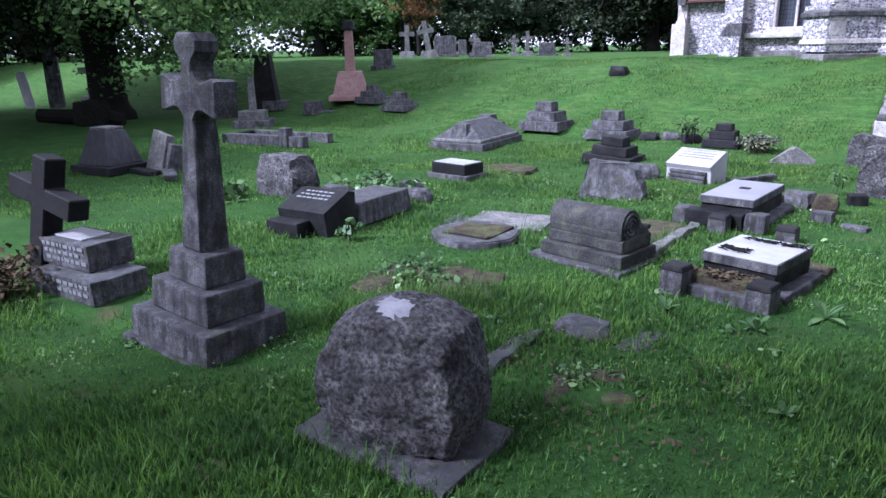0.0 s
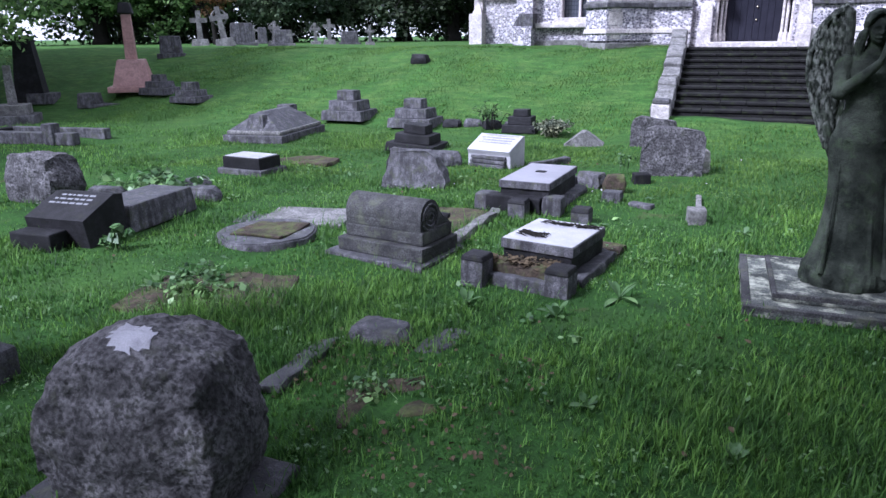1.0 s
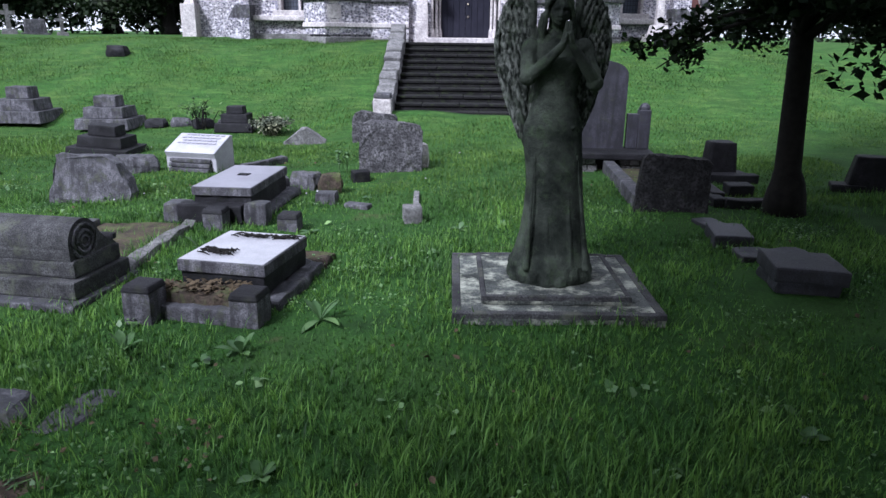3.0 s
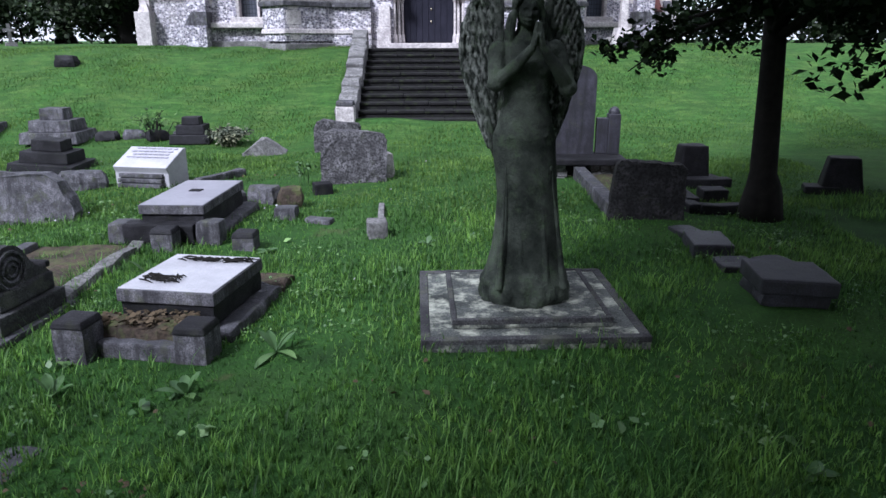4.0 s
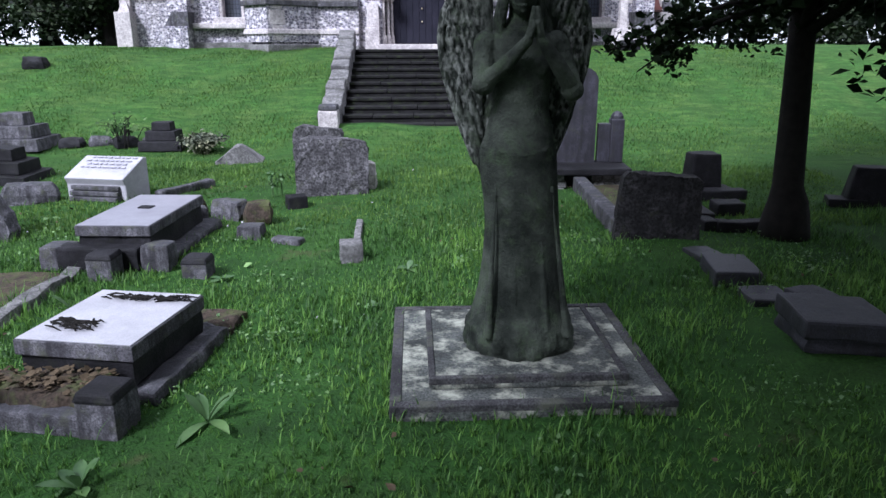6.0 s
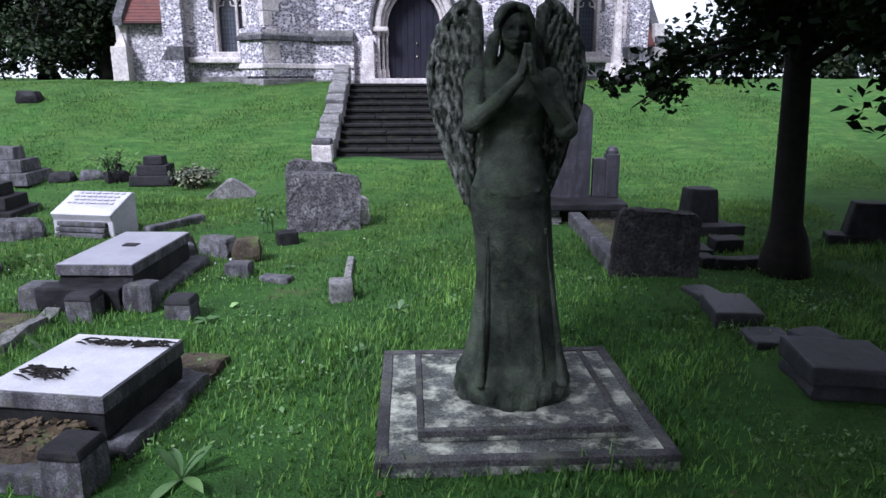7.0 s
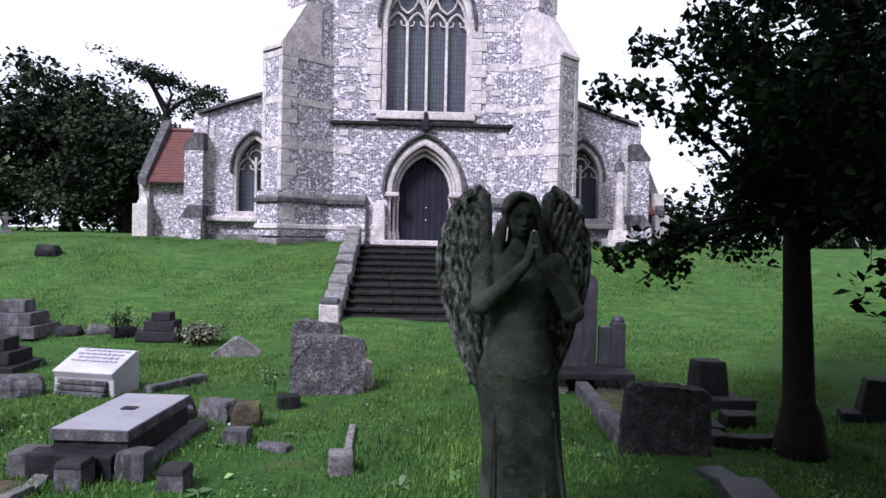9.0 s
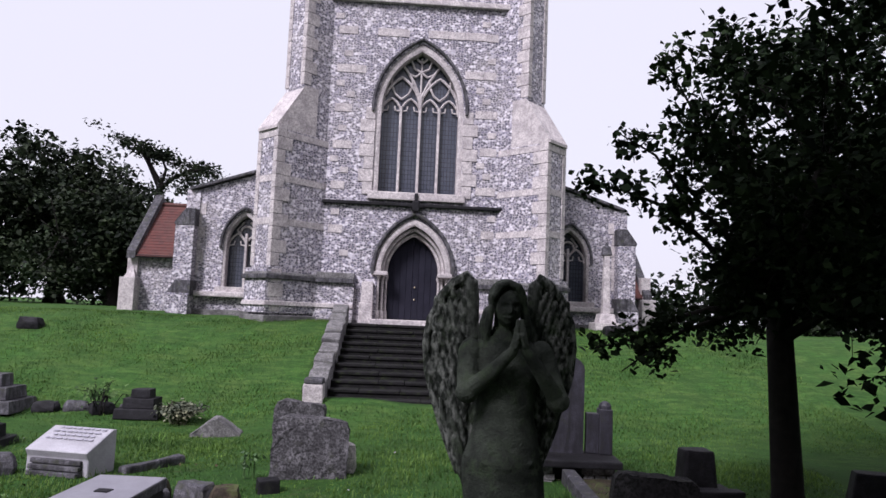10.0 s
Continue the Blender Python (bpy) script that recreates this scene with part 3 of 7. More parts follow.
def tracery_window(xc, half, sill, spring, lights, y, parent, rise=1.02, edge=0.2):
    win = part("window", band(arch(xc, half, sill, spring, 14, rise), edge, y - 0.02, y + 0.5), PALE, parent, "traceried pointed window in a limestone frame")
    part("hood_mould", band(arch(xc, half + edge - 0.02, spring - 0.1, spring, 14, rise), 0.08, y - 0.14, y + 0.02), GREY, win, "weathered hood mould")
    part("window_sill", blocks((xc, y - 0.02, sill - 0.2, 2 * half + 0.5, 0.3, 0.22, {"bevel": 0.03})), PALE, win)
    bm = bmesh.new()
    prism(bm, arch(xc, half + 0.02, sill - 0.02, spring, 12, rise), y + 0.34, y + 0.36)
    part("pane", bm, GLASS, win, "dark leaded glass")
    step = 2 * half / lights
    r, yy = 0.035, y + 0.26
    apex = max(p[1] for p in arch(xc, half, sill, spring, 14, rise))
    for k in range(1, lights):
        x = xc - half + k * step
        top = spring + (0.15 if k * 2 != lights else 0.4)
        bm = blocks((x, yy, sill, 0.075, 0.16, top - sill, {"bevel": 0.02}), amp=0.0)
        part("mullion", bm, PALE, win)
    bm = bmesh.new()
    for k in range(lights):
        x = xc - half + (k + 0.5) * step
        path3(bm, arch(x, step / 2, spring - 0.06, spring - 0.05, 7, 0.9)[1:-1], r, yy)
        for s in (-1, 1):
            path3(bm, [(x + s * step * 0.42, spring + 0.02), (x + s * step * 0.2, spring + 0.04), (x + s * step * 0.16, spring + 0.16)], r * 0.7, yy)
    if lights == 4:
        for s in (-1, 1):
            path3(bm, arch(xc + s * half / 2, half / 2, spring, spring + 0.04, 10, 1.05)[1:-1], r * 1.15, yy)
            for d in (-1, 1):
                x = xc + s * half / 2 + d * step * 0.52
                path3(bm, [(xc + s * half / 2, spring + 0.36), (x - d * 0.1, spring + 0.5), (x, spring + 0.72), (x + d * 0.02, spring + 0.95)], r, yy)
            path3(bm, [(xc, spring + 0.4), (xc + s * 0.2, spring + 0.85), (xc + s * 0.42, spring + 1.2), (xc + s * 0.5, spring + 1.3)], r * 1.15, yy)
            path3(bm, [(xc, spring + 1.15), (xc + s * 0.2, spring + 1.25), (xc + s * 0.3, spring + 1.5)], r, yy)
            path3(bm, [(xc + s * 0.36, spring + 1.1), (xc + s * 0.16, spring + 1.02), (xc, spring + 1.15)], r, yy)
            path3(bm, [(xc, spring + 1.42), (xc + s * 0.13, spring + 1.52), (xc + s * 0.18, spring + 1.7)], r, yy)
        path3(bm, [(xc, spring + 0.35), (xc, spring + 0.7), (xc, apex - 0.1)], r * 0.8, yy)
    else:
        ring = [(xc + 0.2 * math.cos(a), spring + 0.42 + 0.2 * math.sin(a)) for a in (2 * math.pi * i / 16 for i in range(17))]
        path3(bm, ring, r, yy)
        for s in (-1, 1):
            path3(bm, [(xc + s * 0.06, spring + 0.2), (xc + s * 0.3, spring + 0.5), (xc + s * 0.1, spring + 0.75)], r, yy)
    part("tracery", bm, PALE, win)
    return win


# stone jambs with toothed edges beside the great window
for k in range(7):
    for sx in (-1, 1):
        bm = bmesh.new()
        block(bm, DX + sx * (1.34 + 0.06 * (k % 2)), FACE + 0.01, 4.8 + 0.345 * k, 0.26 + 0.14 * (k % 2), 0.08, 0.33, bevel=0.006)
        part("jamb_stone", bm, PALE, church)
tracery_window(DX, 1.06, 4.86, 7.2, 4, FACE + 0.04, church, 0.86, 0.2)

# aisles, seen on both sides of the tower
AIS = 23.5
for sx in (-1, 1):
    xa, xb = CX + sx * 3.2, CX + sx * 6.7
    lo, hi = min(xa, xb), max(xa, xb)
    xw = CX + sx * 5.05
    outline = [(xa, TERRACE - 0.4), (xb, TERRACE - 0.4), (xb, 5.1), (xa, 6.25)]
    if sx < 0:
        outline = outline[::-1]
    part("aisle_wall", wall_with(outline, [arch(xw, 0.62, 2.15, 3.5, 10)], AIS, AIS + 0.7), FLINT, church, "knapped flint aisle wall with a raked parapet")
    bm = bmesh.new()
    m = pose((xa + xb) / 2, AIS + 0.3, 5.68, 0, sx * 18.2, 0)
    for v in block(bm, 0, 0, 0.03, 3.75, 0.9, 0.09, bevel=0.02):
        v.co = m @ v.co
    part("coping", bm, GREY, church)
    bm = bmesh.new()
    block(bm, CX + sx * 6.3, AIS + 6, TERRACE - 0.4, 0.7, 11.4, 4.0, bevel=0)
    part("aisle_side_wall", bm, FLINT, church)
    bm = bmesh.new()
    prism(bm, [(xa, 6.2), (xb, 5.0), (xb, 4.7), (xa, 5.9)] if sx > 0 else [(xb, 5.0), (xa, 6.2), (xa, 5.9), (xb, 4.7)], AIS + 0.7, AIS + 12)
    part("aisle_roof", bm, LEAD, church)
    tracery_window(xw, 0.54, 2.2, 3.5, 2, AIS + 0.04, church, 1.0, 0.13)
    part("plinth_course", blocks(((xa + xb) / 2, AIS - 0.1, 1.9, 3.5, 0.26, 0.16, {"bevel": 0.04})), PALE, church)
    part("plinth_course", blocks(((xa + xb) / 2, AIS - 0.06, TERRACE - 0.4, 3.4, 0.2, 0.56, {"bevel": 0.02})), RUBBLE, church)
    # end buttress with two weatherings
    x = CX + sx * 6.75
    bm = blocks((x, AIS - 0.15, TERRACE - 0.4, 0.62, 1.0, 1.0, {"bevel": 0.02}), (x, AIS, 1.96, 0.56, 0.8, 2.1, {"bevel": 0.02}), (x - sx * 0.1, AIS + 0.2, 4.4, 0.42, 0.5, 0.75, {"bevel": 0.02}))
    butt = part("aisle_buttress", bm, FLINT, church, "flint stepped buttress with stone weatherings")
    bm = bmesh.new()
    prism(bm, [(-0.3, 0), (0.3, 0), (0.3, 0.08), (0, 0.5), (-0.3, 0.5)] if sx > 0 else [(-0.3, 0), (0.3, 0), (0.3, 0.5), (0, 0.5), (-0.3, 0.08)], -0.42, 0.42, pose(x, AIS, 4.02))
    part("weathering", bm, GREY, butt)
    bm = bmesh.new()
    prism(bm, [(-0.34, 0), (0.34, 0), (0.34, 0.06), (0.1, 0.45), (-0.34, 0.45)] if sx > 0 else [(-0.34, 0), (0.34, 0), (0.34, 0.45), (-0.1, 0.45), (-0.34, 0.06)], -0.5, 0.42, pose(x, AIS - 0.1, 1.9))
    part("weathering", bm, GREY, butt)
    # quoins down the aisle edge
    for k in range(6):
        bm = bmesh.new()
        block(bm, CX + sx * (6.55 - 0.04 * (k % 2)), AIS + 0.02, 2.6 + 0.36 * k, 0.34 + 0.16 * (k % 2), 0.08, 0.34, bevel=0.006)
        part("quoin", bm, PALE, butt)

# side porches with tiled roofs
for sx, x0, x1, yb, ridge, eave in ((-1, -8.75, -6.2, 26.0, 5.2, 3.2), (1, 7.4, 9.0, 26.5, 4.3, 2.5)):
    por = part("porch_wall", blocks(((x0 + x1) / 2, yb + 1.8, TERRACE - 0.4, x1 - x0, 3.6, eave - TERRACE + 0.5, {"bevel": 0.0})), FLINT, church, "low flint side porch")
    bm = bmesh.new()
    xm = (x0 + x1) / 2
    prism(bm, [(-0.25, eave), (1.9, ridge), (4.0, eave)], x0 + 0.05 - (0.4 if sx > 0 else 0), x1 + (0.4 if sx < 0 else -0.05))
    for v in bm.verts:
        v.co = Vector((v.co.y, yb + v.co.x, v.co.z))
    bmesh.ops.recalc_face_normals(bm, faces=bm.faces[:])
    roof = part("roof", bm, TILES, por, "red clay tile roof")
    for k in range(18):
        u = k / 18
        bm = bmesh.new()
        block(bm, xm - sx * 0.2, yb - 0.25 + 2.15 * u, eave + 0.02 + (ridge - eave) * u, x1 - x0 + 0.35, 0.15, 0.025, bevel=0, tilt=42)
        part("tile_course", bm, TILES, roof)
    bm = bmesh.new()
    tube(bm, [(x0 - (0.4 if sx > 0 else 0), yb + 1.9, ridge + 0.05), (x1 + (0.4 if sx < 0 else 0), yb + 1.9, ridge + 0.05)], [0.08, 0.08], 8)
    part("ridge_tiles", bm, TILES, roof)
    edge = x0 if sx < 0 else x1
    bm = bmesh.new()
    prism(bm, [(-0.35, eave - 0.1), (1.9, ridge + 0.1), (4.1, eave - 0.1), (4.1, eave + 0.15), (1.9, ridge + 0.4), (-0.35, eave + 0.15)], -0.14, 0.14)
    for v in bm.verts:
        v.co = Vector((edge + v.co.y, yb + v.co.x, v.co.z))
    bmesh.ops.recalc_face_normals(bm, faces=bm.faces[:])
    part("gable_coping", bm, GREY, por)
    part("corner_buttress", blocks((edge, yb - 0.15, TERRACE - 0.4, 0.5, 0.7, 1.5, {"bevel": 0.02}), (edge, yb - 0.1, 2.4, 0.42, 0.5, 0.45, {"bevel": 0.01, "taper": 0.2}), (edge, yb, 2.4, 0.34, 0.3, 0.85, {"bevel": 0.02})), PALE, por)
    part("eaves_board", blocks((xm - sx * 0.1, yb - 0.27, eave - 0.06, x1 - x0, 0.07, 0.09)), DARK, por)
bm = bmesh.new()
tube(bm, [(-7.05, 25.9, 3.1), (-7.05, 25.9, 1.3)], [0.05, 0.05], 8)
part("drainpipe", bm, LEAD, church)

# ---- steps up the bank ----
stair = new("stone_staircase")
stair.matrix_world = pose(CX, 15.0, -0.1)
tagged(stair, "dark worn stone steps up the grass bank", "stairs", kind="structure")
N, RISE, GO = 11, 0.131, 0.41
for k in range(N):
    bm = bmesh.new()
    block(bm, 0, 0.5 * GO + k * GO + 0.2, -0.3 + RISE * k, 2.86, GO + 0.44, 0.3 + RISE - 0.05, bevel=0.01)
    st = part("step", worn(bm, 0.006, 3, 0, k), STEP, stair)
    x = -1.43
    random.seed(k + 20)
    while x < 1.4:
        w = min(random.uniform(0.5, 0.95), 1.43 - x)
        bm = bmesh.new()
        block(bm, x + w / 2, 0.5 * GO + k * GO - 0.02, RISE * (k + 1) - 0.055, w - 0.012, GO + 0.06, 0.05 + random.uniform(0, 0.008), bevel=0.012)
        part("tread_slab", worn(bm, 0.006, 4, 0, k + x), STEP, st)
        x += w
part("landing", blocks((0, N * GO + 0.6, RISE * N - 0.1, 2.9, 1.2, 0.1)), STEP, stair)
for sx in (-1, 1):
    flank = tagged(new("stair_flank_wall"), "rough pale stone wall flanking the steps", "wall", "stair flank walls", "structure")
    flank.matrix_world = pose(CX + sx * 1.62, 15.0, 0)
    part("end_pier", blocks((0, -0.22, -0.3, 0.36, 0.36, 0.62, {"bevel": 0.03}), amp=0.012, cuts=2), PALE, flank)
    part("pier_cap", blocks((0, -0.2, 0.32, 0.34, 0.4, 0.1, {"bevel": 0.03}), amp=0.012, cuts=2), GREY, flank)
    random.seed(7)
    y = 0.0
    while y < 4.7:
        d = random.uniform(0.4, 0.68)
        z = -0.05 + 0.325 * (y + d / 2)
        bm = bmesh.new()
        block(bm, random.uniform(-0.02, 0.02), y + d / 2, z - 0.5, 0.38, d - 0.02, 0.8 + random.uniform(-0.03, 0.05), bevel=0.04, tilt=17)
        part("wall_stone", worn(bm, 0.03, 3.5, 2, y), RUBBLE, flank, smooth=True)
        y += d


# ---- graves ----
def rock(w, d, h, seed, amp=0.06, cuts=5, taper=0.8, square=0.6):
    """A rough-hewn boulder: a box rounded off and broken by noise."""
    bm = bmesh.new()
    bmesh.ops.create_cube(bm, size=2.0)
    bmesh.ops.subdivide_edges(bm, edges=bm.edges[:], cuts=cuts * 2, use_grid_fill=True)
    for v in bm.verts:
        p = v.co.copy()
        r = p.normalized() * 1.25
        p = p * square + r * (1 - square)
        k = 1 - (1 - taper) * max(0, (p.z + 1) / 2) ** 1.5
        v.co = Vector((p.x * w / 2 * k, p.y * d / 2 * k, (p.z + 1) * h / 2))
        o = Vector((seed * 3.1, seed * 1.3, seed))
        n = noise.noise_vector((v.co + o) * 3.0) * amp + noise.noise_vector((v.co + o) * 9.0) * amp * 0.5 + noise.noise_vector((v.co + o) * 26.0) * amp * 0.25
        v.co += n
    return bm


def lettering(parent, rows, x0, x1, z1, pitch, y, tilt, material, seed=1, size=0.02):
    """Lines of worn lettering, each a row of short bars on a sloped or upright face."""
    random.seed(seed)
    bm = bmesh.new()
    for k in range(rows):
        x = x0 + random.uniform(0, 0.15) * (x1 - x0)
        end = x1 - random.uniform(0, 0.15) * (x1 - x0)
        while x < end:
            w = random.uniform(0.03, 0.085)
            block(bm, min(x + w / 2, x1), 0, -k * pitch, w, 0.003, size, bevel=0)
            x += w + 0.02
    m = pose(0, y, z1, tilt, 0, 0)
    for v in bm.verts:
        v.co = m @ v.co
    return tagged(part("lettering", bm, material, parent), "worn lettering, not legible", kind="stuff")


def step_base(name, x, y, w, tiers, material, label, group="stepped grave bases", turn=0.0, top=0.0, lean=(0, 0)):
    """A stepped base whose cross is lost: tiers of (width share, height)."""
    g = thing(name, x, y, turn, label, "gravestone", group, lean=lean)
    z = 0.0
    for k, (s, h) in enumerate(tiers):
        part("tier", blocks((0, 0, z, w * s, w * s * 0.85, h, {"bevel": 0.014, "taper": 0.95}), amp=0.008, cuts=1, seed=x + k), material, g)
        z += h
    if top:
        part("stump", blocks((0, 0, z, w * 0.2, w * 0.17, top, {"bevel": 0.02}), amp=0.02, cuts=2, seed=y), material, g)
    return g


# rough boulder stone on its slab
g = thing("boulder_headstone", -2.24, 1.8, 0, "rough-hewn grey granite boulder on a stone slab", "gravestone")
part("base_slab", blocks((0.0, -0.02, -0.06, 1.06, 0.7, 0.14, {"bevel": 0.02}), amp=0.012, cuts=3), GREY, g, "weathered stone base slab")
bm = rock(0.9, 0.6, 0.78, 1.4, 0.03, 16, 0.82, 0.6)
turned = pose(-0.02, 0.02, 0.03, -3, 0, 10)
for v in bm.verts:
    v.co.x *= 1 - 0.3 * max(0.0, 0.3 - v.co.z)
    v.co += noise.noise_vector(v.co * 45) * 0.012 + noise.noise_vector(v.co * 18) * 0.014
    up = max(0.0, v.co.z - 0.45)
    v.co.z -= up * (0.4 * min(1.2, abs(v.co.x) / 0.42) ** 3 + 0.25 * (max(0.0, -v.co.y) / 0.3) ** 2)
    v.co = turned @ v.co
# a worn patch on the top: a thin skin over the same relief
bm.normal_update()
skin = bmesh.new()
for f in bm.faces:
    c = f.calc_center_median()
    if f.normal.z > 0.5 and (c.x / 0.105) ** 2 + ((c.y + 0.05) / 0.075) ** 2 < 1 + 0.3 * noise.noise(c * 9):
        skin.faces.new([skin.verts.new(v.co + v.normal * 0.004) for v in f.verts])
bmesh.ops.remove_doubles(skin, verts=skin.verts[:], dist=0.0005)
part("boulder", bm, ROUGH, g, smooth=True)
part("worn_patch", skin, LAVENDER, g, "pale worn patch on the top", smooth=True)

# stone cross on three steps
g = thing("stone_cross", -4.38, 2.05, 0, "tall grey stone cross with hollowed arms on a stepped base", "gravestone", lean=(-1.5, 4.0))
part("footing", blocks((0, 0, -0.06, 1.04, 0.84, 0.08, {"bevel": 0.02}), amp=0.01, cuts=2), GREY, g)
part("tier", blocks((0, 0, 0.0, 0.94, 0.74, 0.25, {"bevel": 0.022, "taper": 0.97}), amp=0.006, cuts=2, seed=1), GREY, g)
part("tier", blocks((0, 0, 0.25, 0.68, 0.52, 0.24, {"bevel": 0.02, "taper": 0.97}), amp=0.006, cuts=2, seed=2), GREY, g)
part("tier", blocks((0, 0, 0.49, 0.46, 0.36, 0.24, {"bevel": 0.02, "taper": 0.93}), amp=0.006, cuts=2, seed=3), GREY, g)
bm = bmesh.new()
arm, top = 0.31, 2.24
line = [(-0.112, 0.73), (0.112, 0.73), (0.082, 1.55)]


def hollow(cx, cz, r, a0, a1, n=7):
    return [(cx + r * math.cos(radians(a0 + (a1 - a0) * i / n)), cz + r * math.sin(radians(a0 + (a1 - a0) * i / n))) for i in range(n + 1)]


line += hollow(0.15, 1.645, 0.09, 205, 60) + [(0.26, 1.7), (arm, 1.7), (arm, 1.94), (0.26, 1.955)] + hollow(0.15, 2.01, 0.09, 300, 150) + [(0.125, 2.12), (0.125, top - 0.05), (0.08, top), (-0.08, top), (-0.125, top - 0.05), (-0.125, 2.12)]
line += hollow(-0.15, 2.01, 0.09, 30, -120) + [(-0.26, 1.955), (-arm, 1.94), (-arm, 1.7), (-0.26, 1.7)] + hollow(-0.15, 1.645, 0.09, 120, -25) + [(-0.082, 1.55)]
prism(bm, line, -0.1, 0.1)
bmesh.ops.bevel(bm, geom=[e for e in bm.edges if abs(e.verts[0].co.y - e.verts[1].co.y) < 1e-4], offset=0.012, segments=1, affect="EDGES")
for v in bm.verts:
    v.co.y *= 1.25 - 0.3 * min(1, (v.co.z - 0.73) / 0.8)
part("cross", worn(bm, 0.005, 8), GREY, g)

# dark cross behind a lettered block
g = thing("dark_stone_cross", -6.95, 2.0, 4, "leaning dark granite cross behind a lettered block", "gravestone", lean=(-6, 11))
bm = bmesh.new()
prism(bm, [(-0.11, 0), (0.11, 0), (0.11, 0.78), (0.5, 0.78), (0.5, 0.98), (0.11, 0.98), (0.11, 1.26), (-0.11, 1.26), (-0.11, 0.98), (-0.5, 0.98), (-0.5, 0.78), (-0.11, 0.78)], -0.1, 0.1)
bmesh.ops.bevel(bm, geom=bm.edges[:], offset=0.012, segments=1, affect="EDGES")
part("cross", worn(bm, 0.004), BLACK, g)
g = thing("lettered_block", -6.38, 2.16, 4, "two-tier grey granite grave block with worn lettering", "gravestone")
part("lower_tier", blocks((0.14, -0.06, 0, 0.94, 0.56, 0.22, {"bevel": 0.02}), amp=0.01, cuts=2), GREY, g)
part("upper_tier", blocks((-0.06, 0.06, 0.22, 0.78, 0.46, 0.25, {"bevel": 0.02}), amp=0.01, cuts=2, seed=4), GREY, g)
# the bright light on the block's top, painted as a pale sheet
part("top_slab", blocks((-0.1, 0.06, 0.47, 0.46, 0.28, 0.02, {"bevel": 0.006})), POLISHED, g, "top painted pale as if lit from above")
lettering(g, 3, -0.4, 0.28, 0.41, 0.065, -0.176, 0, TEXT, 3, 0.033)
lettering(g, 2, -0.2, 0.56, 0.15, 0.07, -0.346, 0, TEXT, 4, 0.033)


def twigs(name, x, y, w, h, n, material, label, category, seed, leaves=0, leaf_mat=None, size=0.05, thick=0.006):
    """A tangle of thin arching stems, with small leaves where wanted."""
    random.seed(seed)
    g = thing(name, x, y, 0, label, category)
    bm = bmesh.new()
    tips = []
    for k in range(n):
        a, r = random.uniform(0, 2 * math.pi), random.uniform(0.1, 1) * w
        b = Vector((random.uniform(-1, 1) * w * 0.4, random.uniform(-1, 1) * w * 0.4, 0))
        e = b + Vector((math.cos(a) * r, math.sin(a) * r, h * random.uniform(0.4, 1)))
        mid = (b + e) / 2 + Vector((0, 0, h * 0.3))
        tube(bm, [b, mid, e], [thick, thick * 0.8, thick * 0.3], 4)
        tips += [mid, e, (mid + e) / 2]
    stems = part("stems", bm, material, g)
    if leaves:
        c = np.array([tips[random.randrange(len(tips))] for _ in range(leaves)])
        c = c + np.random.RandomState(seed).normal(0, w * 0.12, c.shape)
        c[:, 2] = np.abs(c[:, 2])
        leaf_cloud("leaves", c, size, leaf_mat, g, seed)
    return g


def leaf_cloud(name, c, size, material, parent, seed, flat=0.35, spread=0.4, simple=False):
    """Many small pointed leaves about the given places, each turned its own way."""
    rs = np.random.RandomState(seed)
    n = len(c)
    nor = rs.normal(0, 1, (n, 3))
    nor[:, 2] = np.abs(nor[:, 2]) + flat
    nor /= np.linalg.norm(nor, axis=1)[:, None]
    u = np.cross(nor, rs.normal(0, 1, (n, 3)))
    u /= np.linalg.norm(u, axis=1)[:, None]
    w = np.cross(nor, u)
    s = (size * (1 + spread * rs.normal(0, 1, n))).clip(size * 0.4, size * 2)[:, None]
    shape = ((-0.5, 0.0, 0), (-0.12, 0.42, 0.06), (0.2, 0.3, 0.04), (0.62, 0.0, -0.08), (0.2, -0.3, 0.04), (-0.12, -0.42, 0.06))
    if simple:
        shape = ((-0.5, 0.0, 0), (0.05, 0.36, 0.08), (0.6, 0.0, -0.06), (0.05, -0.36, 0.08))
    v = np.stack([c + s * (a * u + b * w + d * nor) for a, b, d in shape], 1).reshape(-1, 3)
    f = np.arange(n * len(shape)).reshape(n, len(shape))
    return arrays(name, v, f, material, parent)


twigs("dead_bush", -6.75, 1.4, 0.5, 0.42, 160, DEAD, "heap of dead reddish-brown stems against the block", "shrub", 5, 900, DEAD, 0.05)

# left of the cross: pedestal, leaning stone, slabs
g = thing("tapered_pedestal", -12.6, 5.85, 8, "dark tapered stone pedestal that has lost its cross", "gravestone")
part("foot", blocks((0, 0, 0, 1.1, 0.95, 0.16, {"bevel": 0.02}), amp=0.01, cuts=1), DARK, g)
part("shaft", blocks((0, 0, 0.16, 0.84, 0.76, 0.62, {"bevel": 0.02, "taper": 0.55}), amp=0.01, cuts=2), SLATE, g)
part("top", blocks((0, 0, 0.78, 0.42, 0.4, 0.05, {"bevel": 0.015})), RUBBLE, g)
g = thing("leaning_headstone", -11.7, 6.2, -12, "pale streaked headstone leaning backwards", "gravestone", lean=(-14, 6))
part("slab", blocks((0, 0, 0, 0.72, 0.16, 0.74, {"bevel": 0.015, "taper": 0.9}), amp=0.008, cuts=2), RUBBLE, g)
part("side_block", blocks((0.42, 0.12, 0, 0.16, 0.3, 0.62, {"bevel": 0.02}), amp=0.01, cuts=1), GREY, g)
g = thing("fallen_kerb", -11.0, 6.0, -30, "fallen dark kerb stones in the grass", "kerb")
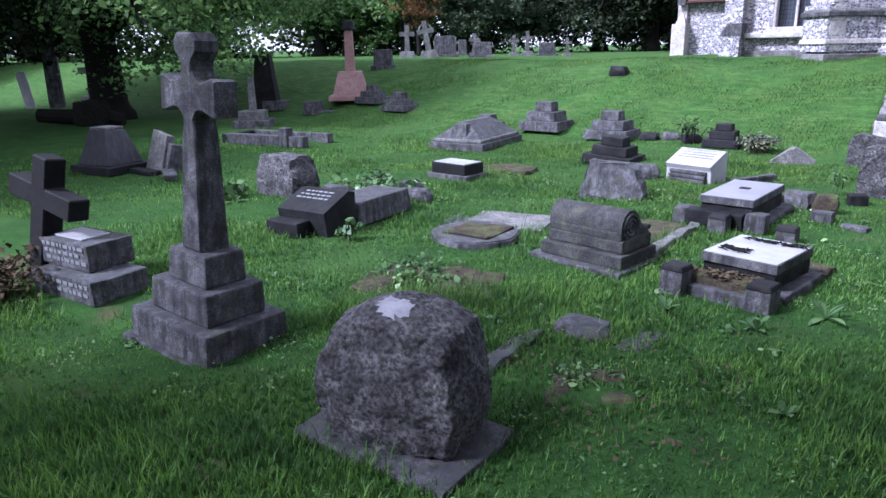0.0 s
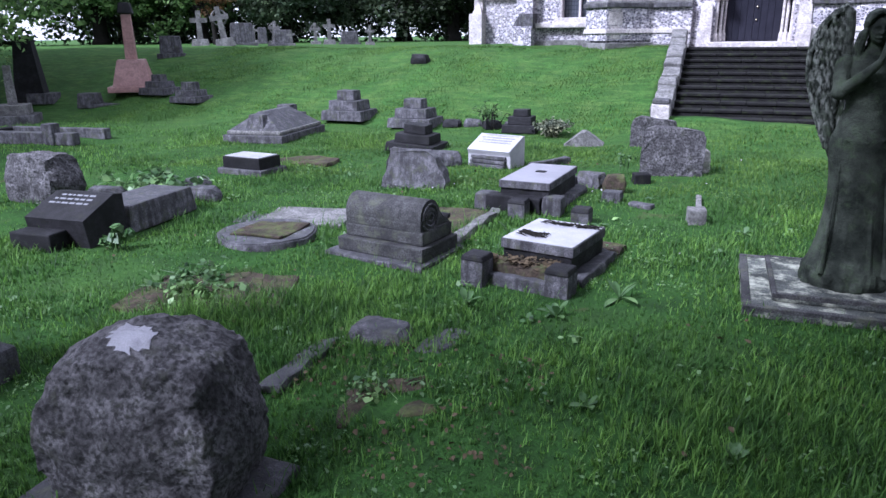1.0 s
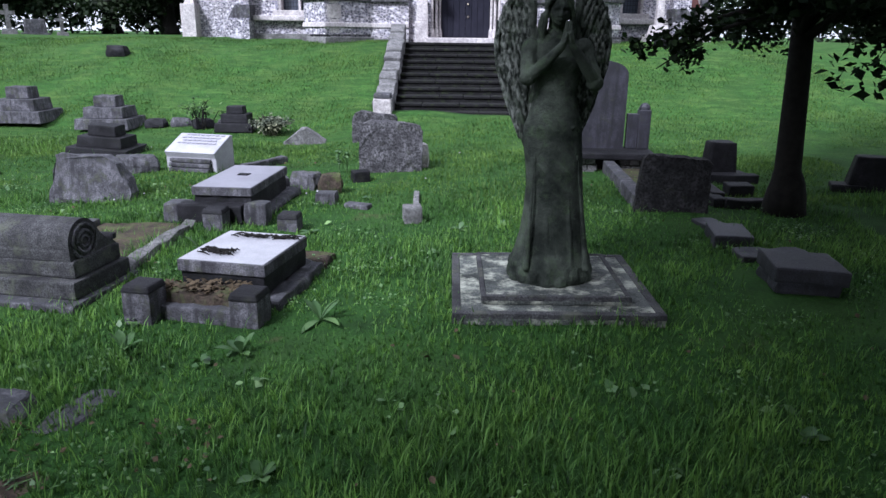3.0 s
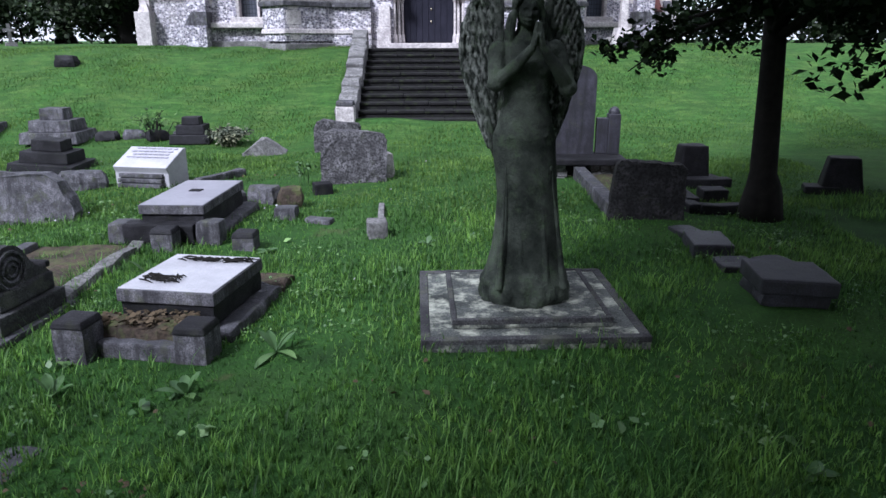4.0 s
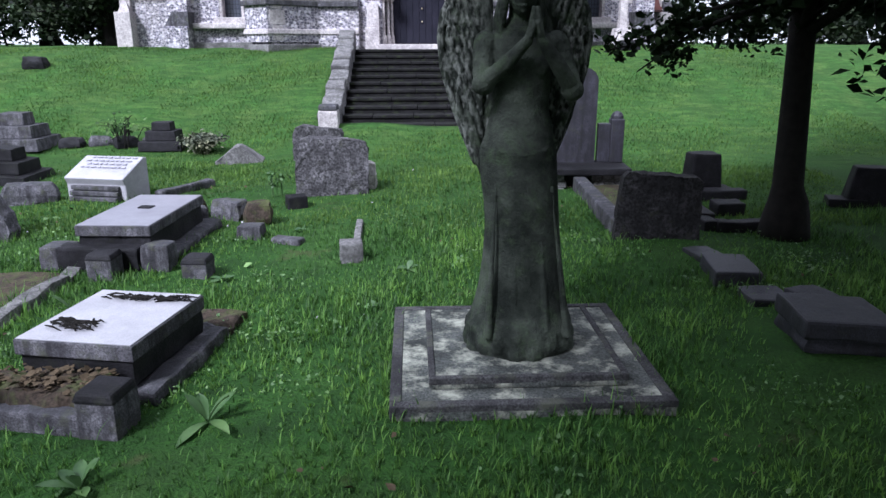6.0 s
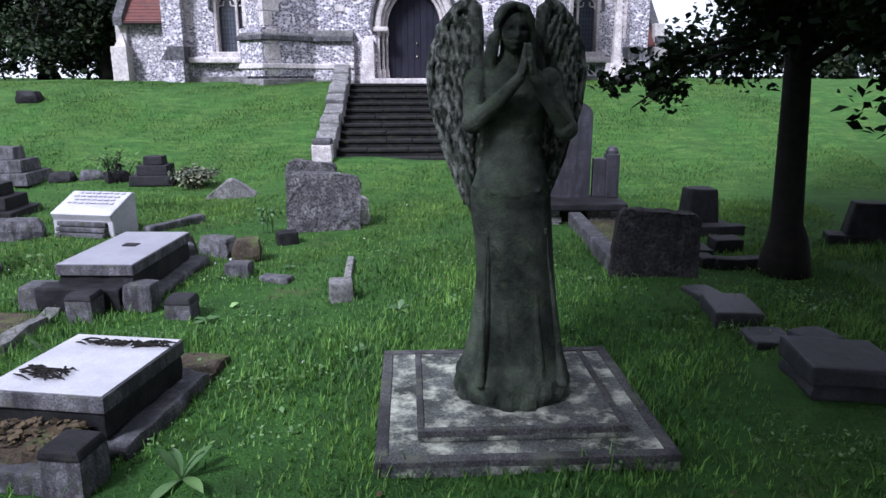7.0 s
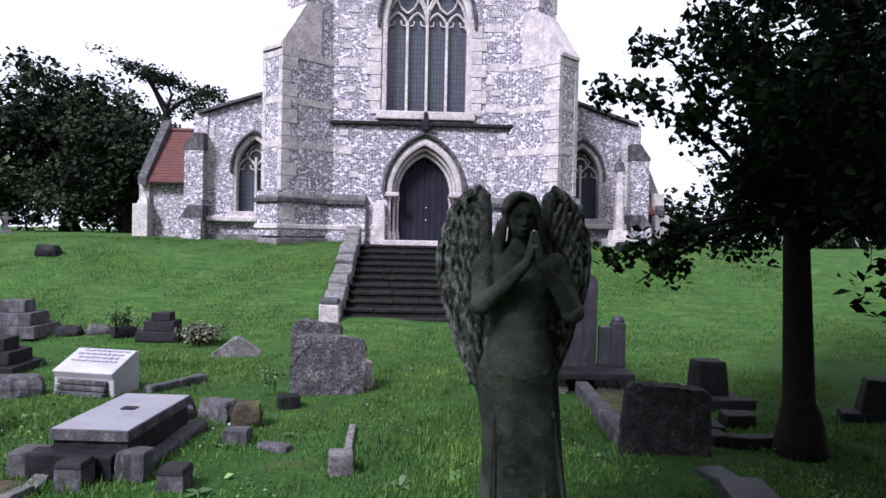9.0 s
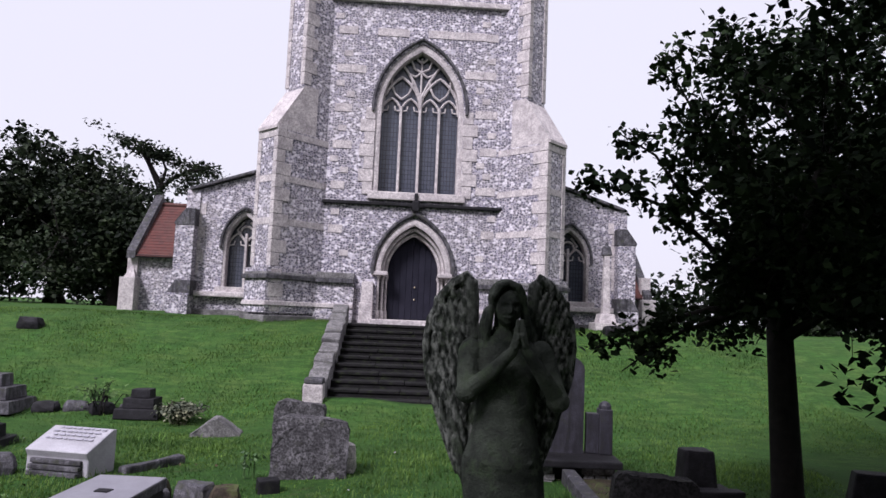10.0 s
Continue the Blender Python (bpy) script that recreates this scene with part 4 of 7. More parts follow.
part("kerb_stone", blocks((0, 0, 0, 1.0, 0.22, 0.12, {"bevel": 0.03}), amp=0.02, cuts=2), GREY, g)
part("kerb_stone", blocks((-0.6, -0.4, 0, 0.8, 0.2, 0.1, {"bevel": 0.03, "turn": 30}), amp=0.02, cuts=2, seed=2), DARK, g)
g = thing("edge_headstone", -16.2, 4.9, 10, "small grey headstone in long grass", "gravestone")
part("slab", blocks((0, 0, 0, 0.5, 0.16, 0.6, {"bevel": 0.03}), amp=0.01, cuts=1), GREY, g)
g = thing("boulder_headstone", -8.05, 6.1, -5, "low rough-hewn stone among tall weeds", "gravestone")
part("boulder", rock(1.0, 0.55, 0.62, 2.2, 0.05, 6), ROUGH, g)
twigs("weeds", -8.6, 5.5, 0.22, 0.25, 12, WEED, "tuft of broad-leaved weeds by the stone", "weeds", 8, 90, WEED, 0.11)
twigs("weeds", -6.7, 6.5, 0.6, 0.3, 25, WEED, "tangle of nettles on a collapsed grave", "weeds", 9, 420, WEED, 0.08)
g = thing("collapsed_kerb", -6.7, 6.6, 12, "collapsed rubble kerb of an overgrown grave", "kerb")
for k, (x, y, w, t) in enumerate(((-0.5, -0.3, 0.5, 20), (0.1, -0.45, 0.45, -15), (0.65, -0.1, 0.55, 10), (0.35, 0.4, 0.35, 40))):
    part("kerb_stone", rock(w, 0.26, 0.2, k + 3.0, 0.03, 3), GREY, g).matrix_basis = pose(x, y, 0, 0, 0, t)

# slanted desk grave with its ledger
g = thing("desk_gravestone", -6.02, 4.82, 4, "dark granite desk gravestone with white lettering and a ledger behind", "gravestone")
bm = bmesh.new()
prism(bm, [(-0.3, 0.0), (0.22, 0.0), (0.22, 0.46), (0.1, 0.48), (-0.34, 0.3)], -0.36, 0.36)
for v in bm.verts:
    v.co = Vector((v.co.y, v.co.x, v.co.z))
bmesh.ops.recalc_face_normals(bm, faces=bm.faces[:])
part("desk", worn(bm, 0.004), DARK, g)
lettering(g, 3, -0.3, 0.26, 0.45, 0.07, 0.03, -68, TEXT, 6, 0.028)
part("foot_block", blocks((-0.12, -0.42, 0, 0.5, 0.24, 0.2, {"bevel": 0.02}), amp=0.006, cuts=1), DARK, g)
part("ledger", blocks((0.05, 0.84, 0, 0.62, 1.14, 0.3, {"bevel": 0.03, "taper": 0.92}), amp=0.008, cuts=2), GREY, g)
twigs("weeds", -5.35, 4.6, 0.12, 0.25, 10, WEED, "small bush of weeds by the ledger", "weeds", 12, 120, WEED, 0.07)

# low round slab and a flush white one
g = thing("round_slab", -4.3, 5.57, 0, "low round stone slab sunk in the grass", "grave slab")
bm = bmesh.new()
bmesh.ops.create_cone(bm, cap_ends=True, segments=28, radius1=0.53, radius2=0.51, depth=0.1, matrix=pose(0, 0, 0.05))
bmesh.ops.bevel(bm, geom=[e for e in bm.edges if e.is_boundary or e.calc_face_angle(0) > 1], offset=0.015, segments=2, affect="EDGES")
part("rim", worn(bm, 0.01, 5), GREY, g)
part("earth_fill", worn(blocks((0.03, 0.02, 0.092, 0.6, 0.55, 0.03, {"bevel": 0.012}), cuts=3), 0.03, 6), EARTH, g)
g = thing("flush_slab", -4.34, 6.45, 12, "pale stone slab lying flush with the grass", "grave slab")
part("slab", blocks((0, 0, 0, 1.0, 0.75, 0.06, {"bevel": 0.012}), amp=0.012, cuts=3), RUBBLE, g)
part("broken_edge", blocks((-0.62, -0.1, 0, 0.3, 0.5, 0.05, {"bevel": 0.012}), amp=0.02, cuts=2), GREY, g)

# square box and hipped tomb
g = thing("box_gravestone", -6.6, 8.5, -6, "square dark stone block with sky light painted on its top", "gravestone")
part("plinth", blocks((0, 0, 0, 0.86, 0.6, 0.1, {"bevel": 0.015}), amp=0.008, cuts=1), GREY, g)
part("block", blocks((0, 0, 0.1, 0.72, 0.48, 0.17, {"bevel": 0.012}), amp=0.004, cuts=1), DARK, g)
# pale sheet paints the sky light on top of the dark block
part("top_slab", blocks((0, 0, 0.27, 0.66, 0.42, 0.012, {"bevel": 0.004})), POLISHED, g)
g = thing("hipped_tomb", -8.6, 12.1, 6, "long hipped grey stone tomb on a moulded base", "tomb")
part("base", blocks((0, 0, 0, 1.3, 2.0, 0.16, {"bevel": 0.02}), amp=0.006, cuts=1), GREY, g)
part("moulding", blocks((0, 0, 0.16, 1.18, 1.88, 0.08, {"bevel": 0.03}), amp=0.004, cuts=1), RUBBLE, g)
part("hipped_lid", blocks((0, 0, 0.24, 1.12, 1.8, 0.34, {"bevel": 0.012, "taper": 0.12, "taper_y": 0.62}), amp=0.004, cuts=1), GREY, g)
part("gablet", blocks((0, -0.62, 0.24, 0.42, 0.5, 0.3, {"bevel": 0.012, "taper": 0.7}), amp=0.004), GREY, g)

TI3 = [(1.0, 0.19), (0.68, 0.17), (0.36, 0.18)]
step_base("stepped_base", -9.1, 13.3, 1.0, TI3, GREY, "stepped grey base of a lost cross behind the hipped tomb")
step_base("stepped_base", -8.0, 14.2, 1.05, [(1.0, 0.22), (0.72, 0.22), (0.42, 0.22)], GREY, "three-stepped grey stone base of a lost cross")
step_base("stepped_base", -6.2, 13.9, 1.02, [(1.0, 0.2), (0.74, 0.2), (0.42, 0.2)], GREY, "three-stepped grey stone base with lichen")
step_base("stepped_base", -5.05, 11.3, 0.95, [(1.0, 0.16), (0.72, 0.16), (0.45, 0.16)], DARK, "dark stepped stone base, slightly tilted", lean=(0, 4), top=0.0)
step_base("stepped_base", -3.8, 13.9, 0.72, [(1.0, 0.16), (0.7, 0.16), (0.45, 0.14)], DARK, "small dark stepped base of a lost cross")
step_base("stepped_base", -14.7, 15.5, 0.9, TI3, GREY, "small stepped base near the pink pedestal")
step_base("stepped_base", -13.3, 15.1, 0.9, [(1.0, 0.16), (0.72, 0.16), (0.42, 0.2)], GREY, "low stepped base near the pink pedestal")

# scroll tomb with kerbs
g = thing("scroll_tomb", -2.8, 5.55, -10, "dark stone grave marker with a rolled scroll on three tiers", "gravestone")
part("footing", blocks((0.0, -0.02, -0.03, 1.1, 0.8, 0.08, {"bevel": 0.015}), amp=0.014, cuts=3), GREY, g)
part("tier", blocks((0.02, 0, 0.05, 0.96, 0.64, 0.13, {"bevel": 0.015}), amp=0.006, cuts=3, seed=1), ROLL, g, "stained lower tier")
part("tier", blocks((0.02, 0.02, 0.18, 0.88, 0.52, 0.13, {"bevel": 0.02}), amp=0.006, cuts=3, seed=2), ROLL, g, "stained upper tier")
bm = bmesh.new()
ring = [(-0.24, 0.31), (-0.245, 0.37)] + [(-0.08 + 0.165 * math.cos(radians(a)), 0.42 + 0.165 * math.sin(radians(a))) for a in range(190, 34, -7)] + [(0.1, 0.44), (0.15, 0.385), (0.22, 0.36), (0.27, 0.31)]
prism(bm, ring, -0.42, 0.42)
for v in bm.verts:
    v.co = Vector((v.co.y + 0.02, v.co.x, v.co.z))
bmesh.ops.recalc_face_normals(bm, faces=bm.faces[:])
part("scroll", worn(bm, 0.003), ROLL, g, "lichened rolled scroll")
for r in (0.125, 0.08, 0.042):
    bm = bmesh.new()
    tube(bm, [(0.444, -0.08 + r * math.cos(a), 0.42 + r * math.sin(a)) for a in (2 * math.pi * i / 14 for i in range(15))], [0.014] * 15, 5)
    part("volute", bm, GREY, g)
part("scroll_tail", blocks((0.02, 0.25, 0.34, 0.86, 0.05, 0.05, {"bevel": 0.018}), amp=0.003, cuts=1), DARK, g)
g = thing("grave_kerb", -2.82, 6.5, -2, "pale broken stone kerb round an earth-filled grave", "kerb")
part("kerb_stone", blocks((0.5, -0.1, -0.03, 0.13, 1.3, 0.14, {"bevel": 0.02}), amp=0.028, cuts=5), RUBBLE, g)
part("kerb_stone", blocks((0.46, 0.85, -0.03, 0.12, 0.5, 0.11, {"bevel": 0.02, "turn": 5}), amp=0.028, cuts=4, seed=3), RUBBLE, g)
part("kerb_stone", blocks((-0.45, 0.0, 0, 0.13, 1.4, 0.12, {"bevel": 0.02}), amp=0.015, cuts=3, seed=5), GREY, g)
part("earth_fill", worn(blocks((0.02, 0.0, 0, 0.84, 1.5, 0.07, {"bevel": 0.02}), cuts=4), 0.03, 5), EARTH, g)

# broken headstone
g = thing("broken_headstone", -3.82, 8.35, -4, "broken grey headstone with a ragged top edge", "gravestone", lean=(-5, 0))
bm = bmesh.new()
prism(bm, [(-0.5, 0), (0.46, 0), (0.5, 0.14), (0.42, 0.3), (0.34, 0.46), (0.2, 0.55), (-0.36, 0.56), (-0.4, 0.3)], -0.09, 0.09)
bmesh.ops.subdivide_edges(bm, edges=bm.edges[:], cuts=3, use_grid_fill=True)
part("slab", worn(worn(bm, 0.025, 6), 0.01, 18), GREY, g)

# white desk tablet
g = thing("white_desk_tablet", -3.22, 10.15, -13, "white marble desk tablet with worn lettering and stepped front", "gravestone")
bm = bmesh.new()
prism(bm, [(-0.2, 0.0), (0.26, 0.0), (0.26, 0.46), (0.2, 0.47), (-0.24, 0.28), (-0.2, 0.2)], -0.38, 0.38)
for v in bm.verts:
    v.co = Vector((v.co.y, v.co.x, v.co.z))
bmesh.ops.recalc_face_normals(bm, faces=bm.faces[:])
bmesh.ops.bevel(bm, geom=bm.edges[:], offset=0.008, segments=1, affect="EDGES")
part("tablet", bm, WHITE, g)
for k in range(3):
    part("front_step", blocks((0, -0.2 - 0.03 * k, 0.14 - 0.06 * k, 0.62, 0.08, 0.05, {"bevel": 0.01})), GREY, g)
lettering(g, 4, -0.3, 0.3, 0.462, 0.07, 0.14, -66, TEXTD, 9, 0.03)
g = thing("kerb_fragment", -4.05, 10.0, 25, "broken rounded kerb fragment", "kerb")
part("kerb_stone", rock(0.6, 0.3, 0.26, 6.1, 0.03, 4), GREY, g)
g = thing("kerb_fragment", -2.45, 10.6, 62, "long pale kerb stone half sunk in grass", "kerb")
part("kerb_stone", blocks((0, 0, 0, 0.9, 0.13, 0.12, {"bevel": 0.03}), amp=0.02, cuts=2), GREY, g)


def ledger(x, y, w, length, top, material, label, seed, posts=(), turn=0.0):
    """A raised ledger slab on a rough core, with short corner posts."""
    g = thing("ledger_tomb", x, y, turn, label, "tomb", "ledger tombs")
    part("kerb", blocks((0.03, length * 0.08, 0, w + 0.14, length + 0.12, 0.085, {"bevel": 0.02}), amp=0.035, cuts=8, seed=seed), GREY, g, "rough mossy kerb")
    part("core", blocks((0, 0, 0.1, w - 0.03, length - 0.04, top - 0.185, {"bevel": 0.01}), amp=0.014, cuts=4, seed=seed), DARK, g)
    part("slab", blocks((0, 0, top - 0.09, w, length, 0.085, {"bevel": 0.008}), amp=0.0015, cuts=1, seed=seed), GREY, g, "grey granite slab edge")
    # thin top sheet: sky reflection put into its paler colour, edges stay grey
    part("polished_top", blocks((0, 0, top - 0.005, w - 0.02, length - 0.02, 0.006, {"bevel": 0.002}), amp=0), material, g, "smooth ledger top with sky glare in its pale colour")
    for k, (px, py, h) in enumerate(posts):
        post = part("corner_post", blocks((px, py, -0.03, 0.2, 0.2, h, {"bevel": 0.012}), amp=0.008, cuts=1, seed=k), GREY, g)
        part("post_cap", blocks((px, py, h - 0.04, 0.215, 0.215, 0.05, {"bevel": 0.015, "taper": 0.85}), amp=0.004), DARK, post)
    return g


ga = ledger(-1.265, 5.55, 0.66, 0.76, 0.335, POLISHED, "pale polished ledger on a rubble kerb with short posts", 1, ((-0.37, -0.72, 0.27), (0.33, -0.62, 0.24)), -11)
part("front_kerb", blocks((-0.06, -0.66, 0, 0.6, 0.1, 0.12, {"bevel": 0.015}), amp=0.01, cuts=2), GREY, ga)
part("leaf_litter", worn(blocks((-0.04, -0.5, 0.0, 0.62, 0.34, 0.19, {"bevel": 0.05, "taper_y": 0.7}), cuts=6), 0.05, 8), EARTH, ga)
rs = np.random.RandomState(4)
tagged(leaf_cloud("fallen_leaves", np.stack([rs.uniform(-0.36, 0.26, 220), rs.uniform(-0.62, -0.4, 220), 0.18 + rs.uniform(0, 0.04, 220)], 1), 0.035, DEAD, ga, 4, flat=2.0), kind="stuff")
part("foot_litter", worn(blocks((0.05, 0.6, -0.03, 0.72, 0.4, 0.1, {"bevel": 0.03}), cuts=6), 0.035, 9, 0, 3), EARTH, ga)


def inlay_cross(k):
    """Remains of dry twigs lying on the slab."""
    z = 0.0
    bm = bmesh.new()
    for x, y, n, spread, along in (((-0.12, -0.16, 44, 0.11, 0.02), (0.05, 0.27, 60, 0.06, 0.22))[k],):
        for k in range(n):
            c = Vector((x + random.uniform(-along, along) + random.uniform(-1, 1) * spread, y + random.uniform(-1, 1) * spread * 0.6, z + random.uniform(0.002, 0.015)))
            d = Vector((random.uniform(-1, 1), random.uniform(-0.4, 0.4), random.uniform(-0.05, 0.1))) * random.uniform(0.03, 0.09)
            tube(bm, [c - d, c + Vector((0, 0, 0.008)), c + d], [0.004, 0.007, 0.003], 4)
    return bm


random.seed(3)
w = thing("dead_wreath", -1.265, 5.53, -11, "withered dark remains of flowers on the pale slab", "withered flowers", z=height(-1.265, 5.55) - 0.02 + 0.337)
for k in (0, 1):
    tagged(part("withered_stem", inlay_cross(k), BARK, w), kind="stuff")

gb = ledger(-1.99, 8.0, 0.62, 1.2, 0.36, LAVENDER, "grey polished ledger on a stepped dark kerb", 2, ((0.02, -0.82, 0.2), (0.72, -0.72, 0.14)), -4)
part("front_kerb", blocks((-0.1, -0.62, 0, 0.66, 0.16, 0.2, {"bevel": 0.02}), amp=0.012, cuts=2), DARK, gb)
part("side_post", blocks((-0.46, -0.58, 0, 0.24, 0.22, 0.2, {"bevel": 0.02}), amp=0.012, cuts=1), GREY, gb)
part("side_post", blocks((0.36, -0.6, 0, 0.22, 0.2, 0.22, {"bevel": 0.02}), amp=0.012, cuts=1, seed=3), GREY, gb)
part("rose_boss", blocks((0.0, 0.05, 0.355, 0.12, 0.1, 0.015, {"bevel": 0.006}), amp=0.01, cuts=2), DARK, gb)
g = thing("rubble_heap", -1.7, 9.15, -8, "mossy broken kerb and rubble behind the ledger", "rubble")
for k, (x, y, ww, t) in enumerate(((-0.3, 0, 0.42, 8), (0.15, 0.05, 0.4, -20), (0.5, -0.1, 0.3, 15), (-0.05, -0.35, 0.24, 40))):
    part("rubble_stone", rock(ww, 0.24, 0.22, k + 9.0, 0.03, 3), GREY if k % 2 else EARTH, g).matrix_basis = pose(x, y, 0, 0, 0, t)

# small loose stones on the lawn
for k, (x, y, ww, d, h, t, mt, lab) in enumerate((
    (-0.14, 7.62, 0.2, 0.22, 0.19, 8, RUBBLE, "small pale upright block in the grass"),
    (-1.15, 8.35, 0.24, 0.18, 0.15, -5, GREY, "small grey marker block in the grass"),
    (-0.78, 8.2, 0.3, 0.14, 0.07, -20, GREY, "flat sunk stone fragment"),
    (-0.95, 9.8, 0.24, 0.2, 0.16, 20, DARK, "dark loose stone in the grass"),
    (-0.13, 8.3, 0.07, 1.05, 0.08, 2, RUBBLE, "thin pale kerb edge in the grass"))):
    g = tagged(part("marker_stone", blocks((0, 0, -0.02, ww, d, h, {"bevel": 0.016, "taper": 0.95}), amp=0.008, cuts=1, seed=k), mt), lab, "stone", "loose stones")
    g.matrix_world = pose(x, y, height(x, y), 0, 0, t)

g = thing("pyramid_stone", -2.33, 12.95, 5, "low rough gabled stone", "gravestone")
bm = bmesh.new()
prism(bm, [(-0.36, 0), (0.38, 0), (0.36, 0.06), (0.03, 0.3), (-0.06, 0.29), (-0.35, 0.06)], -0.2, 0.2)
bmesh.ops.subdivide_edges(bm, edges=bm.edges[:], cuts=3, use_grid_fill=True)
part("stone", worn(worn(bm, 0.02, 6), 0.008, 20), RUBBLE, g)

# two rough headstones
for x, y, ww, hh, lab, sd, tl in ((-0.6, 10.4, 0.88, 0.72, "squat rough grey granite headstone with a pitted face", 1, 2), (-1.1, 12.95, 0.76, 0.55, "low rounded rough headstone behind another", 5, -3)):
    g = thing("rough_headstone", x, y, tl, lab, "gravestone", "rough headstones", lean=(-2, 2))
    bm = bmesh.new()
    prism(bm, [(-ww / 2, -0.02), (ww / 2, -0.02), (ww / 2, hh * 0.8), (ww * 0.44, hh * 0.93), (ww * 0.3, hh * 0.97), (-ww * 0.32, hh), (-ww * 0.45, hh * 0.92), (-ww / 2, hh * 0.75)], -0.12, 0.12)
    bmesh.ops.subdivide_edges(bm, edges=bm.edges[:], cuts=4, use_grid_fill=True)
    bmesh.ops.triangulate(bm, faces=[f for f in bm.faces if len(f.verts) > 4])
    bmesh.ops.subdivide_edges(bm, edges=[e for e in bm.edges if e.calc_length() > 0.12], cuts=3, use_grid_fill=True)
    part("slab", worn(worn(bm, 0.02, 5, 0, sd), 0.014, 17, 0, sd), ROUGH, g)
    if sd == 1:
        part("side_stone", rock(0.2, 0.2, 0.4, 4.4, 0.03, 3), PALE, g).matrix_basis = pose(0.42, 0.2, 0)

# broken kerb pieces in the foreground
g = thing("sunken_kerb", -1.95, 3.5, 0, "broken grey kerb stones sunk in rough grass", "kerb")
part("kerb_stone", blocks((0.34, 0.2, -0.04, 0.2, 0.42, 0.085, {"bevel": 0.02, "turn": -12}), amp=0.035, cuts=5), GREY, g)
part("kerb_stone", blocks((-0.4, -0.35, -0.04, 0.14, 0.75, 0.075, {"bevel": 0.02}), amp=0.035, cuts=6, seed=2), GREY, g)
part("kerb_stone", rock(0.42, 0.28, 0.13, 3.3, 0.03, 4), GREY, g).matrix_basis = pose(-0.1, 0.18, -0.02)
g = thing("bare_patch", -3.75, 4.0, 20, "mossy bare patch with creeping weeds", "earth patch")
part("earth", worn(blocks((0, 0, -0.02, 1.3, 0.85, 0.07, {"bevel": 0.03}), cuts=5), 0.05, 3), EARTH, g)
g = thing("bare_patch", -1.62, 2.9, 35, "trodden bare soil with dry bits of grass", "earth patch")
part("earth", worn(blocks((0, 0, -0.045, 0.6, 0.42, 0.06, {"bevel": 0.025}), cuts=5), 0.05, 4), EARTH, g)
twigs("weeds", -1.75, 3.0, 0.3, 0.07, 18, WEED, "creeping weeds on bare soil", "weeds", 24, 160, WEED, 0.03)
twigs("weeds", -4.0, 4.1, 0.45, 0.12, 40, WEED, "creeping weeds over a sunken grave", "weeds", 21, 500, WEED, 0.045)


g = thing("bare_patch", -6.4, 9.6, 10, "low brown mound of bare earth in the grass", "earth patch")
part("earth", worn(blocks((0, 0, -0.03, 1.1, 0.6, 0.1, {"bevel": 0.05}), cuts=5), 0.05, 3), EARTH, g)
twigs("weeds", -1.25, 10.2, 0.16, 0.42, 9, WEED, "thin pale upright weed before the rough headstone", "weeds", 26, 40, WEED, 0.045)


def dock(x, y, n, length, seed, label):
    """A rosette of long pointed leaves."""
    random.seed(seed)
    g = thing("dock_plant", x, y, 0, label, "weeds")
    for k in range(n):
        a = 2 * math.pi * k / n + random.uniform(-0.3, 0.3)
        el, L = random.uniform(0.35, 1.25), length * random.uniform(0.7, 1.1)
        bm = bmesh.new()
        rows = []
        for i in range(6):
            u = i / 5
            r, z = L * u * math.cos(el), L * (u * math.sin(el) - 0.35 * u * u) + 0.02
            wd = 0.026 * math.sin(math.pi * min(1, 0.06 + 0.94 * u) ** 1.3) + 0.003
            c, s = math.cos(a), math.sin(a)
            rows.append([bm.verts.new((r * c - wd * s * q, r * s + wd * c * q, z + 0.01 * abs(q))) for q in (-1, 0, 1)])
        for p, q in zip(rows, rows[1:]):
            for j in (0, 1):
                bm.faces.new((p[j], p[j + 1], q[j + 1], q[j]))
        part("leaf", bm, WEED, g, smooth=True)


for x, y, n, L, sd in ((-0.6, 4.88, 6, 0.28, 1), (-0.98, 4.38, 7, 0.2, 2), (-1.68, 4.38, 5, 0.24, 3), (-1.9, 6.35, 4, 0.25, 4), (0.2, 2.9, 6, 0.12, 5), (-0.55, 3.2, 5, 0.14, 6), (2.0, 3.6, 5, 0.12, 7), (-8.3, 5.3, 7, 0.3, 8), (-1.1, 7.1, 5, 0.16, 9), (0.35, 7.3, 5, 0.12, 10)):
    dock(x, y, n, L, sd, "rosette of pale green dock leaves in the lawn")

# shrubs along the foot of the bank
twigs("bare_shrub", -4.55, 13.9, 0.45, 0.55, 26, BARK, "small shrub with dark arching twigs", "shrub", 31, 130, LEAF_MID, 0.06, 0.01)
g = twigs("grey_shrub", -3.1, 13.6, 0.3, 0.32, 60, LEAF_GREY, "low rounded grey-green lavender bush", "shrub", 32, 1400, LEAF_GREY, 0.05)
g = thing("flower_bed_edge", -4.6, 13.9, 0, "low grey kerb with rubble beside the shrub", "kerb")
for k in range(4):
    part("kerb_stone", rock(0.4, 0.25, 0.18, k + 14.0, 0.03, 3), GREY if k % 2 else DARK, g).matrix_basis = pose(-0.75 + 0.45 * k, 0.1 * (k % 2), 0, 0, 0, 20 * k)

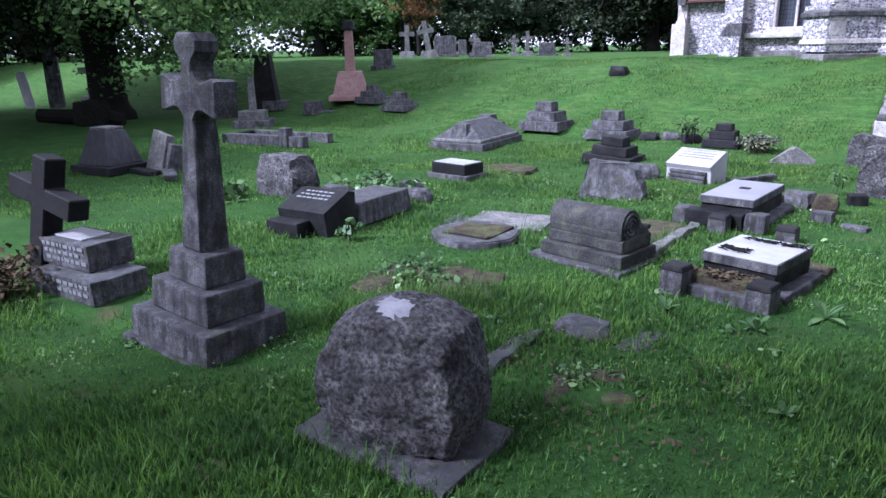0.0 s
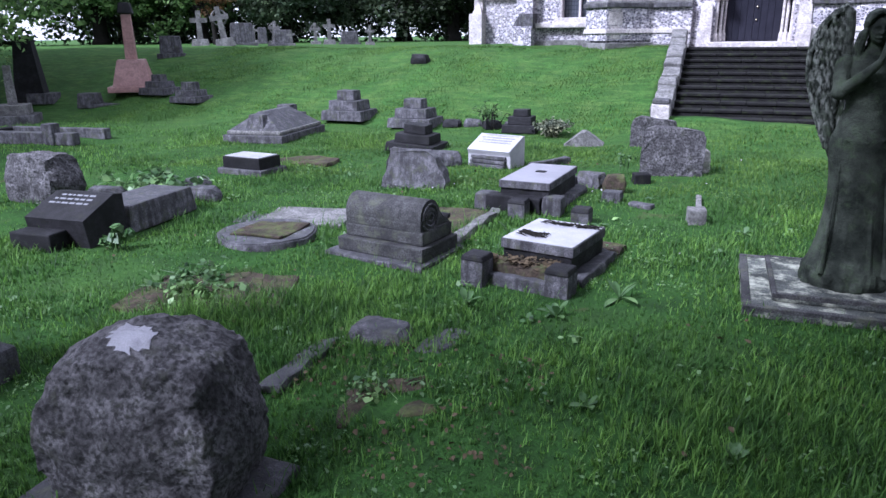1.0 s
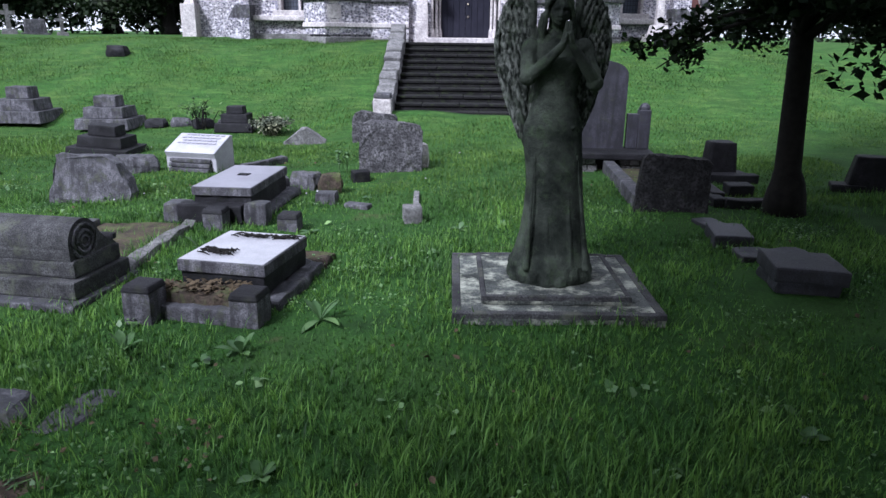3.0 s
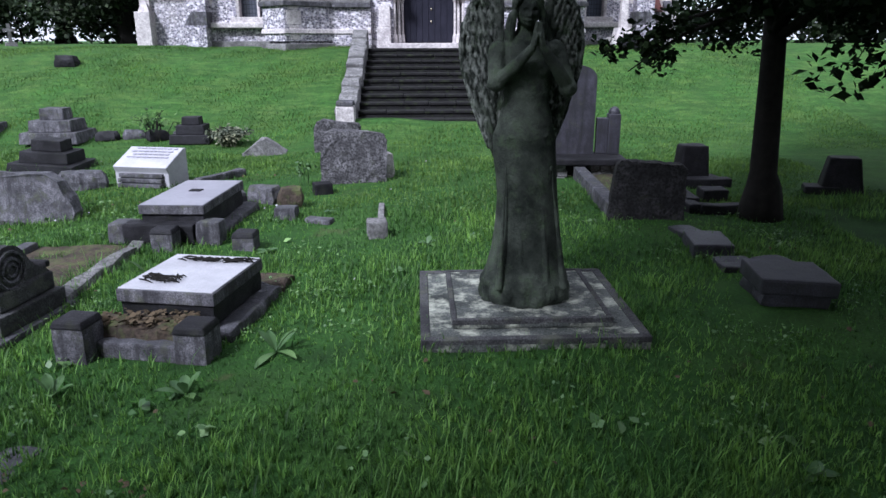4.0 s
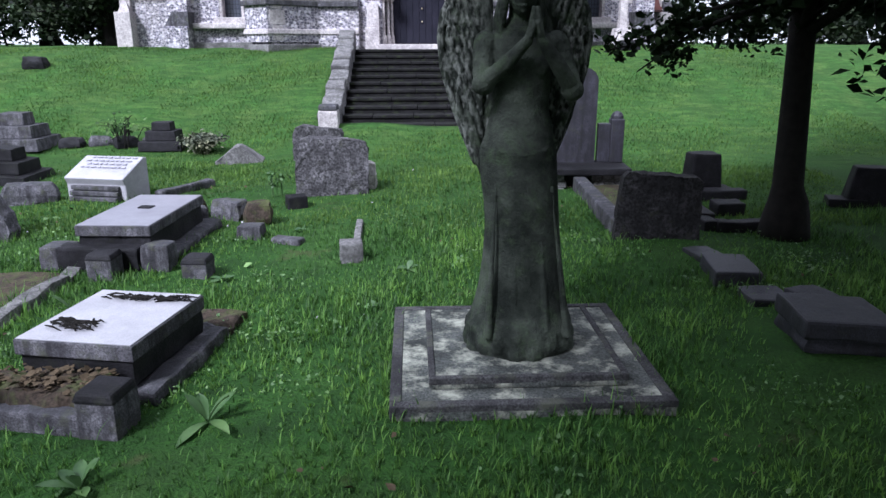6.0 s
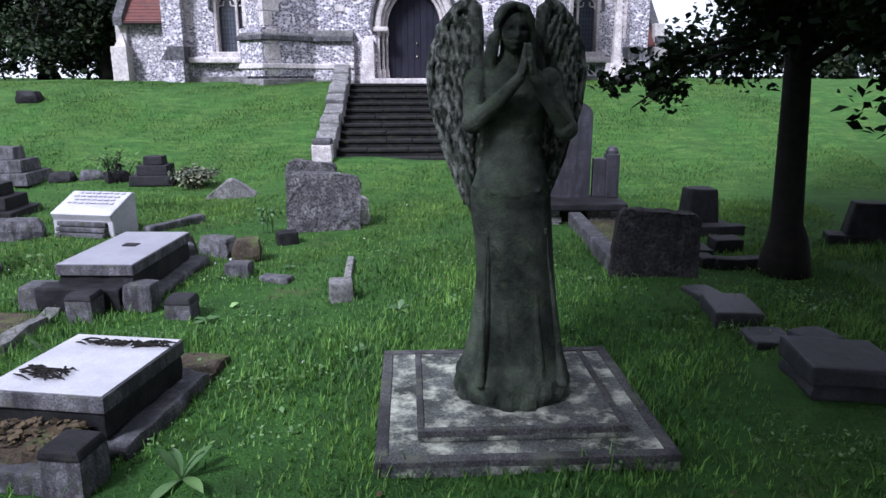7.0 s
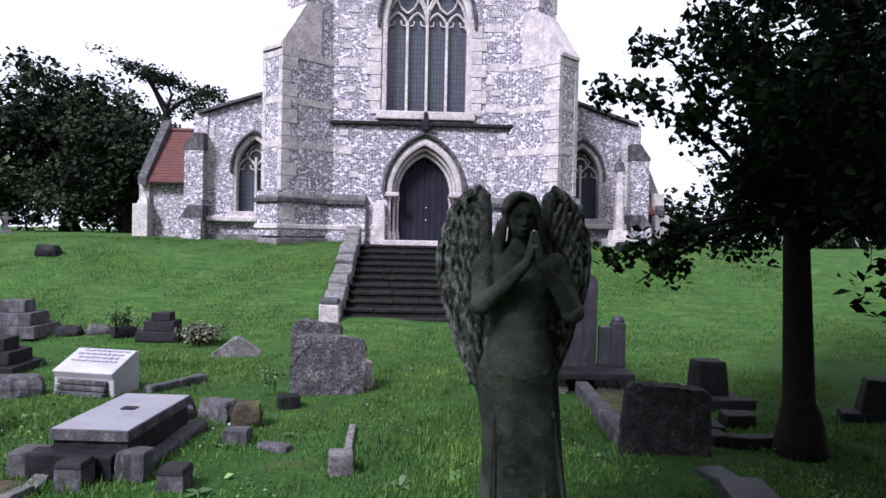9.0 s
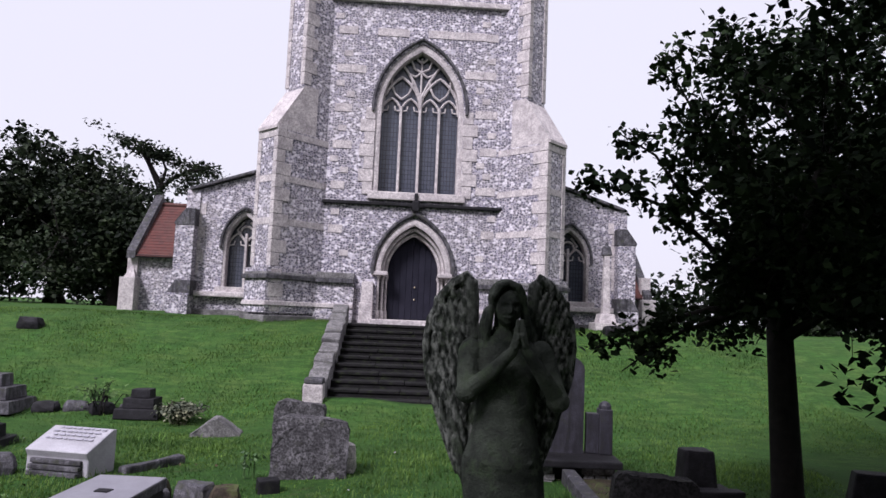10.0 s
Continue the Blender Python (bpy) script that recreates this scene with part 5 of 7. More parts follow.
# ---- right of the statue ----
g = thing("tall_tablet_monument", 2.5, 10.9, -4, "tall dark curved tablet with side posts on a bench-like base", "monument")
for x in (-0.36, 0.4):
    bm = bmesh.new()
    for k in range(3):
        for c in (-1, 0, 1):
            block(bm, x + c * 0.14 + 0.03 * (k % 2), -0.1, -0.04 + 0.085 * k, 0.13, 0.56, 0.078, bevel=0.01)
    part("footing", worn(bm, 0.008, 6), RUBBLE, g, "rough brick footing")
part("footing_core", blocks((0, 0.0, -0.02, 0.9, 0.4, 0.2, {"bevel": 0.01})), DARK, g)
part("bench_slab", blocks((0.05, -0.14, 0.22, 1.24, 0.72, 0.09, {"bevel": 0.02}), amp=0.004, cuts=1), DARK, g)
bm = bmesh.new()
prism(bm, [(-0.46, 0.31), (0.28, 0.31), (0.28, 1.3)] + [(-0.09 + 0.37 * math.cos(radians(a)), 1.36 + 0.2 * math.sin(radians(a))) for a in range(0, 181, 15)] + [(-0.46, 1.3)], -0.02, 0.14)
part("tablet", worn(bm, 0.003), SLATE, g, "dark streaked stone tablet")
for x, h, p in ((0.56, 0.66, 0.4), (-0.66, 0.66, -0.54)):
    bm = blocks((x, 0.06, 0.31, 0.17, 0.2, h - 0.1, {"bevel": 0.012}))
    tube(bm, [(x, 0.06, 0.19 + h), (x, 0.06, 0.25 + h), (x, 0.06, 0.29 + h), (x, 0.06, 0.31 + h)], [0.085, 0.08, 0.055, 0.015], 14)
    part("side_post", bm, SLATE, g, "round-topped side post")
    part("side_panel", blocks((p, 0.08, 0.31, 0.16, 0.12, 0.5, {"bevel": 0.01})), SLATE, g)
g = thing("long_grave_kerb", 2.45, 9.3, -3, "long grey granite kerb running to the tall tablet", "kerb")
part("kerb_stone", blocks((-0.02, 0.0, 0, 0.16, 2.3, 0.17, {"bevel": 0.02}), amp=0.008, cuts=2), GREY, g)
part("kerb_stone", blocks((0.95, 0.3, 0, 0.15, 2.0, 0.14, {"bevel": 0.02}), amp=0.008, cuts=2), DARK, g)
part("earth_fill", worn(blocks((0.45, 0.2, 0, 0.8, 2.0, 0.06, {"bevel": 0.02}), cuts=4), 0.03, 5), EARTH, g)
g = thing("rough_headstone", 2.66, 8.1, -10, "squat rough granite headstone on short grass, darkened for tree shade", "gravestone", "rough headstones", lean=(-3, 2))
bm = bmesh.new()
prism(bm, [(-0.38, -0.02), (0.38, -0.02), (0.37, 0.55), (0.31, 0.6), (-0.3, 0.615), (-0.35, 0.56)], -0.13, 0.13)
bmesh.ops.subdivide_edges(bm, edges=bm.edges[:], cuts=4, use_grid_fill=True)
bmesh.ops.triangulate(bm, faces=[f for f in bm.faces if len(f.verts) > 4])
bmesh.ops.subdivide_edges(bm, edges=[e for e in bm.edges if e.calc_length() > 0.12], cuts=3, use_grid_fill=True)
part("slab", worn(worn(bm, 0.018, 5), 0.016, 17), PITTED_SHADED, g)
g = thing("tapered_headstone", 3.95, 10.2, 0, "small dark tapered stone on a foot", "gravestone")
part("stone", blocks((0, 0, 0, 0.42, 0.34, 0.52, {"bevel": 0.03, "taper": 0.8}), amp=0.01, cuts=2), DARK, g)
part("foot", blocks((0.22, 0, 0, 0.3, 0.3, 0.1, {"bevel": 0.02}), amp=0.01), DARK, g)
g = thing("tapered_headstone", 5.55, 9.4, -20, "dark sloping stone under the tree", "gravestone")
part("stone", blocks((0, 0, 0, 0.5, 0.34, 0.46, {"bevel": 0.03, "taper": 0.7}), amp=0.01, cuts=2), DARK, g)
part("foot", blocks((-0.22, -0.05, 0, 0.4, 0.3, 0.1, {"bevel": 0.02}), amp=0.01), DARK, g)
g = thing("shaded_ledger", 2.86, 5.64, -8, "dark ledger stone lying raised in the tree's shade", "tomb", lean=(0, 2))
part("core", blocks((0.04, 0.03, 0, 0.46, 0.46, 0.12, {"bevel": 0.03}), amp=0.025, cuts=3), SLATE, g)
part("slab", blocks((0.04, 0, 0.11, 0.52, 0.5, 0.12, {"bevel": 0.02}), amp=0.005, cuts=3), SLATE, g)
g = thing("sunken_blocks", 2.85, 6.9, -10, "dark sunken kerb blocks under the tree", "kerb")
for k, (x, y, ww, d, h) in enumerate(((0, 0, 0.34, 0.5, 0.16), (0.12, -0.5, 0.3, 0.3, 0.1), (-0.08, 0.5, 0.24, 0.36, 0.1), (0.4, -0.55, 0.26, 0.24, 0.14))):
    part("kerb_stone", blocks((x, y, -0.02, ww, d, h, {"bevel": 0.02, "turn": 8 * k}), amp=0.012, cuts=1, seed=k), SLATE, g)
g = thing("tree_grave_kerb", 3.75, 8.9, 0, "dark overgrown kerb round a grave beside the trunk", "kerb")
for k, (x, y, ww, d) in enumerate(((-0.45, 0.2, 0.16, 1.6), (0.1, 0.95, 1.0, 0.16), (-0.1, -0.55, 0.6, 0.16), (0.1, 0.3, 0.3, 0.26))):
    part("kerb_stone", blocks((x, y, 0, ww, d, 0.16, {"bevel": 0.02}), amp=0.015, cuts=2, seed=k), DARK, g)

# ---- the angel ----
g = thing("angel_plinth", 0.97, 5.49, 0, "two-step square stone plinth with pale lichen and painted sun flecks", "plinth", z=-0.325)
part("lower_slab", blocks((0, 0, 0, 1.4, 1.32, 0.135, {"bevel": 0.015}), amp=0.004, cuts=4), PLINTH, g, "lower slab spotted with lichen and painted sun flecks")
part("upper_slab", blocks((0, 0.0, 0.135, 1.01, 0.98, 0.06, {"bevel": 0.02}), amp=0.003, cuts=4), PLINTH, g)


for size, z, wide in (((1.4, 1.32), 0.134, 0.06), ((1.01, 0.98), 0.194, 0.035)):
    for k in range(4):
        along, off = (size[0], size[1] / 2 - wide / 2) if k % 2 == 0 else (size[1] - 2 * wide, size[0] / 2 - wide / 2)
        bm = blocks((0, off + 0.001, z - 0.03, along, wide, 0.038, {"bevel": 0.006}), amp=0.001, cuts=3, seed=k)
        bmesh.ops.transform(bm, matrix=pose(0, 0, 0, 0, 0, 90 * k), verts=bm.verts[:])
        part("edge_moulding", bm, ROLL, g, "dark weathered edge")


def angel_mesh():
    """A robed, winged figure with joined palms, kept plain."""
    bm = bmesh.new()
    # robe: rings of (height, middle, half width, half depth)
    prof = [(-0.02, 0.035, 0.275, 0.25), (0.05, 0.036, 0.295, 0.265), (0.14, 0.037, 0.292, 0.26), (0.22, 0.04, 0.262, 0.235), (0.34, 0.045, 0.235, 0.21), (0.5, 0.042, 0.212, 0.19), (0.68, 0.038, 0.197, 0.175),
            (0.82, 0.028, 0.197, 0.168), (0.96, 0.012, 0.202, 0.165), (1.08, 0.005, 0.2, 0.16), (1.18, 0.01, 0.172, 0.14), (1.3, 0.012, 0.142, 0.122), (1.42, 0.012, 0.15, 0.128), (1.54, 0.008, 0.168, 0.128), (1.63, 0.005, 0.17, 0.105), (1.69, 0.0, 0.095, 0.075), (1.73, 0.0, 0.06, 0.062), (1.8, 0.0, 0.056, 0.058)]
    rings = []
    for z, c, a, d in prof:
        row = []
        for k in range(48):
            u = 2 * math.pi * k / 48
            fold = 1 + (0.016 * math.sin(6 * u + 3.5 * z) + 0.009 * math.sin(13 * u - 6 * z)) * max(0, 1 - z / 1.1)
            row.append(bm.verts.new((c + a * fold * math.cos(u), d * fold * math.sin(u), z)))
        rings.append(row)
    for p, q in zip(rings, rings[1:]):
        for k in range(48):
            bm.faces.new((p[k], p[(k + 1) % 48], q[(k + 1) % 48], q[k]))
    bm.faces.new(rings[0][::-1])
    bm.faces.new(rings[-1])
    # bust, girdle across the hips, folds that slant and fall from it
    for s in (-1, 1):
        ellipsoid(bm, (0.01 + s * 0.07, -0.085, 1.5), (0.066, 0.05, 0.062))
    tube(bm, [(-0.19, -0.03, 1.11), (-0.1, -0.128, 1.085), (0.01, -0.152, 1.07), (0.12, -0.125, 1.09), (0.2, -0.03, 1.13)], [0.008, 0.014, 0.016, 0.014, 0.008], 8)
    tube(bm, [(-0.16, -0.09, 1.06), (-0.04, -0.15, 0.96), (0.1, -0.16, 0.8), (0.2, -0.1, 0.62)], [0.003, 0.012, 0.014, 0.005], 8)
    tube(bm, [(-0.17, -0.08, 0.93), (-0.06, -0.15, 0.8), (0.07, -0.17, 0.6), (0.16, -0.16, 0.38)], [0.003, 0.012, 0.016, 0.005], 8)
    for x0, x1 in ((-0.12, -0.18), (-0.02, -0.04), (0.1, 0.13), (0.17, 0.24)):
        tube(bm, [(x0, -0.12, 0.95), (x0 * 0.9 + x1 * 0.1, -0.14, 0.78), ((x0 + x1) / 2 + 0.01, -0.172, 0.5), (x1 + 0.02, -0.22, 0.12)], [0.002, 0.006, 0.014, 0.026], 7)
    # uneven mound of cloth at the feet
    for k in range(18):
        u = 2 * math.pi * k / 18
        ellipsoid(bm, (0.037 + 0.255 * math.cos(u), 0.225 * math.sin(u), 0.05 + 0.04 * math.sin(5 * u)), (0.06, 0.06, 0.085), u=8, v=6)
    # head, bowed a little: brow, sockets, nose, lips and chin
    hz = 1.825
    for v in ellipsoid(bm, (0.004, -0.062, hz), (0.062, 0.08, 0.092), u=56, v=44):
        x, z = v.co.x - 0.004, v.co.z - hz
        if v.co.y < -0.06:
            v.co.y += 0.02 * math.exp(-((abs(x) - 0.026) / 0.014) ** 2 - ((z - 0.012) / 0.011) ** 2)
            v.co.y -= 0.006 * math.exp(-((abs(x) - 0.026) / 0.02) ** 2 - ((z - 0.03) / 0.008) ** 2)
            v.co.y -= 0.026 * math.exp(-((x / 0.01) ** 2) - ((z + 0.018) / 0.016) ** 2) + 0.012 * math.exp(-((x / 0.008) ** 2) - ((z - 0.008) / 0.022) ** 2)
            v.co.y += 0.008 * math.exp(-((x / 0.03) ** 2) - ((z + 0.036) / 0.005) ** 2)
            v.co.y -= 0.013 * math.exp(-((x / 0.022) ** 2) - ((z + 0.046) / 0.007) ** 2) + 0.012 * math.exp(-((x / 0.02) ** 2) - ((z + 0.076) / 0.013) ** 2)
    # long hair, parted in the middle, that frames the face and falls behind the shoulders
    ellipsoid(bm, (0.0, 0.03, 1.875), (0.09, 0.1, 0.1), u=24, v=16)
    for s in (-1, 1):
        for off, thick in ((0.0, 1.0), (0.03, 1.15), (0.06, 1.25)):
            tube(bm, [(0.0, -0.075 + off, 1.95), (s * 0.045, -0.1 + off, 1.93), (s * 0.074, -0.088 + off, 1.88), (s * (0.086 + 0.1 * off), -0.07 + off, 1.81), (s * (0.094 + 0.2 * off), -0.06 + off, 1.74), (s * (0.1 + 0.3 * off), -0.05 + off, 1.66)],
                 [0.016 * thick, 0.02 * thick, 0.019 * thick, 0.02 * thick, 0.022 * thick, 0.014 * thick], 10)
        # arms bent upwards, palms together
        e, ez = ((-0.19, 1.42) if s < 0 else (0.252, 1.39))
        hx = 0.04
        ellipsoid(bm, (s * 0.175 + 0.005, -0.01, 1.6), (0.062, 0.07, 0.072))
        tube(bm, [(s * 0.18 + 0.005, -0.01, 1.61), ((s * 0.18 + e) / 2, -0.05, 1.51), (e, -0.1, ez)], [0.058, 0.054, 0.05], 12)
        ellipsoid(bm, (e, -0.1, ez - 0.004), (0.058, 0.058, 0.054))
        tube(bm, [(e, -0.1, ez), (0.5 * (e + hx + s * 0.03), -0.17, 1.51), (hx + s * 0.034, -0.205, 1.62)], [0.046, 0.039, 0.026], 12)
        tube(bm, [(hx + s * 0.032, -0.205, 1.615), (hx + s * 0.017, -0.212, 1.68), (hx + s * 0.011, -0.205, 1.775)], [0.025, 0.02, 0.008], 8)
        tube(bm, [(hx + s * 0.02, -0.228, 1.64), (hx + s * 0.008, -0.238, 1.7)], [0.011, 0.007], 6)
        # wing: a thick curved plate with a heavy rim and overlapping feathers
        q = 1.0 if s < 0 else 0.97
        out = [(0.115, 1.66), (0.138, 1.76), (0.14, 1.88), (0.15, 1.965), (0.2, 1.995), (0.262, 1.96), (0.332, 1.885), (0.382, 1.775), (0.4, 1.65), (0.388, 1.51), (0.352, 1.375), (0.312, 1.25), (0.27, 1.14), (0.215, 1.0), (0.17, 1.02), (0.12, 1.2)]
        bow = lambda x: 0.1 + 0.12 * (x - 0.1)
        a = [bm.verts.new((s * q * x, bow(x), z)) for x, z in out]
        b = [bm.verts.new((s * q * x, bow(x) + 0.07, z)) for x, z in out]
        bm.faces.new(a if s > 0 else a[::-1])
        bm.faces.new(b[::-1] if s > 0 else b)
        for i in range(len(out)):
            j = (i + 1) % len(out)
            bm.faces.new((a[i], b[i], b[j], a[j]) if s > 0 else (a[j], b[j], b[i], a[i]))
        # thick inner and top rim, thinner along the outer edge
        tube(bm, [(s * q * (0.13 + 0.012), 0.09, 1.66)] + [(s * q * (x + (0.02 if x < 0.16 else -0.01)), bow(x) - 0.005, z - 0.012) for x, z in out[1:14]], [0.03, 0.036, 0.036, 0.036, 0.034, 0.03, 0.026, 0.022, 0.02, 0.019, 0.018, 0.017, 0.016, 0.012], 9)
        random.seed(11)
        for row in range(19):
            z = 1.9 - row * 0.048
            for col in range(7):
                x = 0.185 + col * 0.036 + (row % 2) * 0.018
                edge = 0.36 if z > 1.5 else 0.36 - (1.5 - z) * 0.31
                if x < edge - 0.01 and not (z > 1.86 and x > 0.28):
                    L = 0.042 + 0.004 * row * random.uniform(0.7, 1.2)
                    m = pose(0, 0, 0, 12 + random.uniform(-4, 4), s * (24 - 16 * random.random() - 3 * col), 0)
                    ellipsoid(bm, (s * q * x, bow(x) - 0.018 + random.uniform(-0.012, 0.008), z - L * 0.4), (0.0155, 0.02, L), m, 8, 6)
    return bm


def angel_stone():
    m, t, b = nodes("mossy_statue_stone")
    at = coords(t, False)
    broad, mid, fine = tex_noise(t, at, 4, 5), tex_noise(t, at, 16, 5), tex_noise(t, at, 80, 3)
    body = ramp(t, broad, [(0.38, (0.01, 0.013, 0.01)), (0.5, (0.034, 0.04, 0.032)), (0.64, (0.075, 0.087, 0.068))])
    sep = t.nodes.new("ShaderNodeSeparateXYZ")
    t.links.new(at, sep.inputs[0])
    bare = ramp(t, sep.outputs[1], [(0.06, (0, 0, 0)), (0.085, (0.85, 0.85, 0.85))])
    long = t.nodes.new("ShaderNodeVectorMath")
    long.operation = "MULTIPLY"
    long.inputs[1].default_value = (40, 24, 20)
    t.links.new(at, long.inputs[0])
    barbs = tex_noise(t, long.outputs[0], 1.0, 3, 0.55)
    # shade of the carved grooves is put into the colour, dark where low
    pale = ramp(t, barbs, [(0.42, (0.014, 0.017, 0.014)), (0.5, (0.1, 0.105, 0.095)), (0.62, (0.24, 0.25, 0.225))])
    col = mix(t, bare, body, pale)
    col = mix(t, ramp(t, tex_noise(t, at, 9, 6, 0.7), [(0.52, (0, 0, 0)), (0.66, (0.6, 0.6, 0.6))]), col, (0.06, 0.085, 0.045))
    col = mix(t, ramp(t, fine, [(0.35, (0.28, 0.28, 0.28)), (0.6, (0, 0, 0))]), col, (0.02, 0.022, 0.018))
    t.links.new(col, b.inputs["Base Color"])
    b.inputs["Roughness"].default_value = 0.88
    b.inputs["Specular IOR Level"].default_value = 0.2
    bumped(t, b, mix(t, bare, mix(t, 0.4, mid, fine), barbs), 1.0, 0.02)
    return m


angel = part("angel_statue", angel_mesh(), angel_stone(), smooth=True)
tagged(angel, "mossy dark stone angel with folded wings and joined palms", "statue")
angel.matrix_world = pose(0.94, 5.45, -0.135)
re = angel.modifiers.new("sculpt", "REMESH")
re.mode, re.voxel_size, re.use_smooth_shade = "VOXEL", 0.0055, True
so = angel.modifiers.new("wear", "SMOOTH")
so.factor, so.iterations = 0.5, 2

# ---- far stones on the rise and under the trees ----
def small_cross(x, y, h, material, label, turn=35, lean=(0, 0), celtic=False, z=None):
    g = thing("cross_headstone", x, y, turn, label, "gravestone", "far crosses", lean=lean, z=z)
    w = h * 0.24
    part("base", blocks((0, 0, -0.05, w * 2.2, w * 1.5, h * 0.2 + 0.05, {"bevel": 0.02, "taper": 0.8}), amp=0.006), material, g)
    bm = bmesh.new()
    s = w * 0.27
    prism(bm, [(-s * 1.25, h * 0.2), (s * 1.25, h * 0.2), (s, h * 0.66), (w, h * 0.66), (w, h * 0.79), (s, h * 0.79), (s, h), (-s, h), (-s, h * 0.79), (-w, h * 0.79), (-w, h * 0.66), (-s, h * 0.66)], -s * 0.8, s * 0.8)
    cross = part("cross", bm, material, g)
    if celtic:
        bm = bmesh.new()
        r = w * 0.78
        tube(bm, [(r * math.cos(a), 0, h * 0.725 + r * math.sin(a)) for a in (2 * math.pi * i / 18 for i in range(19))], [s * 0.45] * 19, 6)
        part("ring", bm, material, g)
    return g


def far(x, y, k=1.45):
    """A place further out on the same line from where the walk begins."""
    return 0.014 + (x - 0.014) * k, -0.85 + (y + 0.85) * k


for x, y, h, celtic, k, lab, lean in ((-15.4, 18.1, 1.75, False, 1.35, "pale stone cross on the skyline", (0, 0)), (-14.6, 18.3, 1.95, True, 1.35, "leaning pale stone cross on the skyline", (0, -9)), (-11.36, 18.3, 1.1, True, 1.4, "small ringed cross on the skyline", (0, 0)), (-11.0, 18.5, 1.25, False, 1.4, "plain pale cross on the skyline", (0, 0)),
                                   (-9.76, 18.7, 0.95, False, 1.4, "low grey cross on the skyline", (0, 0)), (-12.85, 18.3, 1.35, True, 1.5, "worn ringed cross among trees", (0, 4)), (-13.5, 18.2, 1.1, False, 1.6, "pale cross under the trees", (0, 0)), (-12.2, 18.3, 0.9, False, 1.45, "small cross on the skyline", (0, -3))):
    small_cross(*far(x, y, k), 0.82 * h, RUBBLE, lab, 35, lean, celtic)
for x, y, w, h, k, lab in ((-10.33, 18.5, 0.75, 0.62, 1.4, "low square headstone on the skyline"), (-16.06, 17.6, 0.72, 0.7, 1.05, "grey box-shaped stone at the top of the rise"), (-12.5, 18.3, 0.9, 0.75, 1.5, "broad pale headstone under the trees"), (-13.9, 18.2, 1.1, 1.0, 1.45, "broad tapering pale headstone"), (-13.2, 18.2, 0.5, 0.9, 1.7, "white headstone among trees")):
    fx, fy = far(x, y, k)
    g = thing("skyline_headstone", fx, fy, 35, lab, "gravestone", "far headstones")
    part("stone", blocks((0, 0, -0.05, w, 0.3, h, {"bevel": 0.04, "taper": 0.86}), amp=0.01, cuts=1), GREY, g)
    part("foot", blocks((0, 0, -0.05, w * 1.2, 0.45, 0.16, {"bevel": 0.02})), GREY, g)

g = thing("pink_pedestal_monument", -15.7, 15.6, 38, "pink granite pedestal with a broken dark column", "monument")
part("foot", blocks((0, 0, 0, 1.3, 1.3, 0.16, {"bevel": 0.02})), PINK, g)
part("pedestal", blocks((0, 0, 0.16, 1.06, 1.06, 0.72, {"bevel": 0.02, "taper": 0.66})), PINK, g)
part("shaft", blocks((0, 0, 0.88, 0.3, 0.3, 1.35, {"bevel": 0.02, "taper": 0.8})), PINK, g)
part("capital", blocks((0, 0, 2.1, 0.42, 0.42, 0.3, {"bevel": 0.05, "taper": 0.7})), DARK, g)
g = thing("white_cross_monument", -16.6, 12.4, 40, "pale cross shaft on a stepped base", "gravestone")
part("tier", blocks((0, 0, 0, 1.05, 1.05, 0.25, {"bevel": 0.02})), GREY, g)
part("tier", blocks((0, 0, 0.25, 0.72, 0.72, 0.25, {"bevel": 0.02})), RUBBLE, g)
part("shaft", blocks((0, 0, 0.5, 0.2, 0.2, 0.95, {"bevel": 0.02, "taper": 0.8})), RUBBLE, g)
g = thing("dark_tapered_stone", -18.6, 14.6, 30, "tall dark tapered stone under the trees", "gravestone")
part("stone", blocks((0, 0, 0, 0.85, 0.5, 1.85, {"bevel": 0.02, "taper": 0.55}), amp=0.01, cuts=1), DARK, g)
part("foot", blocks((0.3, 0, 0, 0.7, 0.7, 0.3, {"bevel": 0.02})), GREY, g)
g = thing("low_grave_surround", -12.9, 10.1, 8, "long low stone surround of a grave", "kerb")
part("kerb_stone", blocks((0, -0.4, 0, 2.3, 0.2, 0.24, {"bevel": 0.02}), amp=0.008, cuts=1), GREY, g)
part("kerb_stone", blocks((0, 0.5, 0, 2.3, 0.2, 0.22, {"bevel": 0.02}), amp=0.008, cuts=1), GREY, g)
part("end_post", blocks((0.6, -0.42, 0, 0.24, 0.24, 0.42, {"bevel": 0.02})), GREY, g)
part("end_kerb", blocks((-1.2, 0.05, 0, 0.2, 1.1, 0.22, {"bevel": 0.02})), DARK, g)
g = thing("box_headstone", -16.3, 14.5, 20, "small dark box-shaped stone on the rise", "gravestone")
part("stone", blocks((0, 0, 0, 0.56, 0.46, 0.4, {"bevel": 0.02, "taper": 0.85})), GREY, g)
part("foot", blocks((0.5, 0, 0, 0.9, 0.5, 0.12, {"bevel": 0.02})), GREY, g)
small_cross(-28.5, 14.0, 1.9, PALE, "pale cross with a ball-topped shaft under the trees", 45)
g = thing("white_slab", -31, 12.6, 45, "narrow white slab leaning under the trees", "gravestone", lean=(0, -8))
part("slab", blocks((0, 0, 0, 0.36, 0.14, 1.5, {"bevel": 0.02})), WHITE, g)
g = thing("dark_slab", -30, 13.2, 45, "tall dark slab under the trees", "gravestone")
part("slab", blocks((0, 0, 0, 0.6, 0.2, 2.6, {"bevel": 0.02, "taper": 0.9})), GREY, g)
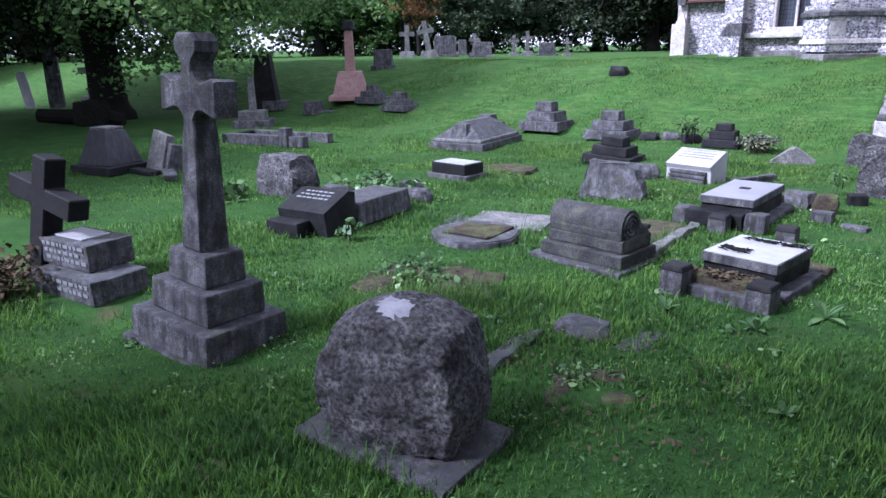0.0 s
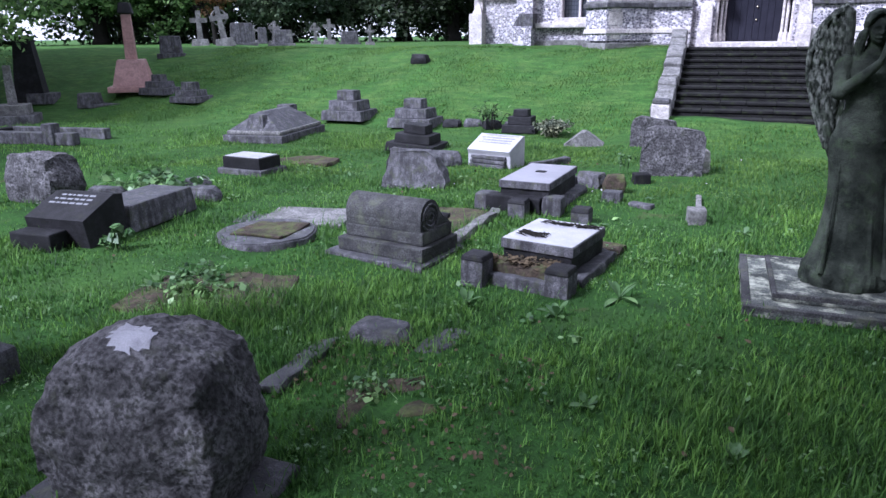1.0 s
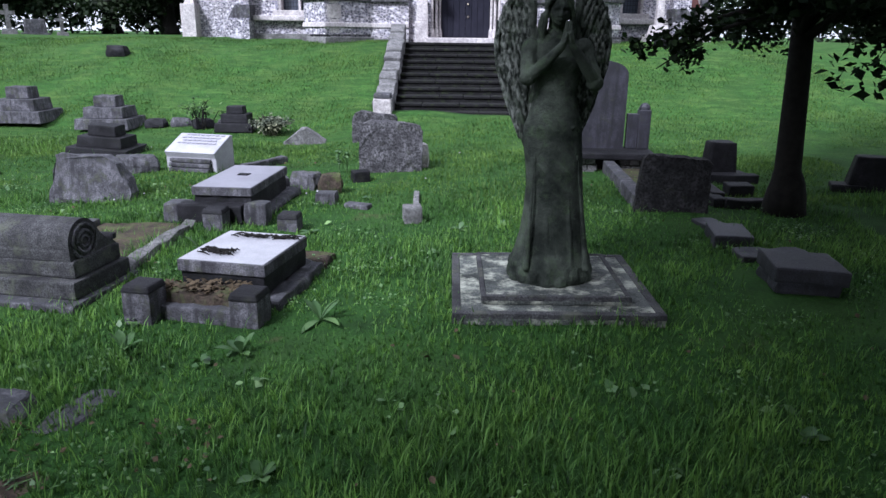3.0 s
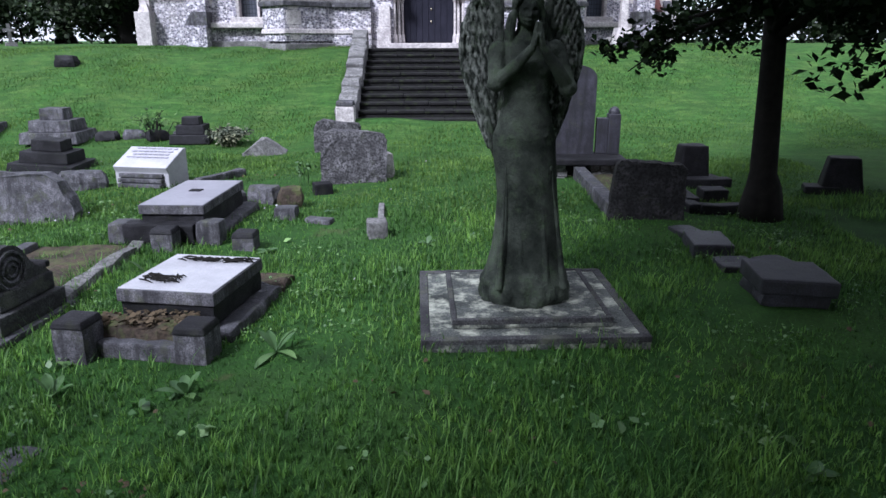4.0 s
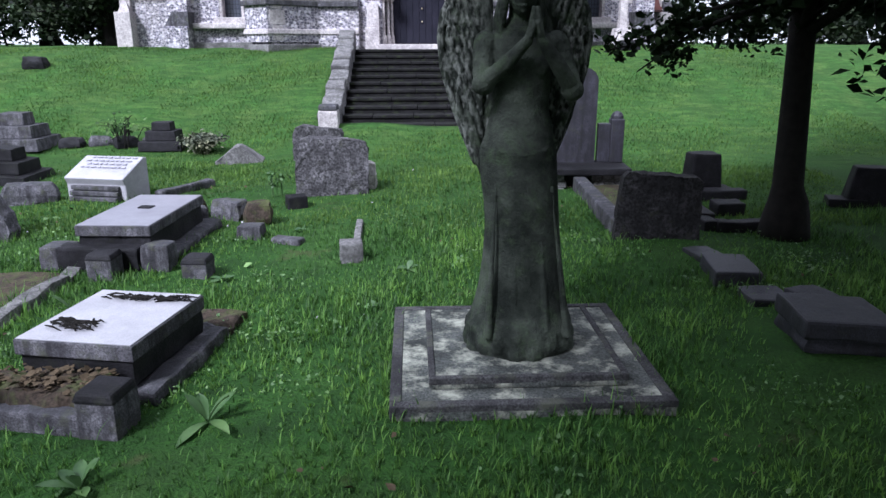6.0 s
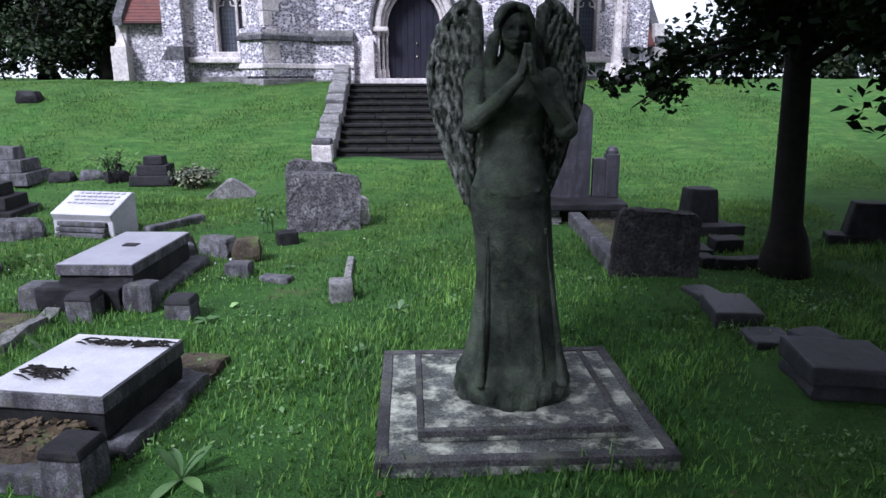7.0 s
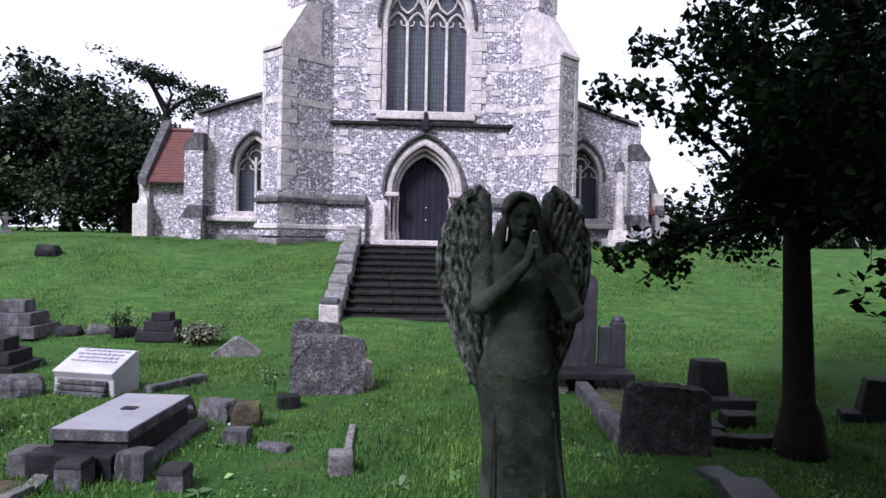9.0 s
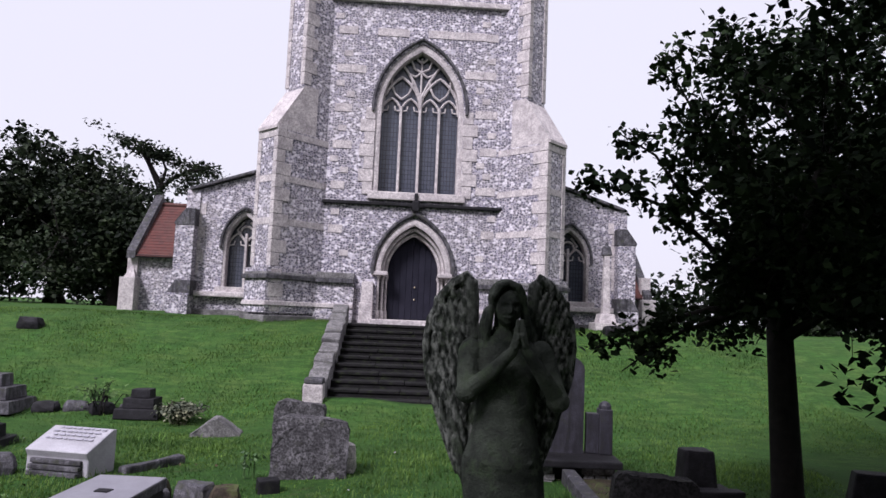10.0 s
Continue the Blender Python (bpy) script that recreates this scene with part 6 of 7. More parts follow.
# stands in for dark low bushes in the shade of the trees
g = thing("dark_bush_mass", -21.5, 10.2, 40, "dark low bush silhouettes in the shade, built as log and stump", "log")
bm = bmesh.new()
tube(bm, [(-1.6, 0, 0.35), (-0.8, 0, 0.3), (0.2, 0.1, 0.25), (0.9, 0.1, 0.15)], [0.2, 0.22, 0.25, 0.2], 10)
part("log", worn(bm, 0.05, 3), BARK, g)
part("stump", rock(1.0, 0.8, 0.75, 8.8, 0.08, 5), BARK, g)
for x, y, lab in ((-7.75, 17.85, "dark low stone half sunk in the bank"), (5.7, 19.3, "dark low stone near the top of the bank")):
    g = tagged(part("bank_stone", rock(0.5, 0.34, 0.26, x, 0.03, 4), DARK), lab, "stone", "bank stones")
    g.matrix_world = pose(x, y, height(x, y) - 0.04)
g = thing("tall_cross_monument", 6.05, 21.2, 0, "slender pale cross shaft on a stepped base beside the church", "monument")
part("tier", blocks((0, 0, 0, 0.75, 0.75, 0.22, {"bevel": 0.02})), PALE, g)
part("tier", blocks((0, 0, 0.22, 0.5, 0.5, 0.25, {"bevel": 0.02, "taper": 0.8})), PALE, g)
part("shaft", blocks((0, 0, 0.47, 0.22, 0.22, 1.65, {"bevel": 0.02, "taper": 0.7})), PALE, g)
part("lantern_head", blocks((0, 0, 2.1, 0.3, 0.22, 0.28, {"bevel": 0.05, "taper": 0.7}), (0, 0, 2.34, 0.12, 0.12, 0.14, {"bevel": 0.02, "taper": 0.4})), GREY, g)


# ---- trees ----
def limbs(bm, start, direction, length, radius, depth, rs, tips, bend=0.25):
    p, d = Vector(start), Vector(direction).normalized()
    pts, rad = [p.copy()], [radius]
    n = 4
    for i in range(n):
        d = (d + Vector(rs.normal(0, bend, 3)) * 0.6 + Vector((0, 0, 0.03))).normalized()
        p = p + d * length / n
        pts.append(p.copy())
        rad.append(radius * (1 - 0.55 * (i + 1) / n))
        if i >= 1:
            tips.append(p.copy())
        if depth and i >= 1:
            for _ in range(2):
                side = (d + Vector(rs.normal(0, 0.75, 3))).normalized()
                limbs(bm, p, side, length * rs.uniform(0.45, 0.7), rad[-1] * 0.6, depth - 1, rs, tips, bend)
    tube(bm, pts, rad, 7 if depth else 5)


def clumps(rs, n, centre, radii, low, shell=0.55, rise=0.0):
    out = []
    while len(out) < n:
        v = rs.normal(0, 1, 3)
        v /= np.linalg.norm(v)
        r = rs.uniform(shell, 1.0) * (1 + 0.16 * math.sin(5 * v[0] + 3 * v[2]) + 0.12 * math.sin(9 * v[1] - 4 * v[2]))
        p = np.array(centre) + v * r * np.array(radii)
        if p[2] > low - rise * min(0.0, p[1]) + 0.25 * math.sin(3.0 * p[0]) + 0.2 * math.sin(4.1 * p[1]):
            out.append(p)
    return np.array(out)


def tree(x, y, seed, trunk_h, trunk_r, centre, radii, low, n_clump, per, sigma, size, leaves, label, flare=1.5, z=None, extra=None, shell=0.5, reach=1.0, rise=0.0, simple=True, fork=1, bias=0.15):
    rs = np.random.RandomState(seed)
    g = thing("tree", x, y, 0, label, "tree", z=z)
    bm = bmesh.new()
    tube(bm, [(0, 0, -0.1), (0, 0, 0.22), (0, 0, 0.36), (-0.02, 0, 0.5), (-0.06, 0, trunk_h * 0.7), (-0.1, 0, trunk_h)], [trunk_r * flare, trunk_r * (flare * 0.5 + 0.65), trunk_r * (flare * 0.4 + 0.6), trunk_r * 1.08, trunk_r * 0.95, trunk_r * 0.9], 14)
    worn(bm, trunk_r * 0.12, 4)
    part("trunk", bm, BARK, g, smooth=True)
    tips = []
    c = Vector(centre) - Vector((x, y, g.matrix_world.translation.z))
    for k in range(7):
        a = 2 * math.pi * k / 7 + rs.uniform(-0.3, 0.3)
        el = rs.uniform(0.25, 1.2)
        bm = bmesh.new()
        limbs(bm, (-0.1, 0, trunk_h * rs.uniform(0.82, 1.0)), (math.cos(a) * math.cos(el) + c.x * bias, math.sin(a) * math.cos(el) + c.y * bias, math.sin(el)), reach * min(radii) * rs.uniform(0.8, 1.05), trunk_r * 0.42, fork, rs, tips)
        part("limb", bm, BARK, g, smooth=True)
    cl = clumps(rs, n_clump, c, radii, low - g.matrix_world.translation.z, shell, rise)
    if len(tips):
        tp = np.array([tuple(p) for p in tips])
        tp = tp[rs.randint(0, len(tp), n_clump // 5)]
        cl = np.concatenate([cl, tp])
    if extra is not None:
        cl = np.concatenate([cl, np.array(extra) - np.array([x, y, g.matrix_world.translation.z])])
    pts = np.repeat(cl, per, 0) + rs.normal(0, sigma, (len(cl) * per, 3)).clip(-1.7 * sigma, 1.7 * sigma) * np.array([1, 1, 0.7])
    leaf_cloud("crown", pts, size, leaves, g, seed, spread=0.5, simple=simple)
    return g


# clumps added above the view, only to shade the right foreground
rs = np.random.RandomState(12)
UNSEEN_CANOPY = []
while len(UNSEEN_CANOPY) < 640:
    x, y = rs.uniform(1.3, 8.5), rs.uniform(-1.5, 6.6)
    if x > 1.5 + 0.36 * max(0.0, y - 1):
        UNSEEN_CANOPY.append((x, y, rs.uniform(3.7, 5.2)))
maple = tree(3.93, 8.15, 3, 2.1, 0.125, (7.15, 7.8, 3.95), (3.4, 3.9, 2.5), 1.95, 1150, 105, 0.19, 0.062, LEAF, "dark-leaved maple shading the graves beside the statue", 2.0, shell=0.3, fork=2, reach=0.7, rise=0.24, extra=UNSEEN_CANOPY, bias=0.19)


def bough(parent, end, sag, seed, clump, size):
    """A thin bough that leaves the top of the trunk, leafy over its outer half."""
    rs = np.random.RandomState(seed)
    o = parent.matrix_world.translation
    a, b = Vector((3.84, 8.15, 1.6 + 0.03 * seed)) - o, Vector(end) - o
    line = [a.lerp(b, u) + Vector((0, 0, sag * math.sin(math.pi * u))) + Vector(rs.normal(0, 0.03, 3)) for u in (0, 0.2, 0.4, 0.6, 0.8, 1.0)]
    bm = bmesh.new()
    tube(bm, line, [0.04, 0.032, 0.025, 0.018, 0.012, 0.005], 6)
    c = []
    for k in range(clump):
        u = 1.0 - 0.72 * rs.uniform(0, 1) ** 1.3
        i = min(4, int(u * 5))
        p = line[i].lerp(line[i + 1], u * 5 - i)
        q = p + Vector(rs.normal(0, 1, 3).clip(-1.1, 1.1)) * (0.05 + 0.34 * (1 - u)) * Vector((1, 1, 0.6))
        tube(bm, [p, (p + q) / 2 + Vector((0, 0, 0.02)), q], [0.006, 0.005, 0.002], 4)
        c.append(tuple(q))
    part("bough", bm, BARK, parent, smooth=True)
    c = np.repeat(np.array(c), 32, 0)
    c = c + rs.normal(0, 0.075, c.shape).clip(-0.13, 0.13)
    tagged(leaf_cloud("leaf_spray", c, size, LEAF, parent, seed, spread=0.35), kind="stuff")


for k, (end, sag, clump) in enumerate((((1.98, 8.0, 2.88), 0.3, 14), ((2.3, 7.9, 3.32), 0.2, 14), ((2.75, 8.1, 4.05), 0.1, 16), ((3.35, 8.2, 4.6), 0.0, 20), ((3.0, 8.0, 3.75), 0.1, 12),
                                       ((2.1, 7.85, 1.36), 0.2, 15), ((2.25, 7.7, 1.25), 0.12, 11), ((3.0, 7.5, 2.15), 0.1, 12), ((4.1, 7.4, 1.75), 0.15, 14), ((4.6, 7.6, 1.75), 0.2, 14), ((5.2, 7.6, 1.65), 0.25, 18), ((3.45, 7.9, 2.5), 0.0, 26))):
    bough(maple, end, sag, k, clump, 0.06)
tree(-22.8, 11.5, 5, 3.0, 0.55, (-21.2, 13.0, 6.0), (6.8, 5.3, 5.0), 0.9, 420, 105, 0.5, 0.135, LEAF_MID, "broad dark tree overhanging the older graves", fork=2)
tree(-29.5, 9.0, 6, 3.5, 0.5, (-28.5, 9.5, 6.6), (7.0, 6.0, 4.9), 1.6, 440, 80, 0.6, 0.2, LEAF_DARK, "dark spreading tree over shaded ground")
for k, (x, y, r, h, mt, low, lab) in enumerate((
    (-20.5, 45, 5.6, 9.6, LEAF_DARK, 1.2, "dense dark yew behind the church"), (-29.0, 44, 5.8, 9.0, LEAF_DARK, 1.3, "dark rounded yew on the terrace"), (-37.0, 42, 6.0, 10.0, LEAF_DARK, 1.3, "dark yew in the far row"),
    (-24.5, 37, 3.4, 6.4, LEAF_WOOD, 1.3, "low dark yew behind the crosses"), (-29.5, 35.5, 4.4, 8.4, LEAF_MID, 1.6, "green tree behind the skyline crosses"), (-36.0, 34, 5.0, 9.0, LEAF_MID, 1.4, "green tree at the edge of the yard"), (-26.6, 33.0, 1.5, 4.9, LEAF_RUST, 2.6, "small tree with rusty autumn leaves"),
    (-44.0, 30, 5.5, 9.5, LEAF_MID, 1.4, "broad green tree in the distance"), (-50.0, 22, 5.5, 9.0, LEAF_MID, 1.2, "broad green tree beyond the shaded graves"), (-50.0, 12, 6.0, 9.5, LEAF_MID, 1.5, "tall tree beyond the shaded graves"), (-48.0, 1, 6.0, 9.5, LEAF_DARK, 1.0, "dark tree at the edge of the yard"),
    (-15.0, 40, 4.4, 6.6, LEAF_DARK, 1.2, "dark yew close behind the church corner"), (25.0, 41, 5.5, 9.0, LEAF_DARK, 1.3, "dark green tree beyond the church"), (27.0, 30, 5.5, 8.0, LEAF_DARK, 1.3, "dark tree beyond the bank"))):
    base = height(x, y)
    tree(x, y, 20 + k, max(1.2, h * 0.3), 0.08 * r, (x, y, base + (h + low - 1.2) / 2 + 0.3), (r, r, (h - low) / 2 + 0.6), base + low - 1.1, int(38 * r), 104, 0.1 * r, 0.046 * r, mt, lab, shell=0.35)

# trees added out of view, to block sun and sky from the yard
for k, (x, y, r, h) in enumerate(((8.0, -4.0, 4.2, 9.5), (-2.4, -7.2, 3.6, 8.0), (-8.2, -6.6, 3.4, 7.5), (12.5, -3.0, 4.5, 10.0), (-17.2, 0.2, 4.0, 8.0), (-23.0, 3.4, 4.2, 9.0), (7.6, 2.6, 3.6, 8.0), (13.0, 7.0, 4.0, 8.5))):
    tree(x, y, 60 + k, 2.4, 0.3, (x, y, FLAT + 2.0 + (h - 2.0) / 2), (r, r, (h - 2.0) / 2), FLAT + 1.9, int(60 * r), 46, 0.11 * r, 0.28, LEAF_DARK, "unseen leafy tree added to shade the yard", shell=0.3)

# high crown and clumps above the view, placed to shade the right side
rs = np.random.RandomState(14)
UNSEEN_SHADE = np.concatenate([np.array(c) + rs.normal(0, 1, (n, 3)).clip(-1.6, 1.6) * np.array([1.1, 1.4, 0.6]) for c, n in (((-0.2, 1.5, 7.0), 150), ((-0.5, -1.7, 7.0), 150))])
tree(3.2, -5.6, 71, 4.6, 0.3, (1.6, -2.4, 7.0), (3.8, 3.0, 1.9), 5.1, 330, 60, 0.42, 0.2, LEAF_DARK, "unseen tall spreading tree added to shade the graves", shell=0.1, extra=UNSEEN_SHADE)

# sparse unseen crown, added for thin shade on the near grass
tree(-7.0, -6.5, 72, 4.8, 0.3, (-4.7, -3.0, 7.0), (3.8, 2.6, 1.6), 5.4, 26, 60, 0.45, 0.2, LEAF_DARK, "unseen thin-crowned tree added to soften the foreground light", shell=0.1)

# dark undergrowth closing the yard
def thicket(x0, y0, x1, y1, h, n, seed, label, leaves=None):
    rs = np.random.RandomState(seed)
    g = thing("thicket", (x0 + x1) / 2, (y0 + y1) / 2, 0, label, "shrubs")
    u = rs.uniform(-0.5, 0.5, n)
    c = np.stack([(x1 - x0) * u, (y1 - y0) * u + rs.normal(0, 0.8, n), rs.uniform(0.1, 1, n) * h * (0.7 + 0.3 * np.sin(9 * u) + 0.2 * np.sin(23 * u))], 1)
    pts = np.repeat(c, 36, 0) + rs.normal(0, 0.42, (n * 36, 3))
    leaf_cloud("foliage", pts, 0.26, leaves or LEAF_DARK, g, seed, simple=True)
    for k in range(8):
        bm = bmesh.new()
        v = rs.uniform(-0.5, 0.5)
        b = Vector(((x1 - x0) * v, (y1 - y0) * v, -0.1))
        tube(bm, [b, b + Vector((rs.normal(0, 0.3), rs.normal(0, 0.3), h * 0.8))], [0.06, 0.02], 5)
        part("stem", bm, BARK, g)


thicket(-42, 36, -13, 44, 4.2, 420, 41, "dark tangled undergrowth behind the crosses", LEAF_WOOD)
thicket(-54, 6, -42, 33, 2.2, 240, 42, "dark undergrowth at the yard's edge")
thicket(-13, 47, -9.5, 46, 3.0, 60, 43, "dark bushes behind the porch")
thicket(10, 36, 34, 30, 3.0, 200, 44, "dark bushes beyond the bank")

# flat-topped cedar beyond the porch
g = thing("cedar_tree", -17.2, 50, 0, "flat-layered dark cedar against the sky", "tree")
bm = bmesh.new()
tube(bm, [(0, 0, 0), (0.2, 0, 5), (0.6, 0, 8.2), (-0.4, 0, 10.0), (-1.2, 0, 11.0)], [0.45, 0.35, 0.28, 0.16, 0.06], 8)
tube(bm, [(0.5, 0, 8.0), (1.6, 0, 9.0), (3.4, 0, 9.6), (4.6, 0, 9.9)], [0.18, 0.12, 0.08, 0.04], 7)
tube(bm, [(0.6, 0, 8.2), (0.9, 0, 9.4), (0.4, 0, 10.6)], [0.14, 0.1, 0.04], 7)
part("trunk", bm, BARK, g)
rs = np.random.RandomState(9)
cl = []
for (x0, z0, x1, z1, n) in ((-2.4, 11.2, 1.0, 10.4, 26), (-0.6, 10.5, 4.8, 9.2, 34), (2.0, 8.0, 4.6, 7.6, 16), (0.6, 9.2, 4.2, 8.4, 18)):
    for _ in range(n):
        u = rs.uniform(0, 1)
        cl.append((x0 + (x1 - x0) * u, rs.normal(0, 1.0), z0 + (z1 - z0) * u + rs.normal(0, 0.12)))
cl = np.array(cl)
pts = np.repeat(cl, 40, 0) + rs.normal(0, 1, (len(cl) * 40, 3)) * np.array([0.42, 0.4, 0.16])
leaf_cloud("crown", pts, 0.2, LEAF_DARK, g, 9, simple=True)

# ---- turf ----
def turf(name, x0, x1, y0, y1, per_m2, tall, wide, seed, keep=None, at=None, material=None):
    """Separate bent blades, three faces each, in loose tufts."""
    rs = np.random.RandomState(seed)
    n = int((x1 - x0) * (y1 - y0) * per_m2)
    x, y = rs.uniform(x0, x1, n), rs.uniform(y0, y1, n)
    if at is not None:
        x, y = at
        n = len(x)
    # pull blades together into tufts
    cell = 0.09
    hx = np.floor(x / cell) + 0.5 + 0.4 * np.sin(12.9 * np.floor(x / cell) + 78.2 * np.floor(y / cell))
    hy = np.floor(y / cell) + 0.5 + 0.4 * np.sin(39.3 * np.floor(x / cell) + 11.1 * np.floor(y / cell))
    pull = rs.uniform(0, 0.75, n)
    x, y = x + (hx * cell - x) * pull, y + (hy * cell - y) * pull
    patch = np.sin(1.7 * x + 0.8 * np.sin(2.1 * y)) + np.sin(2.3 * y + 1.1 * np.sin(1.3 * x + 1)) + 0.6 * np.sin(5.1 * x - 3.7 * y)
    ok = rs.uniform(0, 1, n) < np.clip(0.72 + 0.22 * patch, 0.18, 1)
    if keep is not None:
        ok &= keep(x, y)
    x, y, patch = x[ok], y[ok], patch[ok]
    n = len(x)
    z = relief(x, y) - 0.01
    h = tall * (0.75 + 0.2 * np.clip(patch, -1.5, 1.6)) * rs.lognormal(0, 0.35, n)
    a = rs.uniform(0, 2 * np.pi, n)
    lean = rs.uniform(0.1, 0.9, n) * h
    dx, dy = np.cos(a), np.sin(a)
    w = wide * rs.uniform(0.6, 1.3, n) / 2
    sx, sy = -dy * w, dx * w
    base, c = np.stack([x, y, z], 1), lambda px, py, pz: np.stack([px, py, pz], 1)
    v = np.stack([c(x - sx, y - sy, z), c(x + sx, y + sy, z), c(x + 0.4 * lean * dx + 0.8 * sx, y + 0.4 * lean * dy + 0.8 * sy, z + 0.62 * h), c(x + 0.4 * lean * dx - 0.8 * sx, y + 0.4 * lean * dy - 0.8 * sy, z + 0.62 * h), c(x + lean * dx, y + lean * dy, z + h)], 1).reshape(-1, 3)
    i = np.arange(n)[:, None] * 5
    f = np.concatenate([i + np.array([[0, 1, 2, 3]])])
    t = np.concatenate([i + np.array([[3, 2, 4, 4]])])
    me = bpy.data.meshes.new(name)
    me.vertices.add(len(v))
    me.vertices.foreach_set("co", v.astype(np.float32).ravel())
    quads, tris = f, t[:, :3]
    loops = np.concatenate([quads.ravel(), tris.ravel()]).astype(np.int32)
    me.loops.add(len(loops))
    me.loops.foreach_set("vertex_index", loops)
    me.polygons.add(2 * n)
    me.polygons.foreach_set("loop_start", np.concatenate([np.arange(n) * 4, 4 * n + np.arange(n) * 3]).astype(np.int32))
    me.update(calc_edges=True)
    me.materials.append(material or BLADE)
    ob = new(name, me)
    return tagged(ob, "tufts of green grass blades on the lawn", "grass", kind="stuff")


SLABS = ((-2.77, -1.71, 1.45, 2.12), (-4.85, -3.9, 1.68, 2.4), (0.27, 1.67, 4.83, 6.15), (-1.62, -0.92, 5.1, 5.98), (-2.3, -1.64, 7.4, 8.6), (-3.4, -2.25, 5.12, 5.95), (-4.7, -3.9, 5.2, 5.95), (-4.8, -3.9, 6.15, 6.75), (-6.2, -5.5, 4.5, 6.4), (2.45, 3.1, 5.1, 6.0), (-6.6, -5.4, 1.6, 2.3), (2.1, 3.2, 10.5, 11.3), (-9.2, -8.0, 11.2, 13.1))


def open_turf(x, y):
    ok = np.ones(len(x), bool)
    for a, b, c, d in SLABS:
        ok &= ~((x > a) & (x < b) & (y > c) & (y < d))
    bare = ((x > -3.3) & (x < -2.5) & (y > 5.9) & (y < 7.2)) | ((x > -1.7) & (x < -1.0) & (y > 4.75) & (y < 5.05))
    bare |= ((x + 1.62) / 0.26) ** 2 + ((y - 2.9) / 0.2) ** 2 < 1
    return ok & ~((x > -1.3) & (x < 2.3) & (y > 14.7)) & (~bare | (np.sin(9 * x + 5 * np.sin(7 * y)) + np.sin(13 * y) > 0.5))


turf("grass", -4.0, 3.4, 0.2, 4.6, 5200, 0.066, 0.0072, 1, open_turf)
turf("grass", -6.5, 4.5, 4.6, 8.5, 3100, 0.06, 0.008, 2, open_turf)
turf("grass", -7.5, 5.5, -3.0, 0.3, 1300, 0.062, 0.009, 7, open_turf)
turf("grass", 3.4, 5.5, 0.3, 4.6, 1500, 0.06, 0.009, 8, open_turf)
turf("grass", -7.5, -4.0, 0.4, 4.6, 3200, 0.06, 0.008, 3, open_turf)
turf("grass", -9.5, 6.0, 8.5, 13.0, 1700, 0.045, 0.011, 4, open_turf, None, BANK)
turf("grass", -16.0, -6.5, 3.0, 13.0, 600, 0.055, 0.013, 5, open_turf)
turf("grass", -16.0, 9.0, 13.0, 20.4, 900, 0.04, 0.013, 6, open_turf, None, BANK)


def edge_turf(seed):
    """Longer grass that the mower misses, round the feet of the stones."""
    rs = np.random.RandomState(seed)
    xs, ys = [], []
    for a, b, c, d in EDGES:
        per = 2 * (b - a + d - c)
        n = int(per * 170)
        u = rs.uniform(0, per, n)
        w, h = b - a, d - c
        x = np.where(u < w, a + u, np.where(u < w + h, b, np.where(u < 2 * w + h, b - (u - w - h), a)))
        y = np.where(u < w, c, np.where(u < w + h, c + (u - w), np.where(u < 2 * w + h, d, d - (u - 2 * w - h))))
        thin = np.sin(7.3 * u + a) + np.sin(17.0 * u + b) > rs.uniform(-1.6, 1.2, n)
        xs.append((x + rs.normal(0, 0.035, n))[thin])
        ys.append((y + rs.normal(0, 0.035, n))[thin])
    return np.concatenate(xs), np.concatenate(ys)


EDGES = SLABS + ((-1.85, -1.0, 4.72, 4.86), (-2.5, -1.4, 7.1, 7.4), (-1.5, -0.15, 10.25, 10.55), (2.28, 3.08, 8.05, 8.35), (-4.4, -3.4, 8.4, 8.7), (-3.6, -2.8, 9.95, 10.5), (-8.55, -7.5, 5.8, 6.4), (-7.2, -6.3, 8.4, 9.1), (-2.45, -2.3, 2.75, 3.5), (-1.75, -1.45, 3.5, 3.95), (-0.28, 0.0, 7.5, 7.75), (-1.3, -1.0, 8.25, 8.45), (-5.5, -4.6, 10.9, 11.7), (3.7, 4.2, 7.9, 8.4), (2.7, 3.1, 6.6, 7.3), (-13.1, -12.0, 5.3, 6.4), (-2.42, -2.34, 5.9, 7.2), (2.3, 2.5, 8.2, 10.4))
ex, ey = edge_turf(77)
turf("grass", 0, 1, 0, 1, len(ex), 0.1, 0.007, 78, None, (ex, ey))

